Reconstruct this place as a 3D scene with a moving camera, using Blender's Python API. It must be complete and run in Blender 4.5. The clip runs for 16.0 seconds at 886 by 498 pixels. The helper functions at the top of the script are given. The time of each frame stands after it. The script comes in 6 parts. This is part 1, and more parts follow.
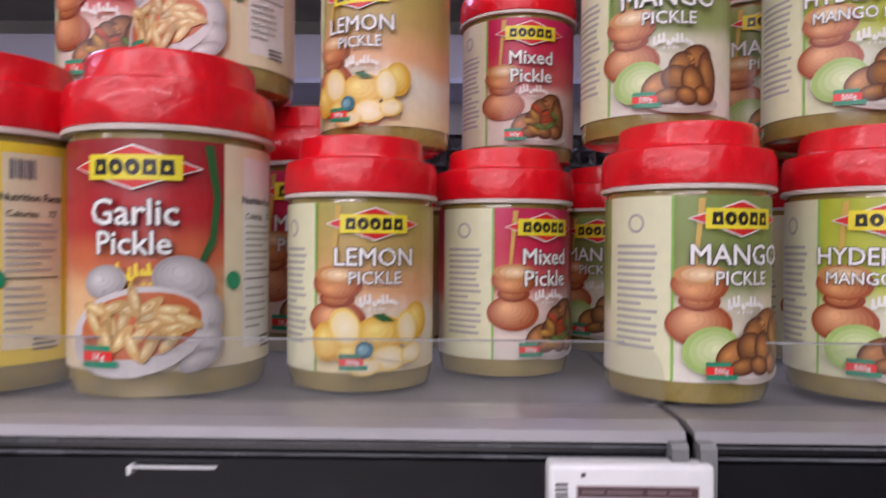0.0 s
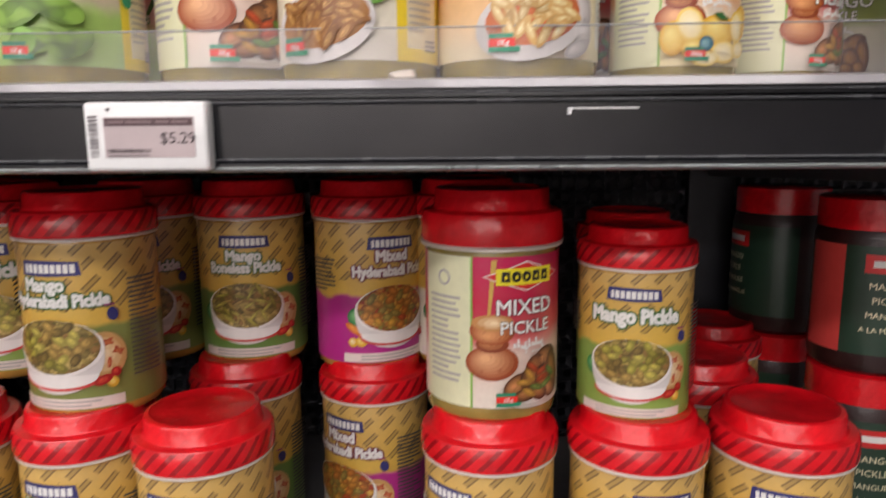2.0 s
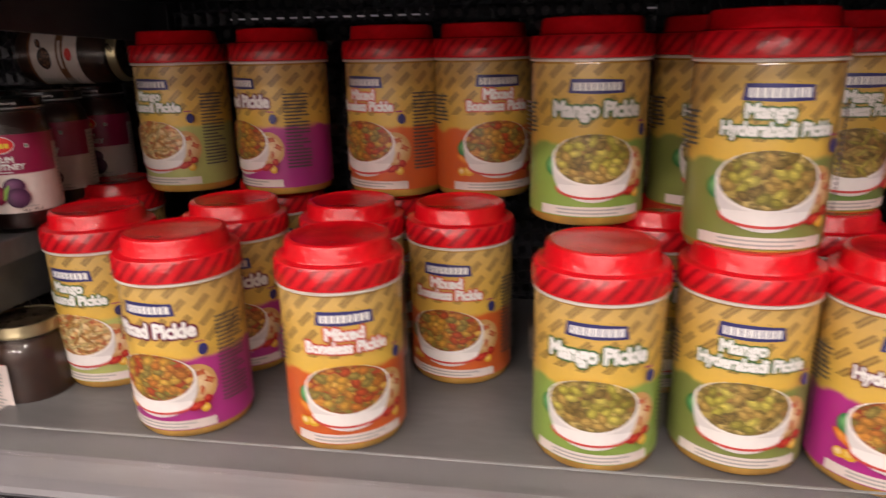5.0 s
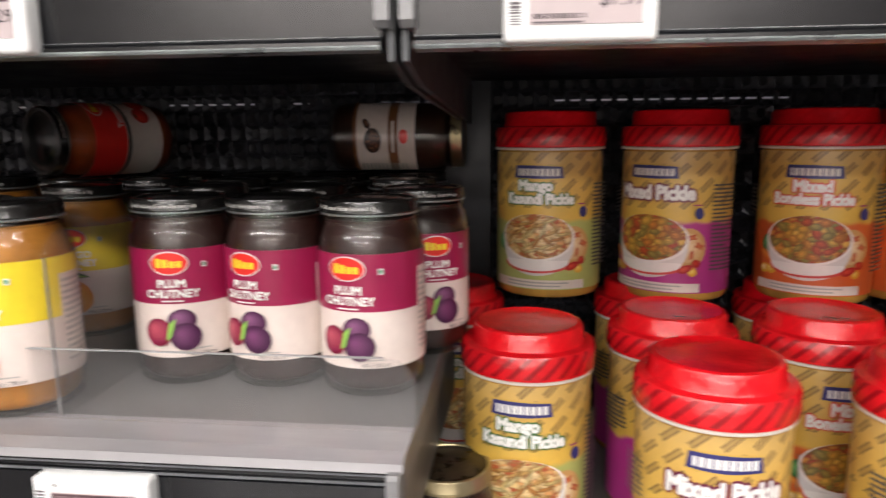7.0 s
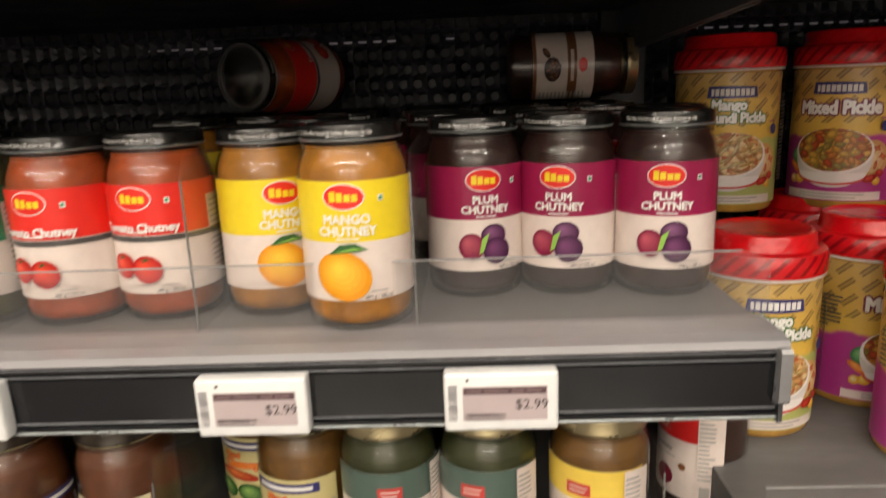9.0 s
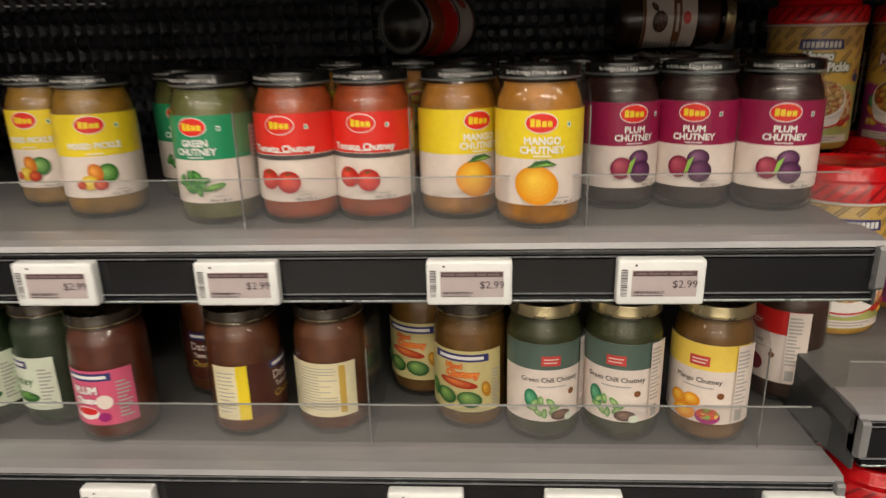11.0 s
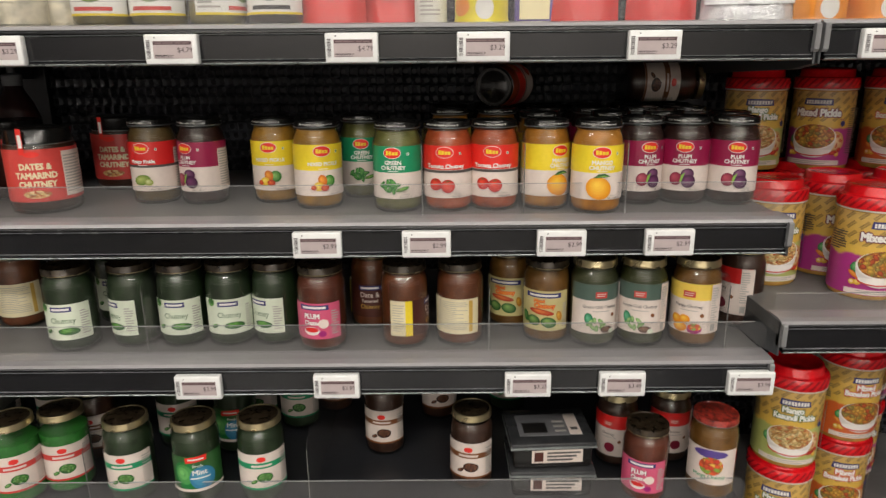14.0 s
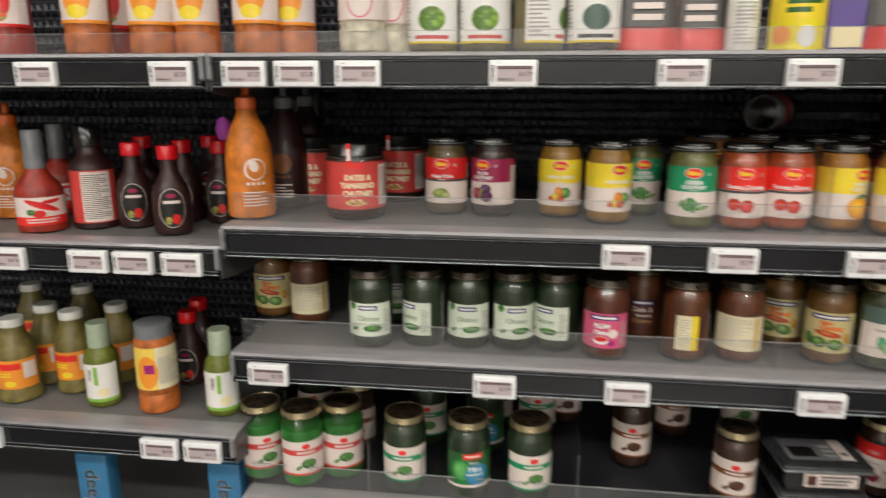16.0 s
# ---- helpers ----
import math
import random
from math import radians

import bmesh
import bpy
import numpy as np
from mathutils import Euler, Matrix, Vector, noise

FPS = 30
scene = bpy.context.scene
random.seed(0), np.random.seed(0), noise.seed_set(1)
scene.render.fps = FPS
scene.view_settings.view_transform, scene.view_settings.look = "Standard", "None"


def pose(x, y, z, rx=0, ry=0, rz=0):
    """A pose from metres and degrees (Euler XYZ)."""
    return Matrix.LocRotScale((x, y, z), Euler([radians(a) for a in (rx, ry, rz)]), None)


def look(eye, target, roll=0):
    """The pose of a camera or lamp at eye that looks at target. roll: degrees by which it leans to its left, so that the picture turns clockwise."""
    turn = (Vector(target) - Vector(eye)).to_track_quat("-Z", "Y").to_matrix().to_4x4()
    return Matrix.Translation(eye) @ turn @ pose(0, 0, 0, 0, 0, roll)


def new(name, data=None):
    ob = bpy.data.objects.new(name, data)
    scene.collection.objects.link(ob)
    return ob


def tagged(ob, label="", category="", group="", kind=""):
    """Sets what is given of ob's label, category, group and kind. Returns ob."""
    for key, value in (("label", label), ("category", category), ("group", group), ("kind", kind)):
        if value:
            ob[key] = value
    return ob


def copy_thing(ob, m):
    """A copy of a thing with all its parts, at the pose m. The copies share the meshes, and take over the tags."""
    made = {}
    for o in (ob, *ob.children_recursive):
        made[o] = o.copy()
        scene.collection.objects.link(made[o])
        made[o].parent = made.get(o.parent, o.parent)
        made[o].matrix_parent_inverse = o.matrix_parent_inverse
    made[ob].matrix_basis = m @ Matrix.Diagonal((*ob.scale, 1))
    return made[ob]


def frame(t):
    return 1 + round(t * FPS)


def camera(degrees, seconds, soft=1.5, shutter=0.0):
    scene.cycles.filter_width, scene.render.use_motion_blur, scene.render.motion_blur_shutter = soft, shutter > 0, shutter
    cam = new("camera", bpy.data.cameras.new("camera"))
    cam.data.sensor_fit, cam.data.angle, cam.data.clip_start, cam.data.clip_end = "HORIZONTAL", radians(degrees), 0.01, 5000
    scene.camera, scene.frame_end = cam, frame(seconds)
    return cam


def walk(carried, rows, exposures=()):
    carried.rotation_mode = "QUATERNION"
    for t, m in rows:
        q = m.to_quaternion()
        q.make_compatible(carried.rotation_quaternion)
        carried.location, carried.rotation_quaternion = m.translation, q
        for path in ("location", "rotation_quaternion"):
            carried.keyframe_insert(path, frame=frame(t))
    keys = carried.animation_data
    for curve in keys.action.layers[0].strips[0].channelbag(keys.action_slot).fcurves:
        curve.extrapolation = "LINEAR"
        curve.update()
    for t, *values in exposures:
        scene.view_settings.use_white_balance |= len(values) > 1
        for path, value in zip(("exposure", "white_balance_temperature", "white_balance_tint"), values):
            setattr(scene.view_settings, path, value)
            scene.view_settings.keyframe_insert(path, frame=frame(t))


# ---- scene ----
cam = camera(66.1, 16.0, soft=1.35, shutter=0.5)
PATH = [
    (0, (1.128, -0.266, 1.485), (1.1, 1.734, 1.47), 0.4),
    (0.5, (1.099, -0.292, 1.456), (0.973, 1.704, 1.412), 0.9),
    (1, (1.026, -0.314, 1.434), (0.847, 1.674, 1.31), -1.2),
    (1.5, (0.983, -0.336, 1.406), (0.848, 1.646, 1.172), -1.5),
    (2, (0.948, -0.352, 1.381), (0.868, 1.619, 1.055), -0.5),
    (2.5, (0.894, -0.361, 1.353), (0.808, 1.595, 0.947), -0.2),
    (3, (0.861, -0.328, 1.321), (0.753, 1.612, 0.847), -0.2),
    (3.5, (0.808, -0.304, 1.302), (0.597, 1.611, 0.765), -0.2),
    (4, (0.726, -0.307, 1.306), (0.394, 1.58, 0.734), -0.3),
    (4.5, (0.611, -0.35, 1.313), (0.261, 1.526, 0.716), -0.4),
    (4.7, (0.57, -0.366, 1.324), (0.225, 1.512, 0.729), -0.8),
    (6.8, (0.096, -0.32, 1.326), (-0.091, 1.643, 0.989), -0.5),
    (7, (0.065, -0.307, 1.328), (-0.154, 1.651, 0.983), -0.5),
    (7.5, (-0.022, -0.311, 1.332), (-0.27, 1.64, 0.968), -2.0),
    (8, (-0.111, -0.332, 1.33), (-0.29, 1.62, 0.932), -2.9),
    (8.5, (-0.139, -0.341, 1.333), (-0.221, 1.61, 0.899), -2.5),
    (9, (-0.172, -0.355, 1.309), (-0.24, 1.587, 0.836), -2.3),
    (9.5, (-0.193, -0.385, 1.276), (-0.275, 1.537, 0.728), -2.5),
    (10, (-0.209, -0.393, 1.264), (-0.339, 1.496, 0.62), -2.3),
    (10.2, (-0.222, -0.394, 1.268), (-0.384, 1.489, 0.613), -2.2),
    (12.3, (-0.377, -0.75, 1.382), (-0.374, 1.183, 0.868), 0.1),
    (12.5, (-0.382, -0.78, 1.377), (-0.387, 1.154, 0.865), 0.2),
    (13, (-0.392, -0.799, 1.358), (-0.416, 1.131, 0.832), -0.1),
    (13.5, (-0.41, -0.807, 1.361), (-0.471, 1.117, 0.817), -0.5),
    (14, (-0.451, -0.863, 1.377), (-0.456, 1.058, 0.82), -0.5),
    (14.5, (-0.541, -0.934, 1.376), (-0.467, 0.991, 0.836), -0.7),
    (15, (-0.617, -1.002, 1.378), (-0.55, 0.926, 0.854), -0.5),
    (15.5, (-0.688, -1.006, 1.377), (-0.74, 0.928, 0.872), -0.3),
    (16, (-0.754, -0.943, 1.37), (-1.002, 0.984, 0.896), 0.0),
]
EXPOSURES = [(0.0, -0.66, 5800, 27), (1.0, -0.50, 6000, 22), (2.0, -0.40, 6200, 18), (3.0, -0.20, 6450, 22), (4.7, -0.26, 6700, 23), (6.8, 0.18, 6200, 14), (8.0, 0.08, 6850, 15), (10.0, -0.56, 7100, 10), (12.5, -0.66, 6750, 10), (16.0, -0.60, 6400, 10)]
walk(cam, [(t, look(e, g, r)) for t, e, g, r in PATH], EXPOSURES)

# ---- heights of the shelves, radius and height of the jars ----
Z_A, Z_B, Z_C, Z_D, Z_R, Z_LB, Z_LC, Z_U = 1.409, 1.160, 0.957, 0.699, 1.015, 1.128, 0.811, 0.575
BAY, DEPTH = 1.215, 0.45
JOINT = (-2.43, -1.215, 0.010, 1.224, 2.44)

# ---- world and lamps ----
world = bpy.data.worlds.new("store_air")
scene.world = world
world.use_nodes = True
world.node_tree.nodes["Background"].inputs[0].default_value = (0.9, 0.93, 1.0, 1)
world.node_tree.nodes["Background"].inputs[1].default_value = 0.02


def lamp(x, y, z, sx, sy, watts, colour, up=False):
    data = bpy.data.lights.new("down_or_fill_lamp", "AREA")
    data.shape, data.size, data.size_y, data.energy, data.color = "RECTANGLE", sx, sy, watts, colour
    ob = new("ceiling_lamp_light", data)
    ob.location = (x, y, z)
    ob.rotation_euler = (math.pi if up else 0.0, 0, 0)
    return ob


WARM, COOL = (1.0, 0.94, 0.86), (0.78, 0.74, 1.0)
LAMP_X = (-2.6, -1.25, 0.1, 1.4)
# the last row is set far back to wash the unseen wall
LAMP_ROWS = ((-0.95, 10, 0.14), (-2.4, 34, 0.20), (-5.7, 80, 0.34))
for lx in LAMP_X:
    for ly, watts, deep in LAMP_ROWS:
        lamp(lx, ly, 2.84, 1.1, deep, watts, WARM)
        # upward lamp added as fill to brighten the ceiling
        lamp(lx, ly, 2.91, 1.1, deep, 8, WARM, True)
for lx in (-1.2, 1.2):
    lamp(lx, 1.5, 3.02, 1.2, 0.6, 60, COOL)

# ---- materials ----
MATS = {}


def shader(name):
    m = bpy.data.materials.new(name)
    m.use_nodes = True
    MATS[name] = m
    return m, m.node_tree.nodes, m.node_tree.links, m.node_tree.nodes["Principled BSDF"]


def rgb(c):
    return (c[0], c[1], c[2], 1)


def mix_colour(n, l, a, b, fac):
    mx = n.new("ShaderNodeMix")
    mx.data_type = "RGBA"
    for sock, v in ((mx.inputs[6], a), (mx.inputs[7], b)):
        if isinstance(v, tuple):
            sock.default_value = rgb(v)
        else:
            l.new(v, sock)
    if isinstance(fac, float):
        mx.inputs[0].default_value = fac
    else:
        l.new(fac, mx.inputs[0])
    return mx.outputs[2]


def noise_fac(n, l, scale, lo, hi, detail=4.0, coord="Object", stretch=(1, 1, 1)):
    tc = n.new("ShaderNodeTexCoord")
    mp = n.new("ShaderNodeMapping")
    mp.inputs["Scale"].default_value = stretch
    tx = n.new("ShaderNodeTexNoise")
    tx.inputs["Scale"].default_value, tx.inputs["Detail"].default_value = scale, detail
    mr = n.new("ShaderNodeMapRange")
    mr.inputs[1].default_value, mr.inputs[2].default_value = lo, hi
    l.new(tc.outputs[coord], mp.inputs[0])
    l.new(mp.outputs[0], tx.inputs[0])
    l.new(tx.outputs[0], mr.inputs[0])
    return mr.outputs[0], tx.outputs[0]


def bump(n, l, bsdf, height, strength, distance=0.002):
    b = n.new("ShaderNodeBump")
    b.inputs["Strength"].default_value, b.inputs["Distance"].default_value = strength, distance
    l.new(height, b.inputs["Height"])
    l.new(b.outputs[0], bsdf.inputs["Normal"])


def plain(name, colour, rough=0.5, metal=0.0, vary=0.25, scale=30.0, relief=0.1, coat=0.0, stretch=(1, 1, 1)):
    """A surface of one colour with stains at two scales, uneven gloss and fine relief."""
    m, n, l, b = shader(name)
    f1, h1 = noise_fac(n, l, scale, 0.3, 0.75, stretch=stretch)
    f2, h2 = noise_fac(n, l, scale * 9, 0.35, 0.7, 2.0, stretch=stretch)
    dark = tuple(c * (1 - vary) for c in colour)
    light = tuple(min(1.0, c * (1 + vary * 0.4)) for c in colour)
    c1 = mix_colour(n, l, dark, light, f1)
    mid = mix_colour(n, l, c1, dark, f2)
    out = mix_colour(n, l, c1, mid, 0.35)
    l.new(out, b.inputs["Base Color"])
    mr = n.new("ShaderNodeMapRange")
    mr.inputs[3].default_value, mr.inputs[4].default_value = rough * 0.8, min(1.0, rough * 1.25)
    l.new(f1, mr.inputs[0])
    l.new(mr.outputs[0], b.inputs["Roughness"])
    b.inputs["Metallic"].default_value = metal
    b.inputs["Coat Weight"].default_value = coat
    b.inputs["Coat Roughness"].default_value = 0.08
    if relief:
        bump(n, l, b, h2, relief, 0.001)
    return m


def ink(name, colour, rough=0.32):
    """Printed ink on a glossy label."""
    m, n, l, b = shader(name)
    f, h = noise_fac(n, l, 160, 0.3, 0.7, 3.0)
    l.new(mix_colour(n, l, tuple(c * 0.94 for c in colour), colour, f), b.inputs["Base Color"])
    b.inputs["Roughness"].default_value = rough
    b.inputs["Coat Weight"].default_value = 0.10
    b.inputs["Coat Roughness"].default_value = 0.12
    return m


def tint(colour):
    """A printing ink of any colour, made once."""
    name = "ink_%d_%d_%d" % tuple(round(c * 50) for c in colour)
    if name not in MATS:
        ink(name, colour)
    return name


def ramp_nodes(n, fac, l, stops, sharp=False):
    r = n.new("ShaderNodeValToRGB")
    r.color_ramp.interpolation = "CONSTANT" if sharp else "EASE"
    el = r.color_ramp.elements
    while len(el) < len(stops):
        el.new(0.5)
    for e, (p, c) in zip(el, stops):
        e.position, e.color = p, rgb(c)
    l.new(fac, r.inputs[0])
    return r.outputs[0]


def print_sheet(name, stops, blotch=None, dashes=False, slant=0.0, wrinkle=0.35):
    """A label printed with a colour that changes up the sheet; dashes: rows of slanting dark bars over its upper half."""
    m, n, l, b = shader(name)
    uv = n.new("ShaderNodeUVMap")
    sep = n.new("ShaderNodeSeparateXYZ")
    l.new(uv.outputs[0], sep.inputs[0])

    def calc(op, a, c=None):
        k = n.new("ShaderNodeMath")
        k.operation = op
        for i, v in enumerate((a, c)):
            if v is None:
                continue
            if isinstance(v, (int, float)):
                k.inputs[i].default_value = v
            else:
                l.new(v, k.inputs[i])
        return k.outputs[0]

    u, v = sep.outputs[0], sep.outputs[1]
    f, h = noise_fac(n, l, 22, 0.25, 0.8, 3.0)
    wob = calc("MULTIPLY", calc("SUBTRACT", h, 0.5), 0.22)
    at = calc("ADD", calc("ADD", v, wob), calc("MULTIPLY", calc("SUBTRACT", u, 0.5), slant))
    col = ramp_nodes(n, at, l, stops)
    if blotch:
        fb, hb = noise_fac(n, l, 38, 0.55, 0.62, 2.0)
        low = calc("LESS_THAN", v, 0.42)
        col = mix_colour(n, l, col, blotch, calc("MULTIPLY", calc("MULTIPLY", fb, low), 0.7))
    if dashes:
        a = calc("ADD", calc("MULTIPLY", u, 17.0), calc("MULTIPLY", v, -7.4))
        c = calc("ADD", calc("MULTIPLY", u, 9.5), calc("MULTIPLY", v, 4.2))
        row = calc("FLOOR", a)
        stripe = calc("LESS_THAN", calc("ABSOLUTE", calc("SUBTRACT", calc("FRACT", a), 0.5)), 0.20)
        core = calc("LESS_THAN", calc("ABSOLUTE", calc("SUBTRACT", calc("FRACT", a), 0.5)), 0.09)
        cut = calc("LESS_THAN", calc("FRACT", calc("ADD", c, calc("MULTIPLY", row, 0.37))), 0.70)
        top = calc("GREATER_THAN", v, 0.60)
        bars = calc("MULTIPLY", calc("MULTIPLY", stripe, cut), top)
        hollow = calc("MULTIPLY", calc("SUBTRACT", 1.0, calc("MULTIPLY", core, 0.5)), 0.72)
        col = mix_colour(n, l, col, (0.10, 0.055, 0.025), calc("MULTIPLY", bars, hollow))
    fine, hf = noise_fac(n, l, 220, 0.3, 0.7, 2.0)
    l.new(mix_colour(n, l, col, (0.2, 0.16, 0.12), calc("MULTIPLY", fine, 0.10)), b.inputs["Base Color"])
    b.inputs["Roughness"].default_value = 0.34
    b.inputs["Coat Weight"].default_value = 0.18
    b.inputs["Coat Roughness"].default_value = 0.06
    fw, hw = noise_fac(n, l, 60, 0.3, 0.7, 2.0, stretch=(1, 1, 0.35))
    bump(n, l, b, hw, wrinkle, 0.0016)
    return m


def striped_wrap(name, colour, bar):
    """Red plastic under a shrink film printed with slanting bars."""
    m, n, l, b = shader(name)
    uv = n.new("ShaderNodeUVMap")
    sep = n.new("ShaderNodeSeparateXYZ")
    l.new(uv.outputs[0], sep.inputs[0])

    def calc(op, a, c):
        k = n.new("ShaderNodeMath")
        k.operation = op
        for i, v in enumerate((a, c)):
            if isinstance(v, (int, float)):
                k.inputs[i].default_value = v
            else:
                l.new(v, k.inputs[i])
        return k.outputs[0]

    a = calc("ADD", calc("MULTIPLY", sep.outputs[0], 26.0), calc("MULTIPLY", sep.outputs[1], -1.5))
    k = calc("LESS_THAN", calc("FRACT", a, 0), 0.36)
    band = calc("MULTIPLY", calc("GREATER_THAN", sep.outputs[1], 0.12), calc("LESS_THAN", sep.outputs[1], 0.9))
    f, h = noise_fac(n, l, 70, 0.3, 0.7)
    base = mix_colour(n, l, tuple(c * 0.75 for c in colour), colour, f)
    l.new(mix_colour(n, l, base, bar, calc("MULTIPLY", calc("MULTIPLY", k, band), 0.75)), b.inputs["Base Color"])
    b.inputs["Roughness"].default_value = 0.26
    b.inputs["Coat Weight"].default_value = 0.18
    b.inputs["Coat Roughness"].default_value = 0.06
    bump(n, l, b, h, 0.7, 0.003)
    return m


def food(name, colours, scale=190.0, relief=0.6):
    """Printed picture of chopped food: cells in several colours with darker gaps."""
    m, n, l, b = shader(name)
    tc = n.new("ShaderNodeTexCoord")
    mp = n.new("ShaderNodeMapping")
    mp.inputs["Scale"].default_value = (1, 1, 1.5)
    mp.inputs["Rotation"].default_value = (0.3, 0.5, 0.2)
    vo = n.new("ShaderNodeTexVoronoi")
    vo.inputs["Scale"].default_value = scale
    nz = n.new("ShaderNodeTexNoise")
    nz.inputs["Scale"].default_value = scale * 0.6
    l.new(tc.outputs["Object"], mp.inputs[0])
    l.new(mp.outputs[0], nz.inputs[0])
    add = n.new("ShaderNodeVectorMath")
    add.operation = "MULTIPLY_ADD"
    add.inputs[1].default_value = (0.012, 0.012, 0.012)
    l.new(nz.outputs["Color"], add.inputs[0])
    l.new(mp.outputs[0], add.inputs[2])
    l.new(add.outputs[0], vo.inputs["Vector"])
    sep = n.new("ShaderNodeSeparateColor")
    l.new(vo.outputs["Color"], sep.inputs[0])
    step = 1.0 / len(colours)
    col = ramp_nodes(n, sep.outputs[0], l, [(i * step, c) for i, c in enumerate(colours)], sharp=True)
    mr = n.new("ShaderNodeMapRange")
    mr.inputs[1].default_value, mr.inputs[2].default_value = 0.35, 0.95
    l.new(vo.outputs["Distance"], mr.inputs[0])
    l.new(mix_colour(n, l, col, tuple(c * 0.4 for c in colours[0]), mr.outputs[0]), b.inputs["Base Color"])
    b.inputs["Roughness"].default_value = 0.4
    b.inputs["Coat Weight"].default_value = 0.3
    return m


def clear(name, tint, gloss_index=1.45, rough=0.03, veil=0.0, veil_colour=(0.8, 0.8, 0.8), gloss=0.7):
    """Thin clear glass or acrylic: see-through, with a mirror gloss that grows at grazing angles."""
    m, n, l, b = shader(name)
    out = n["Material Output"]
    tr = n.new("ShaderNodeBsdfTransparent")
    tr.inputs[0].default_value = rgb(tint)
    gl = n.new("ShaderNodeBsdfGlossy")
    gl.inputs["Roughness"].default_value = rough
    lw = n.new("ShaderNodeLayerWeight")
    lw.inputs["Blend"].default_value = 0.5
    power = n.new("ShaderNodeMath")
    power.operation = "POWER"
    power.inputs[1].default_value = 4.0
    fr = n.new("ShaderNodeMath")
    fr.operation = "MULTIPLY_ADD"
    fr.inputs[1].default_value, fr.inputs[2].default_value = gloss, ((gloss_index - 1) / (gloss_index + 1)) ** 2
    l.new(lw.outputs["Facing"], power.inputs[0])
    l.new(power.outputs[0], fr.inputs[0])
    base = tr.outputs[0]
    if veil:
        df = n.new("ShaderNodeBsdfDiffuse")
        df.inputs[0].default_value = rgb(veil_colour)
        mv = n.new("ShaderNodeMixShader")
        f, h = noise_fac(n, l, 14, 0.3, 0.8, 5.0, stretch=(0.4, 1, 2))
        mr = n.new("ShaderNodeMapRange")
        mr.inputs[3].default_value, mr.inputs[4].default_value = veil * 0.6, veil * 1.4
        l.new(f, mr.inputs[0])
        l.new(mr.outputs[0], mv.inputs[0])
        l.new(tr.outputs[0], mv.inputs[1])
        l.new(df.outputs[0], mv.inputs[2])
        base = mv.outputs[0]
    ms = n.new("ShaderNodeMixShader")
    f2, h2 = noise_fac(n, l, 45, 0.3, 0.7, 2.0)
    bp = n.new("ShaderNodeBump")
    bp.inputs["Strength"].default_value, bp.inputs["Distance"].default_value = 0.3, 0.001
    l.new(h2, bp.inputs["Height"])
    l.new(bp.outputs[0], gl.inputs["Normal"])
    l.new(fr.outputs[0], ms.inputs[0])
    l.new(base, ms.inputs[1])
    l.new(gl.outputs[0], ms.inputs[2])
    l.new(ms.outputs[0], out.inputs[0])
    n.remove(b)
    return m


plain("deck_black", (0.028, 0.030, 0.036), 0.42, 0.0, 0.35, 9.0, 0.12, stretch=(0.5, 1.5, 1))
plain("deck_grey", (0.17, 0.168, 0.165), 0.42, 0.0, 0.35, 9.0, 0.12, stretch=(0.5, 1.5, 1))
plain("lip_plastic", (0.32, 0.31, 0.32), 0.34, 0.0, 0.3, 16.0, 0.05, 0.4, stretch=(0.25, 1, 1))
plain("rail_black", (0.006, 0.0065, 0.009), 0.20, 0.0, 0.5, 24.0, 0.05, 0.6, stretch=(0.2, 1, 1))
MATS["rail_black"].node_tree.nodes["Principled BSDF"].inputs["Specular IOR Level"].default_value = 0.5
plain("rail_edge", (0.05, 0.052, 0.055), 0.2, 0.0, 0.3, 40.0, 0.05, 0.4)
plain("bracket_dark", (0.09, 0.095, 0.10), 0.4, 0.3, 0.3, 40.0, 0.1)
plain("rail_bead", (0.16, 0.165, 0.175), 0.25, 0.0, 0.3, 40.0, 0.05, 0.4)
plain("clip_grey", (0.22, 0.22, 0.225), 0.3, 0.0, 0.2, 40.0, 0.05, 0.4)
plain("bracket_steel", (0.33, 0.36, 0.36), 0.32, 0.7, 0.3, 40.0, 0.1)
plain("bay_black", (0.012, 0.013, 0.018), 0.38, 0.2, 0.4, 30.0, 0.1)
plain("panel_black", (0.045, 0.046, 0.055), 0.28, 0.3, 0.35, 30.0, 0.1)
plain("floor_tile", (0.13, 0.125, 0.12), 0.25, 0.0, 0.2, 3.0, 0.04)
plain("wall_paint", (0.62, 0.6, 0.58), 0.7, 0.0, 0.12, 2.0, 0.05)
plain("wall_dark", (0.72, 0.70, 0.67), 0.6, 0.0, 0.3, 3.0, 0.05)
plain("ceiling_paint", (0.75, 0.74, 0.72), 0.8, 0.0, 0.1, 2.0, 0.05)
plain("far_grey", (0.46, 0.46, 0.5), 0.6, 0.0, 0.25, 5.0, 0.05)
plain("tag_white", (0.83, 0.84, 0.83), 0.35, 0.0, 0.06, 60.0, 0.05, 0.2)
plain("tag_screen", (0.50, 0.42, 0.42), 0.55, 0.0, 0.08, 90.0, 0.03)
plain("tag_faint", (0.22, 0.15, 0.155), 0.55, 0.0, 0.1, 90.0, 0.0)
plain("tag_ink", (0.045, 0.03, 0.035), 0.5, 0.0, 0.2, 90.0, 0.0)
plain("tag_head", (0.10, 0.055, 0.06), 0.5, 0.0, 0.2, 90.0, 0.0)
plain("tag_grey", (0.12, 0.10, 0.11), 0.5, 0.0, 0.2, 90.0, 0.0)
plain("lid_rim", (0.72, 0.66, 0.58), 0.35, 0.0, 0.15, 60.0, 0.05, 0.3)
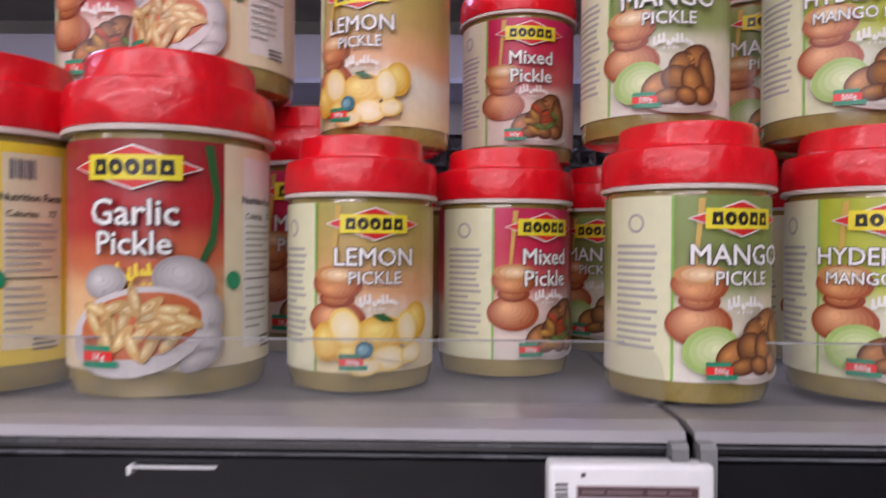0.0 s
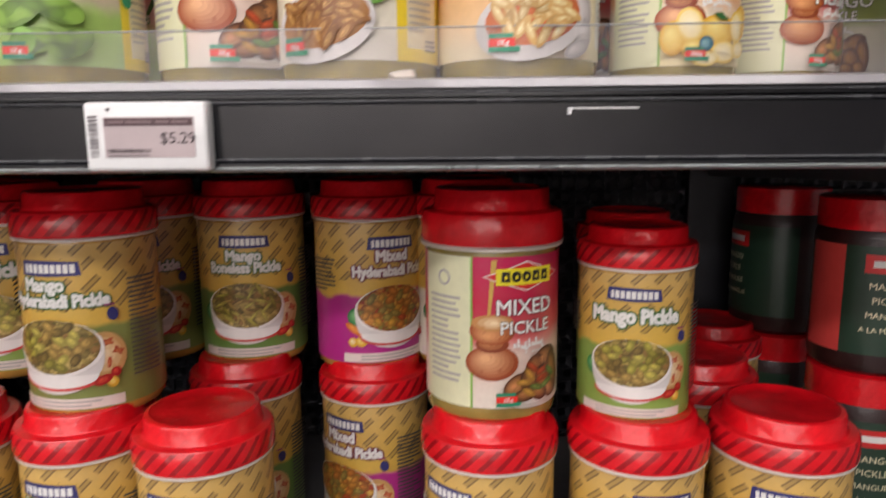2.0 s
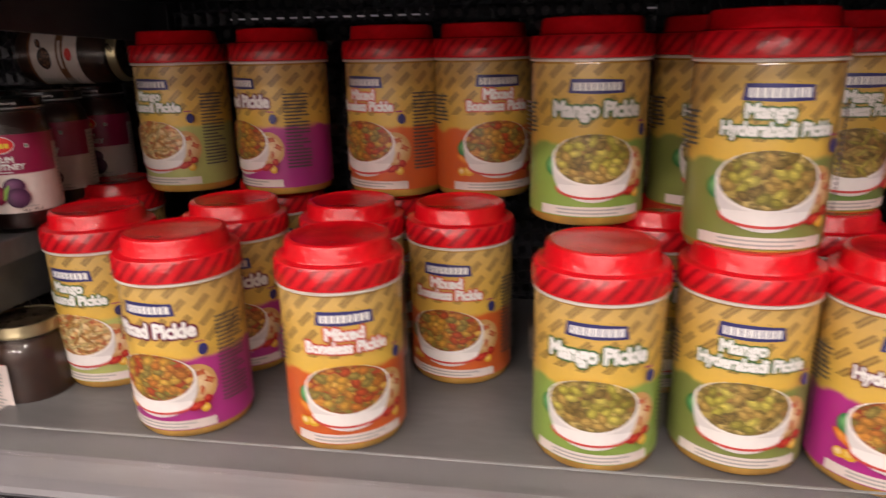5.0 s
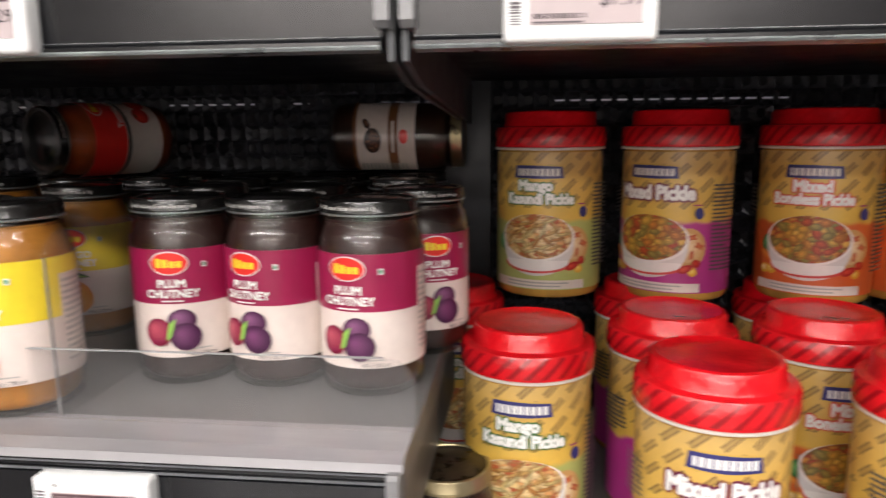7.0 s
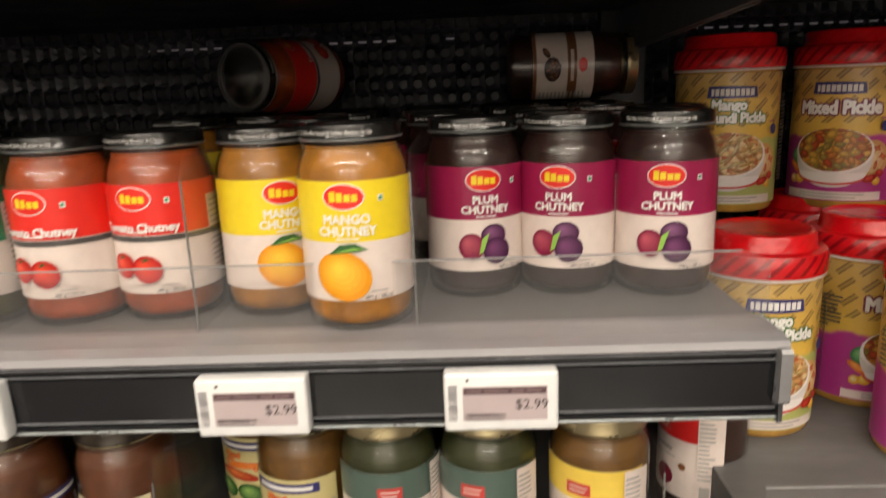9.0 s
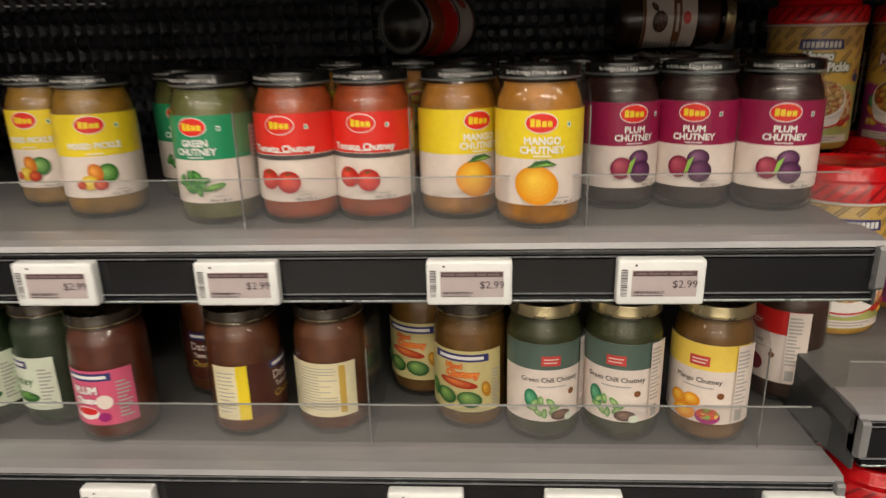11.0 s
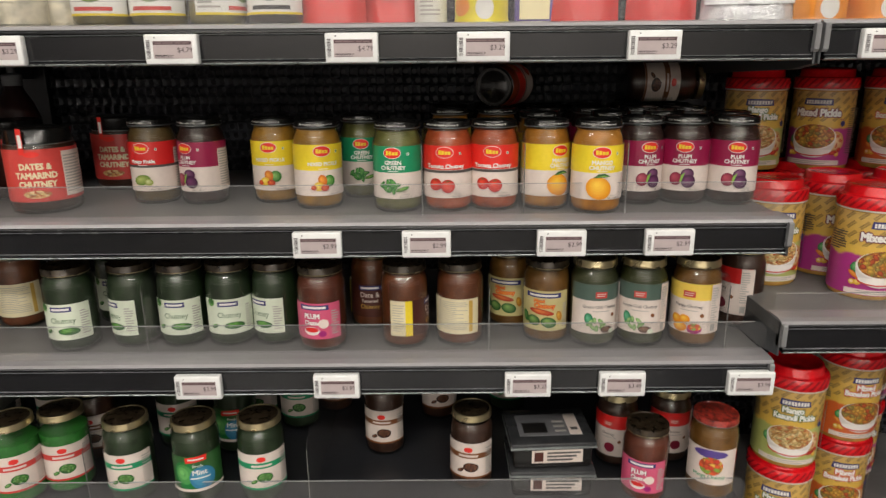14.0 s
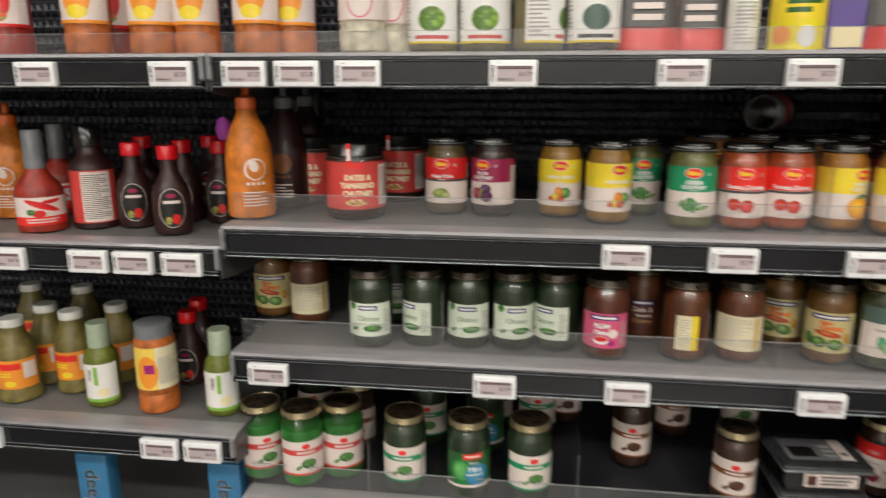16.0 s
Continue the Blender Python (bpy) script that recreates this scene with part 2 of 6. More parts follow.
plain("pet_oil", (0.36, 0.28, 0.07), 0.16, 0.0, 0.35, 40.0, 0.25, 0.9)
plain("pet_gold", (0.55, 0.30, 0.06), 0.2, 0.0, 0.3, 40.0, 0.25, 0.9)
plain("lid_black", (0.010, 0.0095, 0.009), 0.18, 0.0, 0.3, 70.0, 0.10, 0.2)
plain("lid_gold", (0.46, 0.39, 0.23), 0.30, 0.85, 0.12, 40.0, 0.03)
plain("lid_dark_print", (0.055, 0.038, 0.022), 0.3, 0.3, 0.8, 110.0, 0.1, 0.2)
plain("lid_tartan", (0.55, 0.06, 0.04), 0.4, 0.0, 0.85, 150.0, 0.1, 0.4)
plain("cap_orange", (0.85, 0.16, 0.02), 0.35, 0.0, 0.15, 60.0, 0.1, 0.3)
plain("cap_grey", (0.20, 0.21, 0.22), 0.4, 0.0, 0.2, 60.0, 0.1, 0.3)
plain("cap_white", (0.72, 0.72, 0.66), 0.4, 0.0, 0.1, 60.0, 0.1, 0.3)
plain("cap_sage", (0.38, 0.46, 0.32), 0.45, 0.0, 0.15, 60.0, 0.1, 0.2)
plain("foil_clear", (0.70, 0.72, 0.74), 0.18, 0.3, 0.35, 40.0, 0.9, 0.6)
plain("purple_net", (0.22, 0.02, 0.22), 0.6, 0.0, 0.3, 150.0, 0.8)
CONTENT = {"plum": (0.030, 0.007, 0.005), "mango": (0.52, 0.21, 0.025), "tomato": (0.50, 0.085, 0.018), "green": (0.17, 0.17, 0.045), "mixed": (0.40, 0.20, 0.025),
           "karela": (0.12, 0.075, 0.022), "mint": (0.022, 0.045, 0.016), "rose": (0.14, 0.03, 0.012), "date": (0.17, 0.048, 0.014), "chilli": (0.05, 0.058, 0.016),
           "amber": (0.22, 0.10, 0.018), "pudina": (0.04, 0.26, 0.04), "choc": (0.055, 0.02, 0.01), "sriracha": (0.74, 0.22, 0.02), "dark": (0.03, 0.007, 0.006),
           "red": (0.36, 0.028, 0.012), "orange": (0.56, 0.15, 0.025), "lime": (0.15, 0.18, 0.016), "olive": (0.22, 0.18, 0.05), "cream": (0.72, 0.66, 0.50)}
for key, c in CONTENT.items():
    plain("content_" + key, c, 0.45, 0.0, 0.5, 55.0, 0.4, 0.15)
clear("jar_glass", (0.93, 0.94, 0.92), 1.58, 0.045)
clear("acrylic", (0.98, 0.98, 0.98), 1.38, 0.05, 0.035, (0.75, 0.74, 0.74), 0.45)
clear("acrylic_thin", (0.97, 0.97, 0.97), 1.30, 0.06, 0.03, (0.5, 0.5, 0.5), 0.25)
plain("divider_edge", (0.16, 0.16, 0.155), 0.25, 0.0, 0.3, 20.0, 0.02, 0.4)
plain("acrylic_edge", (0.36, 0.37, 0.37), 0.25, 0.0, 0.3, 20.0, 0.02, 0.4)
INKS = {"white": (0.82, 0.81, 0.77), "cream": (0.78, 0.70, 0.46), "paper": (0.76, 0.66, 0.60), "yellow": (0.86, 0.66, 0.03), "logo_yellow": (0.82, 0.70, 0.02), "red": (0.66, 0.02, 0.018),
        "shan_red": (0.80, 0.03, 0.02), "black": (0.015, 0.014, 0.013), "navy": (0.035, 0.035, 0.16), "maroon": (0.32, 0.011, 0.068), "green": (0.012, 0.28, 0.12), "dark_green": (0.03, 0.12, 0.03),
        "leaf": (0.25, 0.50, 0.08), "teal": (0.09, 0.14, 0.115), "orange": (0.85, 0.30, 0.03), "tomato_fruit": (0.62, 0.02, 0.015), 
        "plum_red": (0.22, 0.012, 0.035), "pink": (0.66, 0.10, 0.20), "magenta": (0.34, 0.012, 0.16), "grey": (0.42, 0.40, 0.37), "dark_grey": (0.08, 0.075, 0.07), "bowl": (0.80, 0.76, 0.72),
        "bowl_red": (0.62, 0.06, 0.05), "brown": (0.20, 0.07, 0.02), "terracotta": (0.40, 0.12, 0.045), "purple": (0.10, 0.06, 0.28), "mint_label": (0.70, 0.76, 0.62), "lemon": (0.86, 0.62, 0.10),
        "lemon_cut": (0.85, 0.76, 0.45), "netgreen": (0.02, 0.26, 0.14), "gold": (0.62, 0.40, 0.08), "chocolate": (0.07, 0.018, 0.012), "side": (0.74, 0.74, 0.48),
        "blue": (0.05, 0.22, 0.42), "shadow_green": (0.06, 0.16, 0.05), "shadow_plum": (0.16, 0.02, 0.06)}
for key, c in INKS.items():
    ink("ink_" + key, c)
print_sheet("sheet_garlic", [(0.0, (0.80, 0.70, 0.48)), (0.30, (0.80, 0.50, 0.24)), (0.48, (0.60, 0.14, 0.05)), (0.66, (0.46, 0.012, 0.018)), (1.0, (0.32, 0.012, 0.018))], None, False, 0.0)
print_sheet("sheet_lemon", [(0.0, (0.86, 0.74, 0.40)), (0.32, (0.84, 0.78, 0.62)), (0.48, (0.78, 0.42, 0.20)), (0.72, (0.52, 0.36, 0.10)), (1.0, (0.42, 0.36, 0.08))], None, False, 0.1)
print_sheet("sheet_mixed", [(0.0, (0.72, 0.66, 0.56)), (0.34, (0.80, 0.62, 0.52)), (0.5, (0.66, 0.10, 0.10)), (0.75, (0.56, 0.012, 0.06)), (1.0, (0.56, 0.012, 0.09))], None, False, -0.2)
print_sheet("sheet_mango", [(0.0, (0.80, 0.76, 0.66)), (0.38, (0.74, 0.70, 0.52)), (0.52, (0.28, 0.34, 0.10)), (0.75, (0.20, 0.26, 0.06)), (1.0, (0.22, 0.30, 0.07))], None, False, -0.3)
print_sheet("sheet_hyderabadi", [(0.0, (0.72, 0.74, 0.46)), (0.34, (0.74, 0.74, 0.56)), (0.5, (0.52, 0.56, 0.05)), (1.0, (0.44, 0.50, 0.03))], None, False, -0.3)
print_sheet("sheet_chilli", [(0.0, (0.40, 0.60, 0.16)), (0.3, (0.34, 0.54, 0.12)), (0.45, (0.70, 0.50, 0.46)), (0.65, (0.60, 0.05, 0.12)), (1.0, (0.56, 0.03, 0.10))], None, False, 0.3)
GOLD_TOP = [(0.51, (0.72, 0.46, 0.07)), (0.75, (0.66, 0.41, 0.085)), (1.0, (0.62, 0.40, 0.12))]
for key, c in {"mango": (0.25, 0.38, 0.07), "mangohyd": (0.22, 0.26, 0.06), "mangobl": (0.14, 0.26, 0.05), "mixedhyd": (0.46, 0.02, 0.24), "mixed": (0.44, 0.03, 0.24), "mixedbl": (0.66, 0.12, 0.02),
               "kasundi": (0.44, 0.48, 0.14), "garlic": (0.78, 0.72, 0.60), "karela": (0.42, 0.46, 0.05)}.items():
    print_sheet("sheet_gold_" + key, [(0.0, c), (0.47, c)] + GOLD_TOP, None, True, 0.0)
striped_wrap("lid_red", (0.80, 0.006, 0.012), (0.70, 0.005, 0.010))
striped_wrap("lid_striped", (0.76, 0.010, 0.016), (0.20, 0.004, 0.008))
food("food_mixed", [(0.42, 0.06, 0.02), (0.62, 0.26, 0.04), (0.30, 0.10, 0.02), (0.22, 0.20, 0.04), (0.70, 0.42, 0.08)])
food("food_green", [(0.26, 0.19, 0.05), (0.46, 0.33, 0.08), (0.16, 0.12, 0.03), (0.58, 0.42, 0.13), (0.32, 0.17, 0.05)])
food("food_garlic", [(0.66, 0.34, 0.12), (0.72, 0.52, 0.22), (0.44, 0.10, 0.03), (0.76, 0.58, 0.30)])
food("food_chilli", [(0.16, 0.30, 0.04), (0.24, 0.42, 0.06), (0.10, 0.20, 0.03)], 80.0)
food("food_leaves", [(0.06, 0.22, 0.04), (0.16, 0.40, 0.08), (0.03, 0.12, 0.03)], 170.0)
food("food_veg", [(0.70, 0.10, 0.03), (0.20, 0.40, 0.06), (0.75, 0.50, 0.08), (0.60, 0.05, 0.03)], 140.0)


# ---- mesh helpers ----
def part(name, bm, material, parent=None, label="", smooth=True):
    me = bpy.data.meshes.new(name)
    bm.to_mesh(me)
    bm.free()
    if smooth:
        me.polygons.foreach_set("use_smooth", [True] * len(me.polygons))
        me.set_sharp_from_angle(angle=radians(42))
    for one in (material if isinstance(material, list) else [material]):
        me.materials.append(MATS[one])
    ob = new(name, me)
    if parent is not None:
        ob.parent = parent
    if label:
        ob["label"] = label
    return ob


def empty(name):
    ob = new(name)
    ob.empty_display_size = 0.03
    return ob


def lathe(profile, seg=40, sx=1.0, sy=1.0):
    """A turned shape from (radius, height) pairs, with u round and v up."""
    bm = bmesh.new()
    uvl = bm.loops.layers.uv.new("UVMap")
    rings = []
    zs = [p[1] for p in profile]
    lo, hi = min(zs), max(zs)
    for r, z in profile:
        if r < 1e-6:
            rings.append([bm.verts.new((0, 0, z))])
        else:
            rings.append([bm.verts.new((r * sx * math.sin(2 * math.pi * i / seg), -r * sy * math.cos(2 * math.pi * i / seg), z)) for i in range(seg)])
    for k, (a, b) in enumerate(zip(rings, rings[1:])):
        for i in range(seg):
            j = (i + 1) % seg
            if len(a) == 1 and len(b) == 1:
                continue
            if len(a) == 1:
                vs, us = [a[0], b[j], b[i]], [(i + .5, 0), (i + 1, 1), (i, 1)]
            elif len(b) == 1:
                vs, us = [a[i], a[j], b[0]], [(i, 0), (i + 1, 0), (i + .5, 1)]
            else:
                vs, us = [a[i], a[j], b[j], b[i]], [(i, 0), (i + 1, 0), (i + 1, 1), (i, 1)]
            f = bm.faces.new(vs)
            for loop, (uu, vv) in zip(f.loops, us):
                z = profile[k + vv][1]
                loop[uvl].uv = (uu / seg, (z - lo) / max(hi - lo, 1e-6))
    bmesh.ops.recalc_face_normals(bm, faces=bm.faces)
    return bm


def block(x0, x1, y0, y1, z0, z1, bevel=0.0, segments=2):
    bm = bmesh.new()
    bmesh.ops.create_cube(bm, size=1)
    bmesh.ops.transform(bm, matrix=Matrix.Translation(((x0 + x1) / 2, (y0 + y1) / 2, (z0 + z1) / 2)) @ Matrix.Diagonal((x1 - x0, y1 - y0, z1 - z0, 1)), verts=bm.verts)
    if bevel:
        bmesh.ops.bevel(bm, geom=bm.edges[:], offset=bevel, segments=segments, affect="EDGES", profile=0.5)
    return bm


def extrude_profile(points, x0, x1):
    """A section in (y, z) drawn out along x."""
    bm = bmesh.new()
    a = [bm.verts.new((x0, y, z)) for y, z in points]
    b = [bm.verts.new((x1, y, z)) for y, z in points]
    n = len(points)
    for i in range(n):
        bm.faces.new((a[i], a[(i + 1) % n], b[(i + 1) % n], b[i]))
    bm.faces.new(a)
    bm.faces.new(list(reversed(b)))
    bmesh.ops.recalc_face_normals(bm, faces=bm.faces)
    return bm


def bend(bm, radius):
    """Wraps a flat drawing in (x along the label, z up) round an upright cylinder, facing -y."""
    for v in bm.verts:
        a = v.co.x / radius
        r = radius - v.co.y
        v.co = Vector((r * math.sin(a), -r * math.cos(a), v.co.z))
    return bm


def flat_rect(x0, z0, x1, z1, step=0.006):
    bm = bmesh.new()
    uvl = bm.loops.layers.uv.new("UVMap")
    n = max(1, math.ceil((x1 - x0) / step))
    lo = [bm.verts.new((x0 + (x1 - x0) * i / n, 0, z0)) for i in range(n + 1)]
    hi = [bm.verts.new((x0 + (x1 - x0) * i / n, 0, z1)) for i in range(n + 1)]
    for i in range(n):
        f = bm.faces.new((lo[i], lo[i + 1], hi[i + 1], hi[i]))
        for loop, uv in zip(f.loops, ((i / n, 0), ((i + 1) / n, 0), ((i + 1) / n, 1), (i / n, 1))):
            loop[uvl].uv = uv
    return bm


def flat_ellipse(x, z, rx, rz, n=28, tilt=0.0, cut=None):
    """An ellipse; cut: keeps what lies under that height (-1 to 1), as the wall of a bowl."""
    bm = bmesh.new()
    ct, st = math.cos(tilt), math.sin(tilt)
    pts = []
    for i in range(n):
        c, s = math.cos(2 * math.pi * i / n), math.sin(2 * math.pi * i / n)
        if cut is not None:
            s = min(s, cut)
        pts.append((x + rx * c * ct - rz * s * st, z + rx * c * st + rz * s * ct))
    centre = bm.verts.new((x, 0, sum(p[1] for p in pts) / n))
    ring = [bm.verts.new((px, 0, pz)) for px, pz in pts]
    for i in range(n):
        if (ring[i].co - ring[(i + 1) % n].co).length > 1e-7:
            bm.faces.new((centre, ring[i], ring[(i + 1) % n]))
    return bm


def flat_poly(points):
    bm = bmesh.new()
    bm.faces.new([bm.verts.new((x, 0, z)) for x, z in points])
    return bm


TEXT_CACHE = {}


def flat_text(words, x, z, size, bold=0.02, squeeze=1.0):
    """Words in the built-in font, centred at x, with their foot at z; bold: repeats set a little apart to thicken the strokes."""
    key = (words, size, squeeze)
    if key not in TEXT_CACHE:
        cu = bpy.data.curves.new("words", "FONT")
        cu.body, cu.size, cu.align_x, cu.resolution_u = words, size, "CENTER", 2
        ob = bpy.data.objects.new("words", cu)
        scene.collection.objects.link(ob)
        me = bpy.data.meshes.new_from_object(ob)
        TEXT_CACHE[key] = ([(v.co.x * squeeze, v.co.y) for v in me.vertices], [tuple(p.vertices) for p in me.polygons])
        bpy.data.objects.remove(ob)
        bpy.data.meshes.remove(me)
        bpy.data.curves.remove(cu)
    vs, fs = TEXT_CACHE[key]
    bm = bmesh.new()
    d = bold * size
    shifts = [(0, 0)] if d <= 0 else ([(-d, 0), (d, 0), (0, d * 0.8), (0, -d * 0.8)] if bold < 0.04 else [(d * math.cos(k * math.pi / 4), d * math.sin(k * math.pi / 4)) for k in range(8)])
    for k, (dx, dz) in enumerate(shifts):
        verts = [bm.verts.new((x + a + dx, -1.2e-5 * k, z + b + dz)) for a, b in vs]
        for f in fs:
            try:
                bm.faces.new([verts[i] for i in f])
            except ValueError:
                pass
    return bm


class Art:
    """Prints on one jar: each piece lies a little further out than the one before."""

    def __init__(self, thing, radius):
        self.thing, self.radius, self.layer, self.sheet = thing, radius, 0, None

    def put(self, name, bm, material, label=""):
        self.layer += 1
        xs = [v.co.x for v in bm.verts]
        step = self.radius * 0.11
        for i in range(math.floor(min(xs) / step) + 1, math.ceil(max(xs) / step)):
            bmesh.ops.bisect_plane(bm, geom=bm.verts[:] + bm.edges[:] + bm.faces[:], dist=1e-6, plane_co=(i * step, 0, 0), plane_no=(1, 0, 0))
        made = part(name, bend(bm, self.radius + 0.00015 * self.layer), material, self.sheet or self.thing, label)
        if name == "label" and self.sheet is None:
            self.sheet = made
        return made

    def rect(self, name, x0, z0, x1, z1, material, label=""):
        return self.put(name, flat_rect(x0, z0, x1, z1), material, label)

    def ellipse(self, name, x, z, rx, rz, material, tilt=0.0, cut=None):
        return self.put(name, flat_ellipse(x, z, rx, rz, 28, tilt, cut), material)

    def ball(self, name, x, z, rx, rz, dark, light, tilt=0.0, steps=5, lean=(-0.28, 0.32)):
        """A printed round fruit, pot or lump: rings of ink from its dark rim to its pale crown."""
        bm = bmesh.new()
        ct, st = math.cos(tilt), math.sin(tilt)
        n = 22
        for k in range(steps):
            q = k / (steps - 1) if steps > 1 else 0.0
            g = 1.0 - 0.82 * q
            cx, cz = lean[0] * rx * q * 0.8, lean[1] * rz * q * 0.8
            ring = []
            for i in range(n):
                a, b = cx + rx * g * math.cos(2 * math.pi * i / n), cz + rz * g * math.sin(2 * math.pi * i / n)
                ring.append(bm.verts.new((x + a * ct - b * st, -2.4e-5 * k, z + a * st + b * ct)))
            bm.faces.new(ring).material_index = k
        inks = [tint(tuple(d + (e - d) * (k / max(1, steps - 1)) for d, e in zip(dark, light))) for k in range(steps)]
        return self.put(name, bm, inks)

    def text(self, words, x, z, size, material="ink_white", bold=0.02, squeeze=1.0, shadow=None, edge=0.05):
        if shadow:
            tagged(self.put("title_outline", flat_text(words, x, z, size, edge, squeeze), shadow), kind="stuff")
        return tagged(self.put("title", flat_text(words, x, z, size, bold, squeeze), material), kind="stuff")

    def lines(self, name, x0, x1, z0, z1, count, material="ink_grey", fill=0.45):
        """Fine print as plain bars of uneven length."""
        bm = bmesh.new()
        rnd = random.Random(count * 7 + int(abs(x0) * 1e4))
        for i in range(count):
            z = z1 - (z1 - z0) * (i + 0.5) / count
            h = (z1 - z0) / count * fill * 0.5
            end = x1 - (x1 - x0) * rnd.choice((0, 0, 0.05, 0.12, 0.35))
            n = 4
            for k in range(n):
                a, b = x0 + (end - x0) * k / n, x0 + (end - x0) * (k + 1) / n
                bm.faces.new([bm.verts.new(p) for p in ((a, 0, z - h), (b, 0, z - h), (b, 0, z + h), (a, 0, z + h))])
        return tagged(self.put(name, bm, material), kind="stuff")


def squiggle(art, x, z, w, h, material):
    """A line of flowing script as a row of short strokes and dots."""
    bm = bmesh.new()
    rnd = random.Random(int(w * 1e5))
    n = 9
    for i in range(n):
        a = x - w / 2 + w * i / n
        b = a + w / n * rnd.choice((0.8, 1.05, 1.05))
        dz = h * rnd.uniform(-0.15, 0.2)
        t = h * 0.13
        up = h * rnd.choice((0.1, 0.5, 0.15, 0.55))
        bm.faces.new([bm.verts.new(p) for p in ((a, 0, z + dz - t), (b, 0, z + dz - t), (b, 0, z + dz + t), (a, 0, z + dz + t))])
        bm.faces.new([bm.verts.new(p) for p in ((a, 0, z + dz + t), (a + 2 * t, 0, z + dz + t), (a + 1.6 * t, 0, z + dz + t + up), (a + 0.2 * t, 0, z + dz + t + up))])
        if rnd.random() < 0.45:
            c = (a + b) / 2
            bm.faces.new([bm.verts.new(p) for p in ((c - t, 0, z - h * 0.45), (c, 0, z - h * 0.45 - t), (c + t, 0, z - h * 0.45), (c, 0, z - h * 0.45 + t))])
    tagged(art.put("script_line", bm, material), kind="stuff")


def diamond_logo(art, x, z, w):
    h = w * 0.24
    art.put("logo", flat_poly([(x - w * 0.80, z), (x, z - h * 1.12), (x + w * 0.80, z), (x, z + h * 1.12)]), "ink_white")
    art.put("logo", flat_poly([(x - w * 0.76, z), (x, z - h * 1.02), (x + w * 0.76, z), (x, z + h * 1.02)]), "ink_red")
    art.rect("logo", x - w * 0.56, z - h * 0.62, x + w * 0.56, z + h * 0.62, "ink_logo_yellow")
    for i in range(5):
        c = x + (i - 2) * w * 0.195
        if i in (1, 2):
            art.ellipse("logo", c, z, w * 0.090, h * 0.40, "ink_black")
        else:
            art.put("logo", flat_poly([(c - w * 0.082, z - h * 0.38), (c + w * 0.082, z - h * 0.38), (c + w * 0.07, z + h * 0.38), (c - w * 0.07, z + h * 0.38)]), "ink_black")
        art.ellipse("logo", c, z - h * 0.04, w * 0.026, h * 0.15, "ink_logo_yellow")
        art.layer -= 2
    art.layer += 2


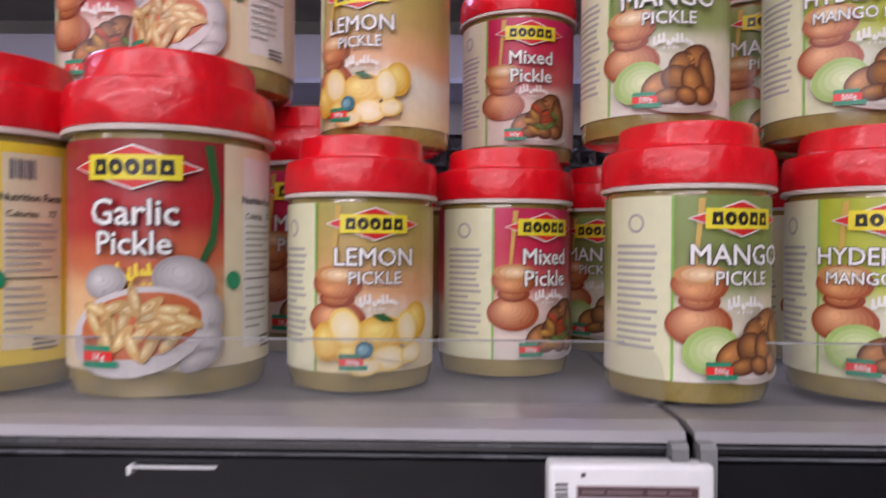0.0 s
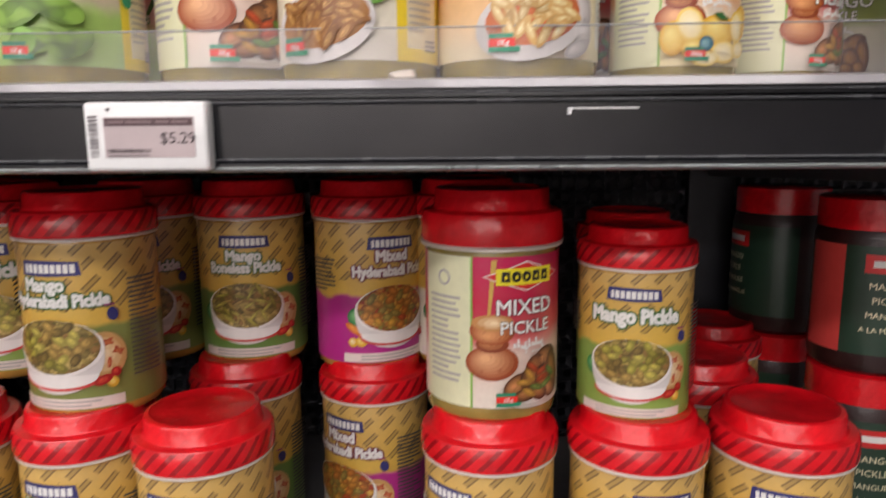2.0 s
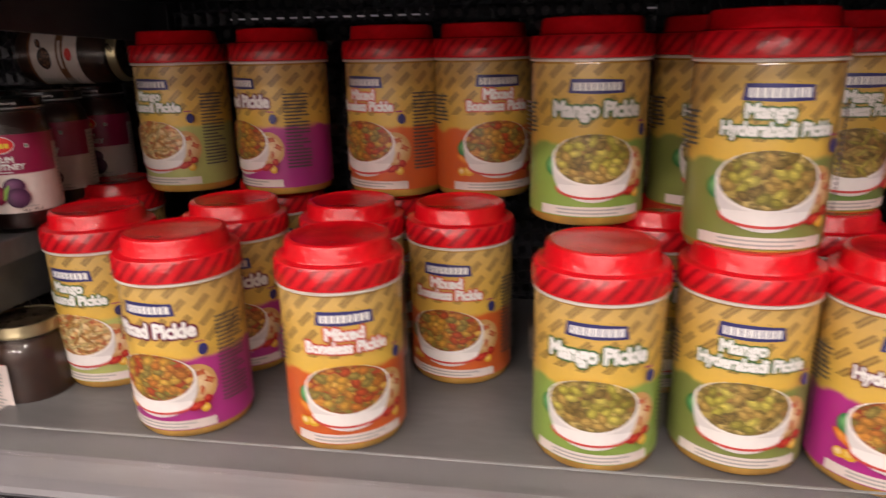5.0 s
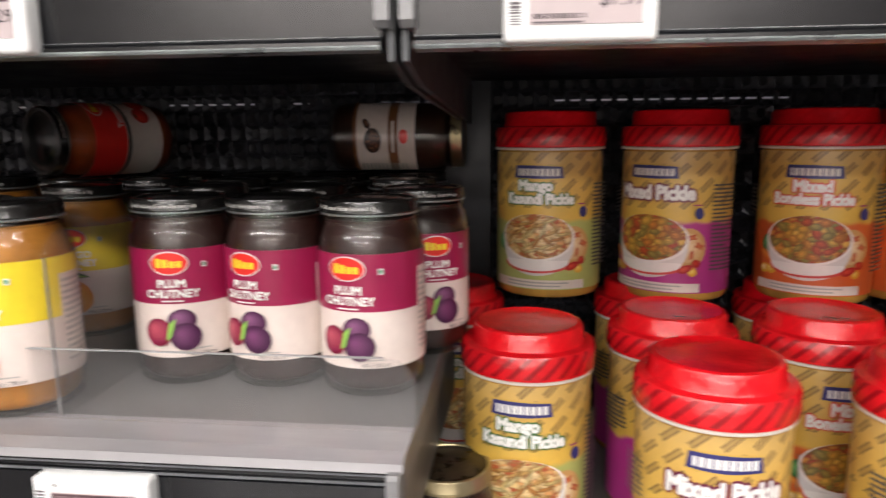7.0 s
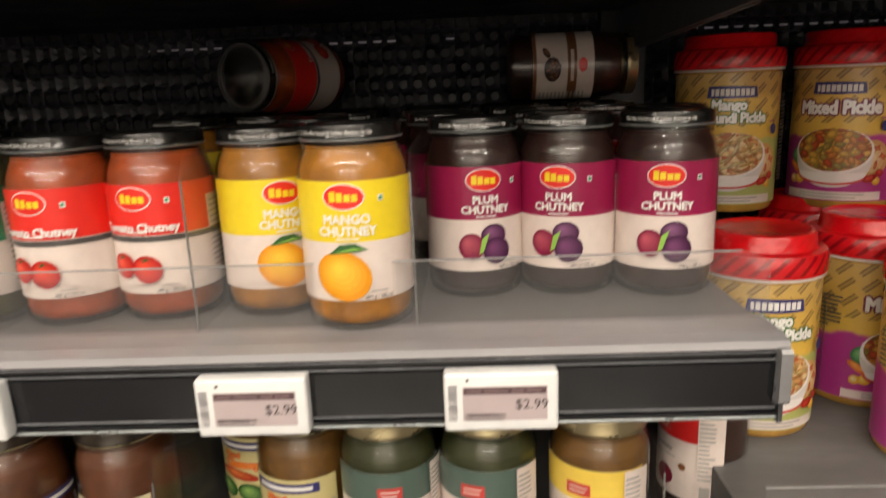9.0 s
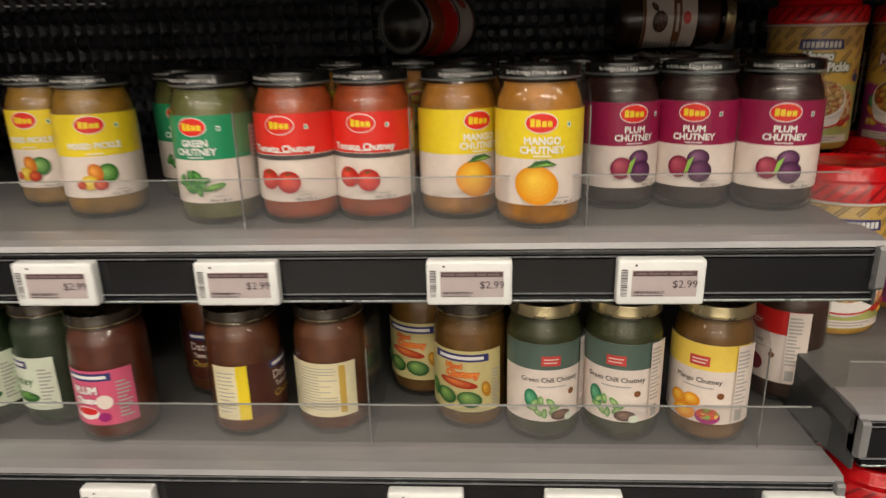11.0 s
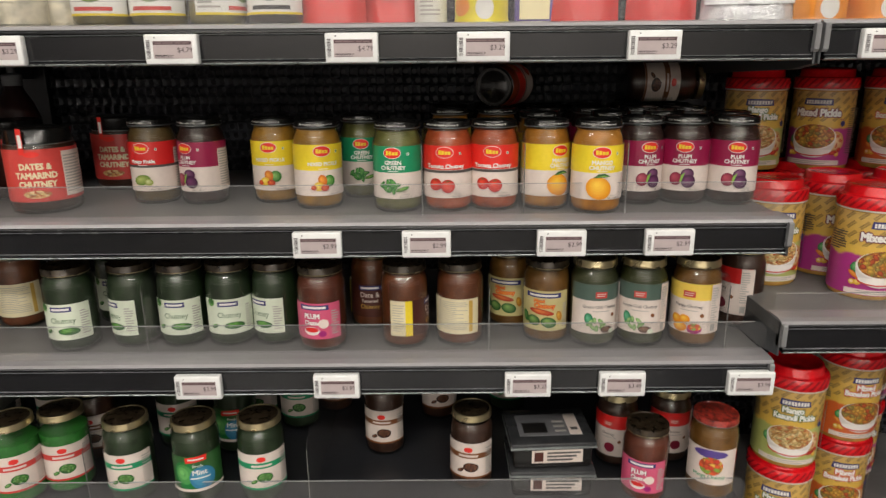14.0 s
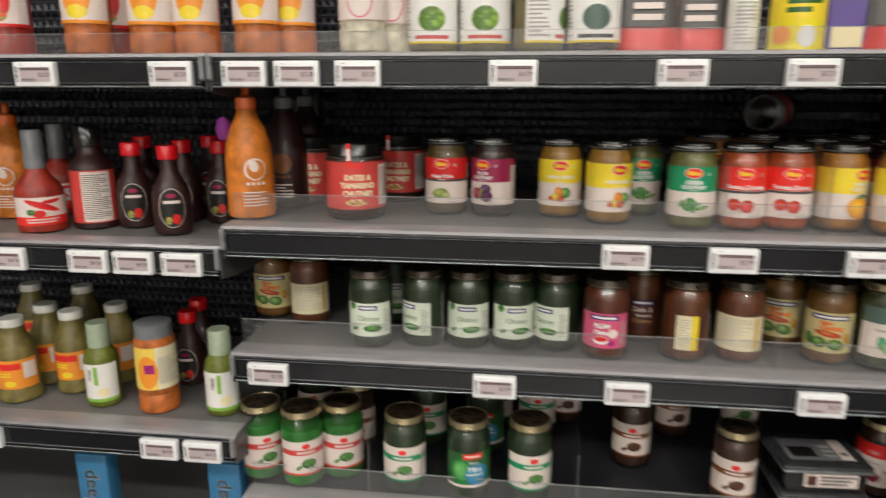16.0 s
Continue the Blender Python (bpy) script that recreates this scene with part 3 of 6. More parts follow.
# ---- red-lidded plastic pickle jars with a diamond mark ----
def diamond_jar(kind, R, H, sheet, lines, picture, back_panel, label, net="500g"):
    jar = empty("pickle_jar")
    k = H / 0.13
    part("body", lathe([(0, 0.002), (R * 0.80, 0.0), (R * 0.93, 0.002 * k), (R * 0.955, 0.006 * k), (R * 0.958, 0.012 * k), (R * 0.958, 0.05 * k), (R * 0.958, 0.096 * k), (R * 0.95, 0.0985 * k), (R * 0.9, 0.1 * k), (0, 0.1 * k)]), "pet_oil", jar, "oily plastic body")
    part("rim", lathe([(R * 0.9, 0.0985 * k), (R * 1.025, 0.0985 * k), (R * 1.03, 0.1 * k), (R * 0.98, 0.1015 * k)]), "lid_rim", jar)
    part("lid", lathe([(R * 0.97, 0.1005 * k), (R * 1.02, 0.101 * k), (R * 1.03, 0.103 * k), (R * 1.02, 0.114 * k), (R * 0.99, 0.1175 * k), (R * 0.86, 0.119 * k), (R * 0.835, 0.121 * k), (R * 0.82, 0.1285 * k), (R * 0.80, 0.13 * k), (R * 0.7, 0.1302 * k), (R * 0.68, 0.1290 * k), (0, 0.1290 * k)]), "lid_red", jar, "glossy red screw lid in shrink film")
    art = Art(jar, R * 0.968)
    w = R * math.pi * 0.93
    z0, z1 = 0.0115 * k, 0.0955 * k
    art.rect("label", -w, z0, w, z1, sheet)
    s = R / 0.0405
    # side panels with small print
    if back_panel:
        art.rect("side_panel", (0.0325 if kind == "garlic" else 0.036) * s, z0, 0.088 * s, z1, "ink_cream" if kind == "garlic" else "ink_yellow")
        art.rect("side_panel", 0.0415 * s, z0 + 0.006 * k, 0.064 * s, z1 - 0.004 * k, "ink_white" if kind == "garlic" else "ink_cream")
        if kind != "garlic":
            art.lines("barcode", 0.044 * s, 0.054 * s, 0.082 * k, 0.089 * k, 1, "ink_grey", 0.9)
            for i in range(9):
                art.layer -= 1
                art.rect("barcode", (0.0442 + 0.0011 * i) * s, 0.0815 * k, (0.0442 + 0.0011 * i + (0.0003 if i % 3 else 0.0006)) * s, 0.0895 * k, "ink_black")
        art.text("Nutrition Facts", 0.0525 * s, 0.0735 * k, 0.0042 * s, "ink_black", 0.02, 0.9)
        art.text("Calories    77", 0.0525 * s, 0.0675 * k, 0.0036 * s, "ink_black", 0.01, 0.95)
        art.lines("small_print", 0.0430 * s, 0.0625 * s, 0.046 * k, 0.066 * k, 8, "ink_grey", 0.35)
        art.rect("side_panel", 0.0425 * s, 0.0440 * k, 0.063 * s, 0.0445 * k, "ink_black")
        art.lines("small_print", 0.0430 * s, 0.0580 * s, 0.024 * k, 0.042 * k, 6, "ink_grey", 0.3)
        art.lines("small_print", 0.0530 * s, 0.0625 * s, 0.016 * k, 0.022 * k, 3, "ink_dark_grey", 0.4)
        art.ellipse("seal", (0.0370 if kind == "garlic" else 0.0405) * s, 0.044 * k, 0.0032 * s, 0.0036 * s, "ink_green")
        art.rect("seal", 0.0190 * s, 0.0425 * k, 0.0232 * s, 0.0475 * k, "ink_green")
        art.rect("seal", 0.0195 * s, 0.0431 * k, 0.0227 * s, 0.0469 * k, "ink_white")
        art.ellipse("seal", 0.0211 * s, 0.0450 * k, 0.0011 * s, 0.0013 * s, "ink_green")
        art.put("stem", flat_poly([((x + 0.0050) * s, z * k) for x, z in ((0.020, 0.094), (0.0235, 0.094), (0.0265, 0.075), (0.0245, 0.058), (0.018, 0.047), (0.0165, 0.048), (0.0220, 0.060), (0.0235, 0.075))]), "ink_dark_green")
    else:
        art.rect("side_panel", -0.066 * s, z0, -0.030 * s, z1, "ink_side")
        art.lines("small_print", -0.060 * s, -0.037 * s, 0.024 * k, 0.074 * k, 15, "ink_grey")
        art.ellipse("seal", -0.048 * s, 0.083 * k, 0.0045 * s, 0.0045 * s, "ink_grey")
        art.ellipse("seal", -0.048 * s, 0.083 * k, 0.0032 * s, 0.0032 * s, "ink_side")
        art.rect("side_panel", -0.031 * s, z0, -0.0298 * s, z1, "ink_leaf")
        art.put("pot", flat_poly([(-0.0195 * s, 0.094 * k), (-0.0165 * s, 0.094 * k), (-0.0200 * s, 0.064 * k), (-0.0215 * s, 0.064 * k)]), "ink_gold")
        art.ball("pot", -0.0190 * s, 0.0375 * k, 0.0150 * s, 0.0100 * k, (0.34, 0.07, 0.02), (0.80, 0.42, 0.20), 0.0, 7, (-0.3, 0.35))
        art.ball("pot", -0.0190 * s, 0.0480 * k, 0.0092 * s, 0.0046 * k, (0.26, 0.05, 0.015), (0.70, 0.30, 0.10), 0.0, 4)
        art.ball("pot", -0.0190 * s, 0.0555 * k, 0.0128 * s, 0.0078 * k, (0.36, 0.08, 0.02), (0.74, 0.34, 0.13), 0.0, 6, (-0.3, -0.4))
        art.ball("pot", -0.0190 * s, 0.0600 * k, 0.0118 * s, 0.0046 * k, (0.56, 0.26, 0.08), (0.90, 0.72, 0.44), 0.0, 4, (0.1, 0.0))
    if kind == "mango" and back_panel:
        art.ball("picture", 0.0250 * s, 0.0440 * k, 0.0110 * s, 0.0090 * k, (0.14, 0.34, 0.05), (0.50, 0.66, 0.20), 0.2, 5)
    diamond_logo(art, 0, 0.0850 * k, 0.031 * s)
    for words, z, size, sq in lines:
        art.text(words, 0, z * k, size * s, "ink_white", 0.015, sq, "ink_dark_grey", 0.045)
    squiggle(art, 0.002 * s, 0.046 * k, 0.020 * s, 0.006 * k, "ink_yellow" if back_panel else "ink_white")
    picture(art, s, k)
    art.rect("net_weight", -0.018 * s, 0.0195 * k, -0.007 * s, 0.0215 * k, "ink_netgreen")
    art.rect("net_weight", -0.018 * s, 0.0160 * k, -0.006 * s, 0.0195 * k, "ink_shan_red")
    art.rect("net_weight", -0.018 * s, 0.0138 * k, -0.004 * s, 0.0160 * k, "ink_netgreen")
    art.text(net, -0.0115 * s, 0.0165 * k, 0.0034 * s)
    return tagged(jar, label, "pickle jar", "diamond-mark pickle jars")


GARLIC_DARK, GARLIC_PALE = (0.36, 0.34, 0.33), (0.66, 0.64, 0.62)


def pic_bowl(sauce, dark, light, bulbs=True):
    """A white oval bowl heaped with pieces in sauce, among garlic bulbs."""
    def draw(art, s, k):
        rnd = random.Random(17)
        for x, z, rx, rz, tilt in ((-0.010, 0.0440, 0.0085, 0.0060, 0.2), (0.0185, 0.0445, 0.0115, 0.0088, -0.3), (0.0270, 0.0320, 0.0060, 0.0085, 0.1), (0.0275, 0.0215, 0.0055, 0.0075, -0.2), (0.024, 0.0155, 0.0080, 0.0035, 0.4)) if bulbs else ():
            art.ball("picture", x * s, z * k, rx * s, rz * k, GARLIC_DARK, GARLIC_PALE, tilt, 5)
        art.ball("picture", 0.0015 * s, 0.0262 * k, 0.0262 * s, 0.0158 * k, (0.62, 0.59, 0.57), (0.86, 0.84, 0.82), 0.22, 3, (0.0, 0.1))
        art.ball("picture", 0.0026 * s, 0.0285 * k, 0.0225 * s, 0.0116 * k, tuple(c * 0.85 for c in sauce), sauce, 0.18, 3)
        for i in range(24):
            a, q = i * 2.4, 0.12 + 0.78 * math.sqrt((i + 0.5) / 24)
            x, z, tilt = 0.0026 + 0.0205 * q * math.cos(a), 0.0290 + 0.0100 * q * math.sin(a), rnd.uniform(-1.4, 1.4)
            f = rnd.uniform(0.75, 1.1)
            art.ball("picture", x * s, z * k, 0.0060 * s, 0.0021 * k, tuple(c * 0.8 * f for c in dark), tuple(min(0.9, c * f) for c in light), tilt, 3)
            art.layer -= 0.72
    return draw


LEMON_DARK, LEMON_PALE = (0.72, 0.40, 0.03), (0.90, 0.74, 0.22)


def pic_lemons(art, s, k):
    for x, z, rx, rz in ((-0.024, 0.027, 0.0080, 0.0100), (0.023, 0.037, 0.0075, 0.0095), (0.003, 0.0310, 0.0135, 0.0092), (-0.012, 0.021, 0.0080, 0.0062)):
        art.ball("picture", x * s, z * k, rx * s, rz * k, LEMON_DARK, LEMON_PALE)
    for x, z, rx, rz, tilt in ((-0.0150, 0.0345, 0.0078, 0.0098, 0.35), (0.0170, 0.0335, 0.0062, 0.0092, 0.1), (0.0070, 0.0190, 0.0095, 0.0066, 0.0), (-0.0050, 0.0150, 0.0085, 0.0042, 0.1), (0.0195, 0.0210, 0.0065, 0.0050, 0.2)):
        art.ball("picture", x * s, z * k, rx * s, rz * k, (0.82, 0.58, 0.12), (0.86, 0.78, 0.50), tilt, 2, (0, 0))
        art.ball("picture", x * s, z * k, rx * 0.84 * s, rz * 0.82 * k, (0.84, 0.70, 0.34), (0.88, 0.80, 0.56), tilt, 4, (0, 0))
        art.layer -= 1
    art.put("picture", flat_poly([(-0.002 * s, 0.0405 * k), (0.003 * s, 0.0372 * k), (0.010 * s, 0.0372 * k), (0.004 * s, 0.0412 * k)]), "ink_dark_green")
    art.ball("picture", -0.0055 * s, 0.0235 * k, 0.0045 * s, 0.0042 * k, (0.02, 0.14, 0.20), (0.25, 0.50, 0.55), 0.5, 3)


def pic_heap(content, green=True):
    """Fried pieces heaped on a white dish, with a green cut fruit beside them."""
    dark, light = content
    def draw(art, s, k):
        rnd = random.Random(9)
        if green:
            art.ball("picture", -0.015 * s, 0.0265 * k, 0.0130 * s, 0.0105 * k, (0.36, 0.52, 0.14), (0.72, 0.78, 0.44), 0.3, 5, (0.2, 0.0))
        art.ball("picture", 0.007 * s, 0.0160 * k, 0.0200 * s, 0.0050 * k, (0.50, 0.44, 0.38), (0.82, 0.78, 0.72), 0.0, 3)
        for x, z, rx, rz, tilt in ((0.0130, 0.0375, 0.0095, 0.0070, 0.5), (0.0060, 0.0345, 0.0075, 0.0062, 0.9), (0.0195, 0.0290, 0.0052, 0.0130, 0.1), (-0.0050, 0.0245, 0.0095, 0.0066, 0.6), (0.0040, 0.0270, 0.0085, 0.0075, -0.5), (0.0120, 0.0255, 0.0062, 0.0095, 0.3), (0.0170, 0.0200, 0.0050, 0.0052, 0.3), (0.0000, 0.0195, 0.0080, 0.0040, 0.2), (0.0085, 0.0195, 0.0060, 0.0045, -0.3)):
            f = rnd.uniform(0.8, 1.15)
            art.ball("picture", x * s, z * k, rx * s, rz * k, tuple(c * f for c in dark), tuple(c * f for c in light), tilt, 5)
            art.layer -= 0.5
        if not green:
            for i in range(9):
                c = ((0.62, 0.10, 0.03), (0.70, 0.36, 0.06), (0.20, 0.30, 0.06))[i % 3]
                art.ball("picture", (0.006 + 0.012 * math.cos(2.4 * i) * (0.4 + i / 15)) * s, (0.0275 + 0.009 * math.sin(2.4 * i) * (0.4 + i / 15)) * k, 0.0048 * s, 0.0018 * k, tuple(v * 0.5 for v in c), c, rnd.uniform(-1, 1), 3)
                art.layer -= 0.6
    return draw


def pic_peppers(art, s, k):
    for x, z, a in ((-0.010, 0.034, 0.4), (0.008, 0.036, -0.3), (-0.004, 0.022, 0.2), (0.012, 0.021, 0.5)):
        art.ellipse("picture", x * s, z * k, 0.011 * s, 0.0058 * k, "food_chilli", a)
    art.ellipse("picture", -0.008 * s, 0.022 * k, 0.0055 * s, 0.006 * k, "ink_leaf")


KINDS = {}
R5, H5, R1, H1 = 0.0405, 0.130, 0.0515, 0.168
KINDS["t5_lemon"] = diamond_jar("lemon", R5, H5, "sheet_lemon", [("LEMON", 0.0645, 0.0125, 1.0), ("PICKLE", 0.0555, 0.0088, 1.0)], pic_lemons, False, "red-lidded plastic jar of lemon pickle with lemon picture")
KINDS["t5_mixed"] = diamond_jar("mixed", R5, H5, "sheet_mixed", [("Mixed", 0.0645, 0.0125, 1.0), ("Pickle", 0.0525, 0.0125, 1.0)], pic_heap(((0.10, 0.035, 0.015), (0.52, 0.22, 0.07)), False), False, "red-lidded plastic jar of mixed pickle, magenta label")
KINDS["t5_mango"] = diamond_jar("mango", R5, H5, "sheet_mango", [("MANGO", 0.0645, 0.0130, 1.0), ("PICKLE", 0.0555, 0.0088, 1.0)], pic_heap(((0.13, 0.04, 0.012), (0.56, 0.25, 0.06))), False, "red-lidded plastic jar of mango pickle, green label")
KINDS["t5_hyderabadi"] = diamond_jar("hyderabadi", R5, H5, "sheet_hyderabadi", [("HYDERABADI", 0.0645, 0.0115, 0.9), ("MANGO PICKLE", 0.0555, 0.0080, 0.95)], pic_heap(((0.13, 0.04, 0.012), (0.56, 0.25, 0.06))), False, "red-lidded plastic jar of mango pickle, lime label")
KINDS["t1_garlic"] = diamond_jar("garlic", R1, H1, "sheet_garlic", [("Garlic", 0.0645, 0.0135, 1.0), ("Pickle", 0.0540, 0.0120, 1.0)], pic_bowl((0.66, 0.17, 0.05), (0.74, 0.46, 0.16), (0.90, 0.76, 0.42)), True, "large red-lidded jar of garlic pickle, red label", "1Kg")
KINDS["t1_mango"] = diamond_jar("mango", R1, H1, "sheet_mango", [("Mango", 0.0645, 0.0135, 1.0), ("Pickle", 0.0540, 0.0120, 1.0)], pic_bowl((0.42, 0.20, 0.04), (0.34, 0.14, 0.03), (0.60, 0.34, 0.10), False), True, "large red-lidded jar of mango pickle turned aside", "1Kg")
KINDS["t1_mixed"] = diamond_jar("mixed", R1, H1, "sheet_mixed", [("MIXED", 0.0645, 0.0120, 1.0), ("PICKLE", 0.0540, 0.0100, 1.0)], pic_heap(((0.10, 0.035, 0.015), (0.52, 0.22, 0.07)), False), False, "large red-lidded jar of mixed pickle, magenta label", "1Kg")
KINDS["t1_chilli"] = diamond_jar("chilli", R1, H1, "sheet_chilli", [("Chilli", 0.0645, 0.0135, 1.0), ("Pickle", 0.0540, 0.0120, 1.0)], pic_peppers, True, "large red-lidded jar of green chilli pickle", "1Kg")


# ---- striped-lid pickle jars with gold labels ----
PIECES = {"food_green": ((0.60, 0.52, 0.08), (0.42, 0.36, 0.06), (0.62, 0.40, 0.10), (0.30, 0.20, 0.05), (0.74, 0.62, 0.12)),
          "food_mixed": ((0.68, 0.24, 0.04), (0.62, 0.10, 0.03), (0.78, 0.46, 0.07), (0.74, 0.38, 0.05), (0.40, 0.30, 0.07), (0.70, 0.30, 0.05)),
          "food_garlic": ((0.78, 0.58, 0.22), (0.66, 0.38, 0.10), (0.80, 0.64, 0.30), (0.58, 0.26, 0.06))}

def gold_jar(key, lines, content, colour_word, shadow="ink_shadow_green"):
    R = 0.051
    jar = empty("pickle_jar")
    part("body", lathe([(0, 0.010), (R * 0.85, 0.010), (R * 0.87, 0.0005), (R * 0.90, 0.0), (R * 0.94, 0.002), (R * 0.955, 0.006), (R * 0.955, 0.130), (R * 0.94, 0.134), (R * 0.88, 0.136), (0, 0.136)]), "pet_gold", jar, "amber plastic body")
    part("rim", lathe([(R * 0.9, 0.1330), (R * 1.0, 0.1332), (R * 1.005, 0.1350), (R * 0.96, 0.1362)]), "lid_rim", jar)
    part("lid_skirt", lathe([(R * 0.97, 0.1355), (R * 1.01, 0.136), (R * 1.02, 0.138), (R * 1.01, 0.1510), (R * 0.98, 0.1535), (R * 0.86, 0.1545)]), "lid_striped", jar, "red lid skirt under striped film")
    part("lid_top", lathe([(R * 0.87, 0.154), (R * 0.835, 0.156), (R * 0.825, 0.1650), (R * 0.80, 0.1672), (R * 0.74, 0.168), (R * 0.71, 0.1668), (R * 0.3, 0.1668), (0, 0.1668)]), "lid_red", jar)
    art = Art(jar, R * 0.958)
    w = R * math.pi * 0.94
    g = 1.135
    art.rect("label", -w, 0.0075, w, 0.1315, "sheet_gold_" + key)
    # blue name plate with a light edge
    for mat, e in (("ink_gold", 0.0012), ("ink_navy", 0.0)):
        art.put("logo", flat_poly([(-0.0225 - e, 0.1090 - e), (0.0, 0.1082 - e), (0.0240 + e, 0.1088 - e), (0.0225 + e, 0.1190 + e), (0.0, 0.1200 + e), (-0.0210 - e, 0.1200 + e)]), mat)
    art.rect("logo", -0.0185, 0.1108, 0.0200, 0.1172, "ink_white")
    for i in range(8):
        x = -0.0160 + i * 0.0045
        art.layer -= 1
        art.rect("logo", x, 0.1106, x + 0.0011, 0.1174, "ink_navy")
    # coloured curve of the lower field
    art.rect("small_print", -0.046, 0.0085, 0.046, 0.0165, "ink_paper")
    art.lines("small_print", -0.030, 0.030, 0.0095, 0.0155, 2, "ink_grey")
    for words, z, size, sq, x in lines:
        art.text(words, x, z * g + 0.006, size * 1.26, "ink_white", 0.052, sq, shadow, 0.15)
    art.ball("picture", 0.0340, 0.0480, 0.0165, 0.0180, (0.60, 0.34, 0.12), (0.84, 0.66, 0.40), 0.0, 4, (0.1, 0.1))
    for i in range(5):
        art.ball("picture", 0.0400 + 0.0045 * math.cos(i * 2.1), 0.0500 + 0.0090 * math.sin(i * 2.1), 0.0042, 0.0016, (0.44, 0.06, 0.02), (0.72, 0.24, 0.08), i * 0.7, 3)
        art.layer -= 1
    art.layer += 1
    art.ball("picture", -0.0330, 0.0500, 0.0090, 0.0085, (0.02, 0.20, 0.05), (0.22, 0.52, 0.20), 0.3, 4)
    if key in ("mixedhyd", "mixed", "mixedbl"):
        art.ball("picture", -0.0360, 0.0385, 0.0095, 0.0034, (0.70, 0.16, 0.02), (0.90, 0.42, 0.08), -0.6, 3)
        art.ball("picture", -0.0300, 0.0275, 0.0052, 0.0048, LEMON_DARK, LEMON_PALE, 0.0, 3)
        art.ball("picture", -0.0375, 0.0270, 0.0044, 0.0044, LEMON_DARK, (0.90, 0.82, 0.55), 0.0, 3)
    dark, light = ((0.42, 0.38, 0.36), (0.84, 0.80, 0.76)) if key != "garlic" else ((0.10, 0.004, 0.02), (0.32, 0.02, 0.08))
    bowl = [(0.0355 * math.sin(a), 0.0535 - 0.033 * max(0.0, math.cos(a)) ** 0.8) for a in (-math.pi / 2 + math.pi * i / 16 for i in range(17))]
    art.put("picture", flat_poly([(x * 1.0, z) for x, z in bowl]), tint(tuple((c + 2 * e) / 3 for c, e in zip(dark, light))))
    art.put("picture", flat_poly([(x * 0.90, 0.0330 + (z - 0.0535) * 0.30) for x, z in bowl]), "ink_bowl_red")
    art.put("picture", flat_poly([(x * 0.86, 0.0350 + (z - 0.0535) * 0.30) for x, z in bowl]), tint(light))
    art.ball("picture", 0.0, 0.0555, 0.0360, 0.0215, light, dark, 0.0, 2, (0, 0))
    art.ellipse("picture", 0.0, 0.0565, 0.0335, 0.0205, content)
    rnd = random.Random(key)
    for i in range(26):
        a, q = i * 2.4, math.sqrt((i + 0.5) / 26)
        c = rnd.choice(PIECES[content])
        long = 0.0075 if key in ("mangobl", "kasundi") else rnd.uniform(0.0046, 0.0062)
        wide = 0.0015 if key in ("mangobl", "kasundi") else (0.0021 if key == "garlic" else rnd.uniform(0.0028, 0.0040))
        art.ball("picture", 0.0275 * q * math.cos(a), 0.0570 + 0.0170 * q * math.sin(a), long, wide, tuple(v * 0.45 for v in c), c, rnd.uniform(-1.2, 1.2), 3)
        art.layer -= 0.85
    art.layer = math.ceil(art.layer)
    art.ball("picture", 0.0400, 0.0275, 0.0040, 0.0042, LEMON_DARK, LEMON_PALE, 0.0, 3)
    art.ball("picture", 0.0340, 0.0300, 0.0068, 0.0034, (0.40, 0.01, 0.01), (0.78, 0.10, 0.05), 0.4, 3)
    art.ball("picture", 0.0430, 0.0350, 0.0036, 0.0036, (0.40, 0.01, 0.01), (0.78, 0.12, 0.06), 0.0, 3)
    art.ellipse("seal", 0.0440, 0.0790, 0.0040, 0.0050, "ink_navy")
    art.lines("seal", 0.0385, 0.0495, 0.0850, 0.0875, 1, "ink_magenta")
    art.lines("small_print", 0.056, 0.082, 0.028, 0.105, 22, "ink_dark_grey")
    art.lines("small_print", -0.082, -0.054, 0.072, 0.102, 8, "ink_dark_grey")
    return tagged(jar, "plastic jar of %s pickle, gold label, striped red lid" % colour_word, "pickle jar", "gold-label pickle jars")


TWO = 0.0105
KINDS["mi_mango"] = gold_jar("mango", [("Mango Pickle", 0.0745, 0.0138, 0.82, 0.002)], "food_green", "mango")
KINDS["mi_mangohyd"] = gold_jar("mangohyd", [("Mango", 0.0810, 0.0105, 0.9, -0.004), ("Hyderabadi Pickle", 0.0705, TWO, 0.80, 0.003)], "food_green", "mango Hyderabadi")
KINDS["mi_mangobl"] = gold_jar("mangobl", [("Mango", 0.0805, 0.0105, 0.9, 0.000), ("Boneless Pickle", 0.0710, TWO, 0.80, 0.001)], "food_green", "boneless mango")
KINDS["mi_mixedhyd"] = gold_jar("mixedhyd", [("Mixed", 0.0815, 0.0110, 0.9, 0.000), ("Hyderabadi Pickle", 0.0700, TWO, 0.80, 0.002)], "food_mixed", "mixed Hyderabadi", "ink_shadow_plum")
KINDS["mi_mixed"] = gold_jar("mixed", [("Mixed Pickle", 0.0745, 0.0138, 0.82, 0.002)], "food_mixed", "mixed", "ink_shadow_plum")
KINDS["mi_mixedbl"] = gold_jar("mixedbl", [("Mixed", 0.0805, 0.0110, 0.9, 0.000), ("Boneless Pickle", 0.0710, TWO, 0.80, 0.001)], "food_mixed", "boneless mixed", "ink_bowl_red")
KINDS["mi_kasundi"] = gold_jar("kasundi", [("Mango", 0.0810, 0.0105, 0.9, -0.002), ("Kasundi Pickle", 0.0705, TWO, 0.82, 0.002)], "food_garlic", "mango kasundi")
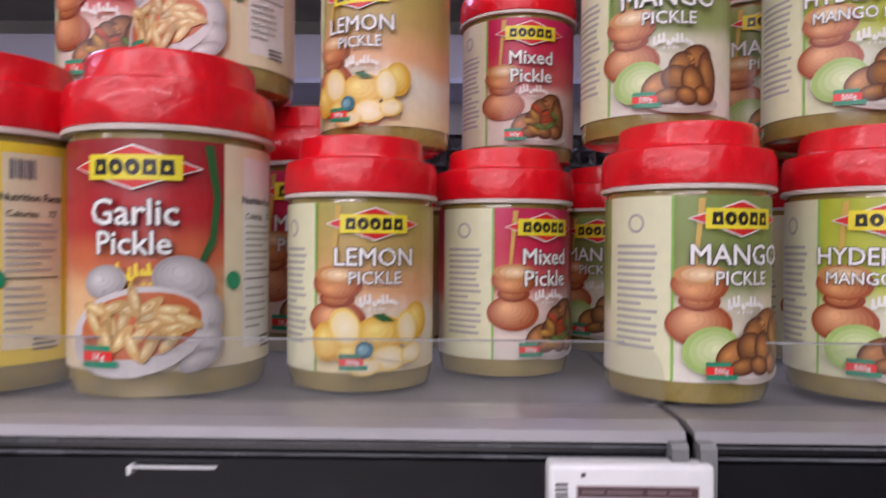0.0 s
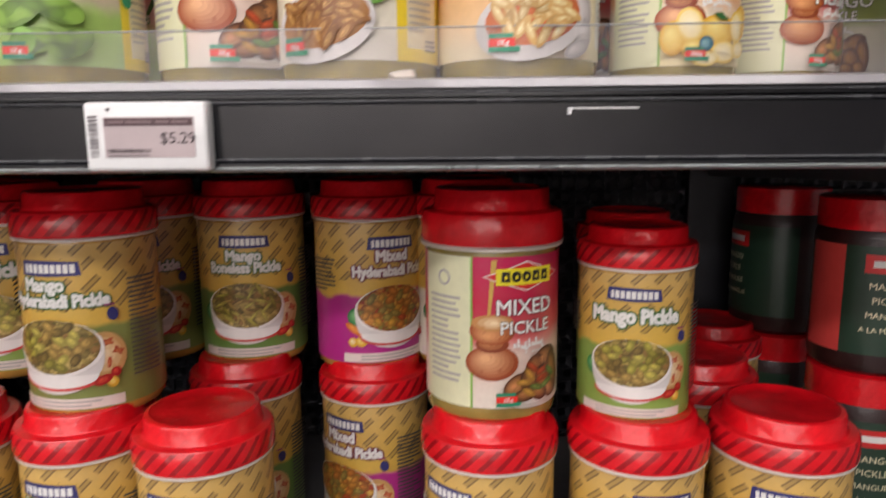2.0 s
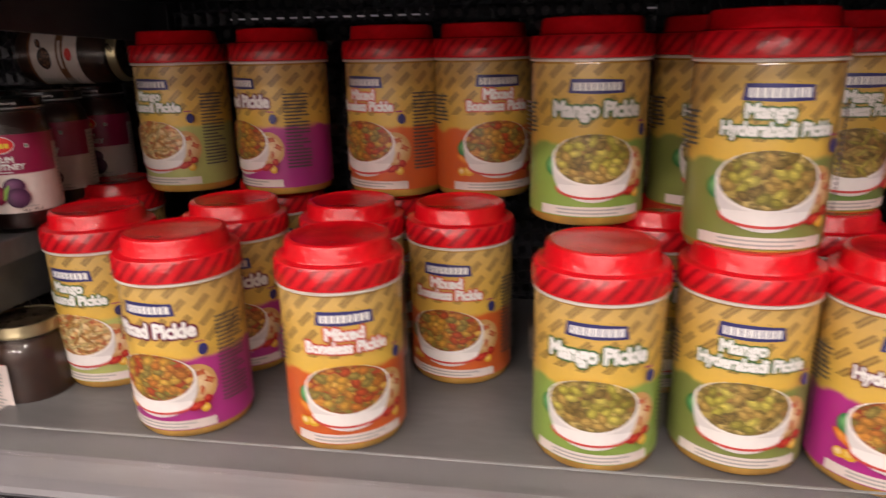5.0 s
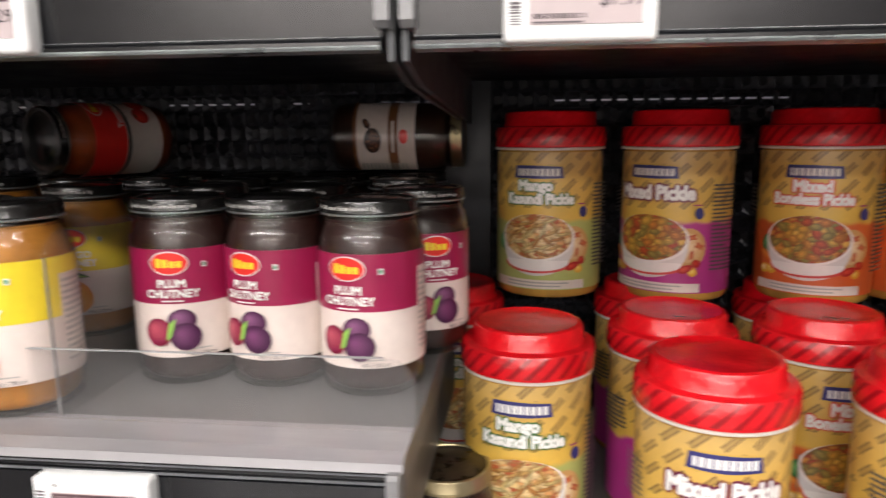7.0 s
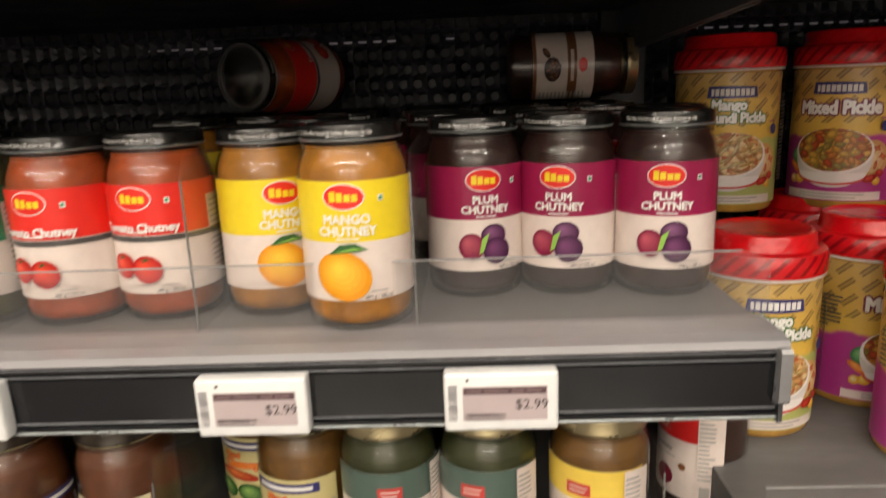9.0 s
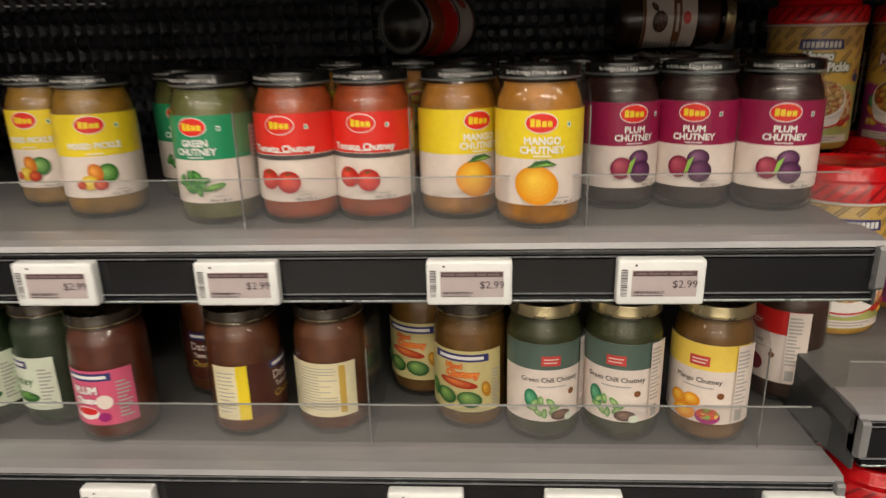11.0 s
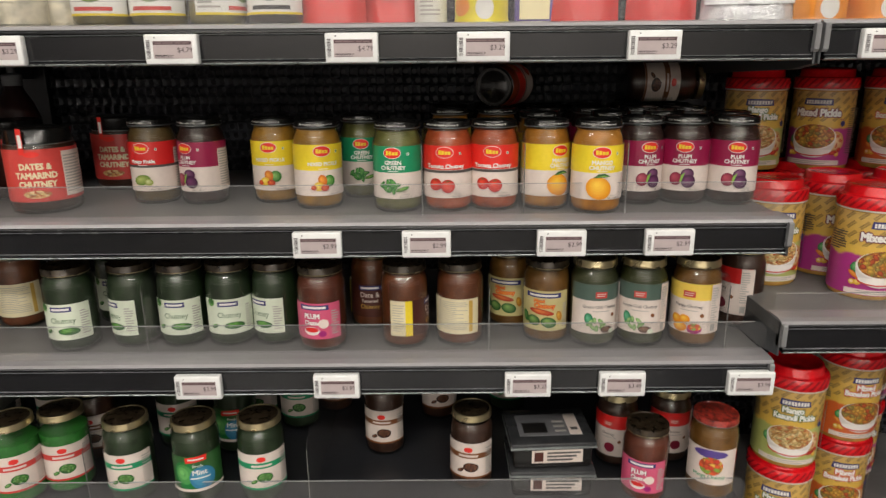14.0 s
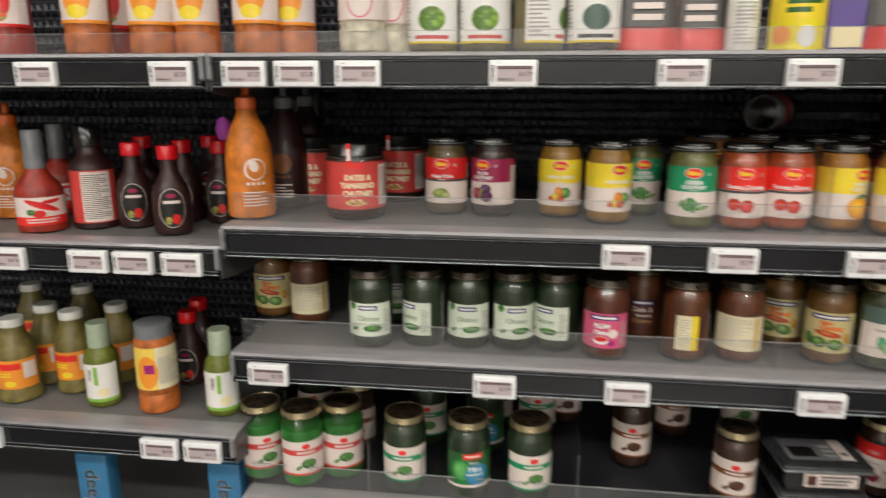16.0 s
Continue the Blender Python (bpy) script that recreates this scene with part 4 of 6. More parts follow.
KINDS["mi_garlic"] = gold_jar("garlic", [("Garlic Pickle", 0.0715, 0.0145, 0.82, 0.001)], "food_garlic", "garlic", "ink_shadow_plum")
KINDS["mi_karela"] = gold_jar("karela", [("Karela Pickle", 0.0735, 0.0140, 0.82, 0.001)], "food_green", "karela")


# ---- small glass jars ----
def glass_jar(name, R, H, content, lid, label, category="chutney jar", group="small glass jars", lid_h=0.0085, fill=0.91, lid_r=0.91):
    jar = empty(name)
    neck = H - lid_h
    part("glass", lathe([(0, 0.003), (R * 0.6, 0.0), (R * 0.86, 0.0004), (R * 0.96, 0.003), (R, 0.009), (R, H * 0.76), (R * 0.985, H * 0.80), (R * 0.92, H * 0.855), (R * 0.875, H * 0.872), (R * 0.868, H * 0.880), (R * 0.905, H * 0.886), (R * 0.905, H * 0.891), (R * 0.868, H * 0.896), (R * 0.868, neck - 0.0052), (R * 0.896, neck - 0.0038), (R * 0.896, neck - 0.0024), (R * 0.866, neck - 0.001), (R * 0.86, neck)]), "jar_glass", jar, "clear glass")
    top = min(neck - 0.004, H * fill)
    r = R - 0.0016
    pro = [(0, 0.005), (r * 0.84, 0.004), (r * 0.95, 0.007), (r, 0.012), (r, H * 0.755)]
    if fill > 0.76:
        pro += [(r * 0.98, H * 0.795), (r * 0.91, H * 0.85), (r * 0.865, H * 0.872), (r * 0.85, top)]
    pro += [(0, pro[-1][1])]
    part("contents", lathe(pro), content, jar)
    q = R * lid_r
    cover = part("lid", lathe([(q * 0.96, neck - 0.001), (q, neck - 0.0005), (q * 1.012, neck + 0.0006), (q * 1.012, neck + 0.0014), (q, neck + 0.0020), (q, H - 0.0016), (q * 0.985, H - 0.0004), (q * 0.95, H), (q * 0.91, H - 0.0002), (q * 0.89, H - 0.0012)]), lid, jar, "metal twist-off lid")
    # gold lid tops take the dark colour, a painted reflection of the shelf above
    part("lid_top", lathe([(q * 0.893, H - 0.0011), (q * 0.70, H - 0.0013), (q * 0.66, H - 0.0006), (q * 0.40, H - 0.0006), (q * 0.36, H - 0.0002), (0, H - 0.0002)]), "lid_dark_print" if lid == "lid_gold" else lid, cover)
    part("lid_bead", lathe([(q * 0.99, neck - 0.0012), (q * 1.016, neck - 0.0008), (q * 1.018, neck + 0.0002), (q * 1.0, neck + 0.0004)]), "lid_gold" if lid in ("lid_gold", "lid_dark_print") else "bracket_steel", cover)
    tagged(jar, label, category, group)
    return jar


def oval_logo(art, x, z, w):
    art.ellipse("logo", x, z, w * 0.53, w * 0.33, "ink_white")
    art.ellipse("logo", x, z, w * 0.50, w * 0.30, "ink_shan_red")
    for dx, tall in ((-0.28, 0.17), (-0.10, 0.15), (0.09, 0.12), (0.27, 0.12)):
        art.rect("logo", x + (dx - 0.075) * w, z - w * 0.12, x + (dx + 0.075) * w, z - w * 0.12 + w * tall * 1.5, "ink_yellow")
        art.layer -= 1
    art.layer += 1


def oval_jar(band, content, lines, picture, label, split=0.456, words="ink_white"):
    R, H = 0.0345, 0.125
    jar = glass_jar("chutney_jar", R, H, content, "lid_black", label)
    art = Art(jar, R + 0.0002)
    w = R * 2.62
    art.rect("label", -w, H * 0.165, w, H * 0.745, "ink_paper", "printed paper wrap label")
    art.rect("label_band", -w, H * split, w, H * 0.745, band)
    art.rect("side_panel", R * 1.45, H * 0.19, R * 2.55, H * 0.66, "ink_paper")
    art.lines("small_print", R * 1.5, R * 2.5, H * 0.22, H * 0.64, 14, "ink_grey")
    oval_logo(art, 0.0, H * 0.672, 0.0238)
    art.rect("mark", 0.0205, H * 0.645, 0.0238, H * 0.675, "ink_white")
    art.rect("mark", 0.0212, H * 0.651, 0.0231, H * 0.669, "ink_green")
    for t, z, size in lines:
        art.text(t, 0.001, z * H, size, words, 0.042)
    art.lines("small_print", -0.006, 0.008, split * H + 0.0012, split * H + 0.0032, 1, words)
    picture(art, H)
    art.lines("small_print", 0.013, 0.024, H * 0.205, H * 0.222, 1, "ink_grey", 0.4)
    art.text("400 g / 285 ml", 0.0185, H * 0.178, 0.0034, "ink_dark_grey", 0.01, 0.9)
    ring = Art(jar, R * 0.91 + 0.0004)
    for x in (-0.006, 0.088):
        tagged(ring.put("lid_print", flat_text("Do Not Purchase If Safety Button Is Up", x, H - 0.0056, 0.0036, 0.0, 0.86), "ink_white"), kind="stuff")
        ring.layer -= 1
    return jar


def pic_plums(art, H):
    art.ball("picture", 0.0062, H * 0.368, 0.0092, 0.0078, (0.05, 0.006, 0.04), (0.24, 0.09, 0.20), 0.1, 7, (-0.3, 0.45))
    art.ball("picture", 0.0082, H * 0.280, 0.0100, 0.0094, (0.045, 0.005, 0.04), (0.18, 0.05, 0.14), 0.0, 7, (-0.35, 0.3))
    art.ball("picture", -0.0095, H * 0.308, 0.0090, 0.0094, (0.20, 0.006, 0.035), (0.50, 0.09, 0.13), 0.0, 7, (-0.4, 0.4))
    art.put("picture", flat_poly([(-0.0045, H * 0.262), (-0.0012, H * 0.280), (0.0030, H * 0.385), (-0.0022, H * 0.350)]), "ink_leaf")


def pic_mango(art, H):
    art.ball("picture", -0.003, H * 0.292, 0.0175, 0.0150, (0.78, 0.30, 0.01), (0.92, 0.58, 0.06), -0.35, 6)
    art.put("picture", flat_poly([(-0.011, H * 0.400), (-0.004, H * 0.405), (0.013, H * 0.418), (0.005, H * 0.452), (-0.004, H * 0.445)]), "ink_dark_green")
    art.put("picture", flat_poly([(-0.008, H * 0.408), (0.011, H * 0.424), (0.004, H * 0.432)]), "ink_leaf")


def pic_tomatoes(art, H):
    for x, z, r in ((-0.0130, 0.318, 0.0092), (0.0048, 0.300, 0.0100)):
        art.ball("picture", x, H * z, r, r * 0.94, (0.46, 0.006, 0.006), (0.86, 0.08, 0.04), 0.0, 6)
        for a in range(5):
            c, q = math.cos(a * 1.257 + 0.3), math.sin(a * 1.257 + 0.3)
            x1, z1 = x + 0.0052 * c, H * z + r * 0.62 + 0.0024 * q
            art.put("picture", flat_poly([(x - 0.0008 * q, H * z + r * 0.62), (x1, z1), (x + 0.0008 * q, H * z + r * 0.62 + 0.0009)]), "ink_dark_green")
            art.layer -= 1
        art.layer += 1


def pic_leaves(art, H):
    for i in range(12):
        art.ball("picture", -0.004 + 0.0145 * math.cos(i * 2.4) * (0.3 + i / 17), H * 0.305 + 0.0078 * math.sin(i * 2.4) * (0.3 + i / 17), 0.0056, 0.0026, (0.02, 0.16, 0.03), (0.20, 0.50, 0.12), i * 0.8, 3)
        art.layer -= 0.75
    art.layer = math.ceil(art.layer)
    art.ball("picture", 0.014, H * 0.275, 0.0100, 0.0026, (0.06, 0.24, 0.03), (0.36, 0.60, 0.14), 0.25, 3)


def pic_veg(art, H):
    art.ball("picture", 0.009, H * 0.335, 0.0085, 0.0085, (0.03, 0.16, 0.02), (0.26, 0.52, 0.14), 0.2, 4)
    art.ball("picture", -0.001, H * 0.345, 0.0062, 0.0080, (0.60, 0.14, 0.01), (0.90, 0.40, 0.06), 0.3, 4)
    art.ball("picture", -0.007, H * 0.275, 0.0072, 0.0064, (0.72, 0.46, 0.02), (0.90, 0.74, 0.16), 0.0, 4)
    art.ball("picture", 0.002, H * 0.258, 0.0060, 0.0048, (0.40, 0.02, 0.01), (0.82, 0.16, 0.05), 0.0, 4)
    art.ball("picture", -0.014, H * 0.260, 0.0040, 0.0036, (0.46, 0.02, 0.01), (0.84, 0.18, 0.05), 0.0, 3)


def pic_gourd(art, H):
    art.ball("picture", -0.002, H * 0.30, 0.0130, 0.0075, (0.14, 0.24, 0.03), (0.50, 0.56, 0.18), 0.2, 5)
    art.ball("picture", 0.008, H * 0.275, 0.0062, 0.0050, (0.30, 0.36, 0.08), (0.66, 0.68, 0.36), 0.0, 4)


KINDS["sh_plum"] = oval_jar("ink_maroon", "content_plum", [("PLUM", 0.546, 0.0074), ("CHUTNEY", 0.492, 0.0074)], pic_plums, "glass jar of plum chutney, maroon and white label")
KINDS["sh_mango"] = oval_jar("ink_yellow", "content_mango", [("MANGO", 0.546, 0.0076), ("CHUTNEY", 0.490, 0.0076)], pic_mango, "glass jar of mango chutney, yellow and white label")
KINDS["sh_tomato"] = oval_jar("ink_shan_red", "content_tomato", [("Tomato Chutney", 0.500, 0.0078)], pic_tomatoes, "glass jar of tomato chutney, red and white label", 0.48)
KINDS["sh_green"] = oval_jar("ink_green", "content_green", [("GREEN", 0.546, 0.0076), ("CHUTNEY", 0.490, 0.0076)], pic_leaves, "glass jar of green chutney, green and white label")
KINDS["sh_mixed"] = oval_jar("ink_yellow", "content_mixed", [("MIXED PICKLE", 0.510, 0.0070)], pic_veg, "glass jar of mixed pickle, yellow and white label")
KINDS["sh_karela"] = oval_jar("ink_red", "content_karela", [("Mango Pickle", 0.500, 0.0070)], pic_gourd, "glass jar of pickle, red and white label")
for key in ("sh_tomato", "sh_karela"):
    art = Art(KINDS[key], 0.0345 + 0.006)
    art.radius, art.layer = 0.0345 + 0.0002, 4
    art.rect("label_band", -0.0345 * 2.62, 0.124 * 0.45, 0.0345 * 2.62, 0.124 * 0.48, "ink_dark_grey")


def band_jar(content, lid, sheet, label, draw, R=0.035, H=0.126, z0=0.17, z1=0.60, half=1.15, fill=0.9):
    jar = glass_jar("chutney_jar", R, H, content, lid, label, lid_h=0.010, fill=fill)
    art = Art(jar, R + 0.0002)
    art.rect("label", -R * half, H * z0, R * half, H * z1, sheet, "printed paper label")
    draw(art, R, H)
    return jar


def plate(art, H, z, w=0.020, colour="ink_navy"):
    art.rect("logo", -w, H * z, w, H * z + 0.0075, colour)
    art.rect("logo", -w * 0.82, H * z + 0.0022, w * 0.82, H * z + 0.0053, "ink_white")


def draw_mint(art, R, H):
    plate(art, H, 0.51, 0.015)
    art.text("Chutney", 0.001, H * 0.375, 0.0120, "ink_dark_green", 0.0, 0.85)
    art.ellipse("picture", 0.008, H * 0.275, 0.0150, 0.0055, "ink_dark_green")
    art.ellipse("picture", 0.008, H * 0.285, 0.0120, 0.0036, "food_leaves")
    art.ellipse("picture", -0.026, H * 0.56, 0.0060, 0.0060, "food_leaves")
    art.ellipse("picture", -0.022, H * 0.27, 0.0060, 0.0030, "food_leaves", 0.4)
    art.lines("small_print", 0.026, 0.038, H * 0.22, H * 0.52, 10, "ink_grey")


def draw_rose(art, R, H):
    plate(art, H, 0.52, 0.022)
    art.text("PLUM", -0.003, H * 0.42, 0.0105, "ink_white", 0.05, 0.9, "ink_maroon", 0.12)
    art.text("Chutney", -0.001, H * 0.345, 0.0090, "ink_white", 0.05, 0.9, "ink_maroon", 0.12)
    art.ellipse("picture", -0.004, H * 0.27, 0.0120, 0.0065, "ink_bowl")
    art.ellipse("picture", -0.004, H * 0.285, 0.0105, 0.0038, "ink_red")
    art.ellipse("picture", 0.014, H * 0.36, 0.0075, 0.0070, "ink_paper")
    art.ellipse("picture", 0.012, H * 0.24, 0.0055, 0.0045, "ink_magenta")
    art.lines("small_print", 0.026, 0.038, H * 0.22, H * 0.52, 10, "ink_grey")


def draw_date(art, R, H):
    plate(art, H, 0.52, 0.018)
    art.text("Date &", 0.000, H * 0.43, 0.0120, "ink_paper", 0.01, 0.9)
    art.text("Tamarind", 0.000, H * 0.365, 0.0072, "ink_paper", 0.02, 0.95)
    art.text("Chutney", 0.000, H * 0.285, 0.0100, "ink_gold", 0.0, 0.9)
    art.rect("side_panel", -R * 2.1, H * 0.17, -R * 1.15, H * 0.60, "ink_cream")
    art.rect("side_panel", -R * 1.45, H * 0.17, -R * 1.15, H * 0.60, "ink_yellow")
    art.lines("small_print", -R * 2.0, -R * 1.5, H * 0.22, H * 0.56, 11, "ink_grey", 0.3)


def draw_plain(art, R, H):
    art.lines("small_print", -0.026, 0.022, H * 0.22, H * 0.57, 15, "ink_grey", 0.28)
    art.rect("side_panel", 0.024, H * 0.20, 0.030, H * 0.58, "ink_gold")


def draw_veg(art, R, H):
    plate(art, H, 0.575, 0.027)
    art.text("Mixed", -0.006, H * 0.520, 0.0070, "ink_orange", 0.02, 0.95, "ink_bowl_red", 0.10)
    art.text("Chutney", 0.002, H * 0.455, 0.0096, "ink_orange", 0.03, 0.95, "ink_bowl_red", 0.10)
    art.ball("picture", -0.002, H * 0.405, 0.0190, 0.0044, (0.40, 0.03, 0.01), (0.80, 0.22, 0.05), -0.15, 4)
    for x, z, rx in ((-0.014, 0.292, 0.0105), (0.009, 0.278, 0.0120)):
        art.ball("picture", x, H * z, rx, 0.0082, (0.02, 0.10, 0.02), (0.26, 0.44, 0.12), -0.2, 5)
    art.ball("picture", -0.028, H * 0.33, 0.0050, 0.0090, (0.03, 0.14, 0.03), (0.20, 0.40, 0.10), 0.3, 3)
    art.ball("picture", 0.025, H * 0.36, 0.0045, 0.0080, (0.46, 0.20, 0.02), (0.80, 0.46, 0.06), 0.2, 3)
    art.lines("small_print", R * 0.88, R * 1.12, H * 0.22, H * 0.52, 11, "ink_grey")


def draw_gc(words, fruit):
    def draw(art, R, H):
        art.rect("label_band", -R * 1.35, H * 0.561, R * 1.35, H * 0.745, "ink_teal" if fruit == "green" else ("ink_lemon" if fruit == "mango" else "ink_red"))
        art.rect("logo", -0.0085, H * 0.591, 0.0085, H * 0.662, "ink_bowl_red")
        art.lines("logo", -0.0065, 0.0065, H * 0.603, H * 0.650, 2, "ink_paper", 0.35)
        art.text(words, 0.0, H * 0.472, 0.0066, "ink_dark_grey", 0.01, 0.95)
        art.lines("small_print", -0.012, 0.014, H * 0.424, H * 0.454, 1, "ink_grey", 0.3)
        art.ellipse("seal", 0.020, H * 0.389, 0.0030, 0.0030, "ink_brown")
        if fruit == "green":
            art.ball("picture", -0.017, H * 0.345, 0.0062, 0.0098, (0.01, 0.18, 0.08), (0.14, 0.46, 0.26), 0.2, 4)
            for i in range(8):
                art.ball("picture", -0.006 + 0.010 * math.cos(i * 2.4), H * 0.290 + 0.0062 * math.sin(i * 2.4), 0.0050, 0.0026, (0.16, 0.34, 0.10), (0.52, 0.66, 0.32), i * 0.8, 3)
                art.layer -= 0.7
            art.layer = math.ceil(art.layer)
            art.ball("picture", 0.010, H * 0.228, 0.0095, 0.0052, (0.08, 0.03, 0.015), (0.30, 0.15, 0.08), 0.0, 3)
            art.ellipse("picture", 0.018, H * 0.205, 0.0045, 0.0038, "ink_mint_label")
        elif fruit == "mango":
            for x, z, rx, rz in ((-0.017, 0.323, 0.0075, 0.0070), (-0.004, 0.335, 0.0078, 0.0066), (-0.010, 0.240, 0.0105, 0.0075)):
                art.ball("picture", x, H * z, rx, rz, (0.74, 0.26, 0.01), (0.92, 0.58, 0.08), 0.0, 4)
            art.ellipse("picture", 0.011, H * 0.234, 0.0105, 0.0075, "ink_magenta")
            art.ellipse("picture", 0.011, H * 0.252, 0.0095, 0.0055, "food_veg")
        else:
            art.ellipse("picture", 0.004, H * 0.300, 0.0085, 0.0085, "ink_plum_red")
        art.rect("side_panel", R * 0.92, H * 0.187, R * 1.5, H * 0.745, "ink_paper")
        art.lines("small_print", R * 0.95, R * 1.3, H * 0.323, H * 0.715, 14, "ink_grey")
        art.rect("barcode", R * 1.0, H * 0.205, R * 1.22, H * 0.288, "ink_grey")
    return draw


KINDS["ch_mint"] = band_jar("content_mint", "lid_dark_print", "ink_mint_label", "glass jar of mint chutney, pale green label", draw_mint)
KINDS["ch_rose"] = band_jar("content_rose", "lid_dark_print", "ink_pink", "glass jar of plum chutney, bright pink label", draw_rose)
KINDS["ch_date"] = band_jar("content_date", "lid_dark_print", "ink_chocolate", "glass jar of date chutney, dark brown label", draw_date)
KINDS["ch_plain"] = band_jar("content_date", "lid_dark_print", "ink_cream", "glass jar of brown chutney turned to its back", draw_plain)
KINDS["ch_veg"] = band_jar("content_amber", "lid_dark_print", tint((0.60, 0.52, 0.24)), "glass jar of chutney, cream vegetable label", draw_veg, z1=0.66)
KINDS["gc_green"] = band_jar("content_chilli", "lid_gold", "ink_paper", "gold-lidded glass jar of green chili chutney", draw_gc("Green Chili Chutney", "green"), 0.0345, 0.131, 0.175, 0.745, 1.35)
KINDS["gc_mango"] = band_jar("content_amber", "lid_gold", "ink_paper", "gold-lidded glass jar of mango chutney", draw_gc("Mango Chutney", "mango"), 0.0345, 0.131, 0.175, 0.745, 1.35)
KINDS["gc_plum"] = band_jar("content_choc", "lid_gold", "ink_paper", "gold-lidded glass jar of dark chutney", draw_gc("Chutney", "plum"), 0.0345, 0.131, 0.175, 0.745, 1.35)


def draw_dj(band, leaf, words="", tone="ink_white"):
    def draw(art, R, H):
        art.rect("label_band", -R * 1.3, H * 0.46, R * 1.3, H * 0.53, band)
        art.ellipse("logo", 0, H * 0.575, 0.0070, 0.0045, "ink_shan_red")
        art.lines("small_print", -0.016, 0.016, H * 0.47, H * 0.52, 1, "ink_paper", 0.5)
        green = ((0.03, 0.16, 0.02), (0.30, 0.52, 0.16)) if leaf == "food_leaves" else ((0.05, 0.015, 0.008), (0.30, 0.13, 0.06))
        art.ball("picture", 0.004, H * 0.345, 0.0125, 0.0085, tuple(c * 0.6 for c in green[0]), tuple(c * 0.7 for c in green[1]), 0.0, 3)
        for i in range(7):
            art.ball("picture", 0.004 + 0.008 * math.cos(i * 2.4), H * 0.352 + 0.0045 * math.sin(i * 2.4), 0.0044, 0.0022, green[0], green[1], i * 0.9, 3)
            art.layer -= 0.7
        art.layer = math.ceil(art.layer)
        art.ball("picture", -0.013, H * 0.30, 0.0060, 0.0030, green[0], green[1], 0.5, 3)
        art.rect("label_band", -R * 1.3, H * 0.2, R * 1.3, H * 0.225, band)
        if words:
            art.text(words, 0, H * 0.42, 0.0100, tone, 0.03)
        art.lines("small_print", R * 0.85, R * 1.25, H * 0.24, H * 0.6, 12, "ink_grey")
    return draw


KINDS["dj_red"] = band_jar("content_pudina", "lid_gold", "ink_paper", "green chutney in glass jar, cream and red label", draw_dj("ink_bowl_red", "food_leaves"), 0.0365, 0.138, 0.2, 0.64, 1.3, 0.74)
KINDS["dj_green"] = band_jar("content_mint", "lid_gold", "ink_paper", "dark green chutney in gold-lidded glass jar", draw_dj("ink_green", "food_leaves"), 0.0365, 0.138, 0.2, 0.64, 1.3)
def draw_mint_sauce(art, R, H):
    art.ball("picture", -0.018, H * 0.40, 0.0200, 0.0240, (0.01, 0.20, 0.04), (0.20, 0.55, 0.16), 0.2, 4)
    art.ball("picture", 0.008, H * 0.36, 0.0200, 0.0200, (0.03, 0.20, 0.36), (0.10, 0.34, 0.50), 0.0, 4)
    art.put("logo", flat_poly([(-0.016, H * 0.555), (0.016, H * 0.575), (0.016, H * 0.645), (-0.016, H * 0.625)]), "ink_shan_red")
    art.lines("logo", -0.012, 0.012, H * 0.585, H * 0.615, 1, "ink_white", 0.6)
    art.text("Fresh", 0.002, H * 0.500, 0.0070, "ink_white", 0.01)
    art.text("Mint", 0.004, H * 0.405, 0.0125, "ink_white", 0.03)
    art.lines("small_print", -0.010, 0.020, H * 0.345, H * 0.385, 1, "ink_white", 0.4)
    art.rect("label_band", -R * 1.3, H * 0.2, R * 1.3, H * 0.235, "ink_paper")


KINDS["dj_mint"] = band_jar("content_mint", "lid_gold", "ink_dark_green", "mint sauce in glass jar, blue-green label", draw_mint_sauce, 0.0365, 0.138, 0.2, 0.64, 1.3)
KINDS["dj_choc"] = band_jar("content_choc", "lid_gold", "ink_paper", "brown date chutney in gold-lidded glass jar", draw_dj("ink_brown", "ink_chocolate"), 0.0345, 0.134, 0.2, 0.66, 1.3, 0.80)


def draw_salman(art, R, H):
    art.ellipse("label_band", 0, H * 0.60, 0.026, 0.0070, "ink_purple")
    art.ellipse("picture", 0.002, H * 0.45, 0.0180, 0.0155, "food_veg")
    art.text("Mango Chutney", 0.000, H * 0.30, 0.0090, "ink_green", 0.02, 0.85, "ink_paper", 0.08)


KINDS["dj_salman"] = band_jar("content_amber", "lid_tartan", "ink_paper", "mango chutney in glass jar, checked red lid", draw_salman, 0.0365, 0.138, 0.22, 0.66, 1.2)


def wide_jar():
    R, H = 0.047, 0.118
    jar = glass_jar("chutney_jar", R, H, "content_choc", "lid_black", "wide jar of dates and tamarind chutney, red label", lid_h=0.020, lid_r=0.92)
    art = Art(jar, R + 0.0002)
    art.rect("label", -R * 1.5, H * 0.16, R * 2.4, H * 0.78, "ink_bowl_red")
    art.ellipse("logo", -0.004, H * 0.72, 0.0100, 0.0040, "ink_shan_red")
    for t, z in (("DATES &", 0.545), ("TAMARIND", 0.44), ("CHUTNEY", 0.335)):
        art.text(t, -0.002, H * z, 0.0118, "ink_cream", 0.05, 0.9)
    art.ellipse("picture", -0.004, H * 0.25, 0.018, 0.0055, "food_garlic")
    art.rect("side_panel", 0.034, H * 0.20, 0.075, H * 0.74, "ink_paper")
    art.lines("small_print", 0.036, 0.073, H * 0.24, H * 0.70, 13, "ink_grey")
    strip = Art(jar, R + 0.0012)
    strip.rect("seal_strip", -0.019, H * 0.72, -0.012, H * 1.02, "ink_shan_red", "paper seal over the lid")
    strip.rect("seal_strip", -0.018, H * 0.80, -0.013, H * 0.95, "ink_white")
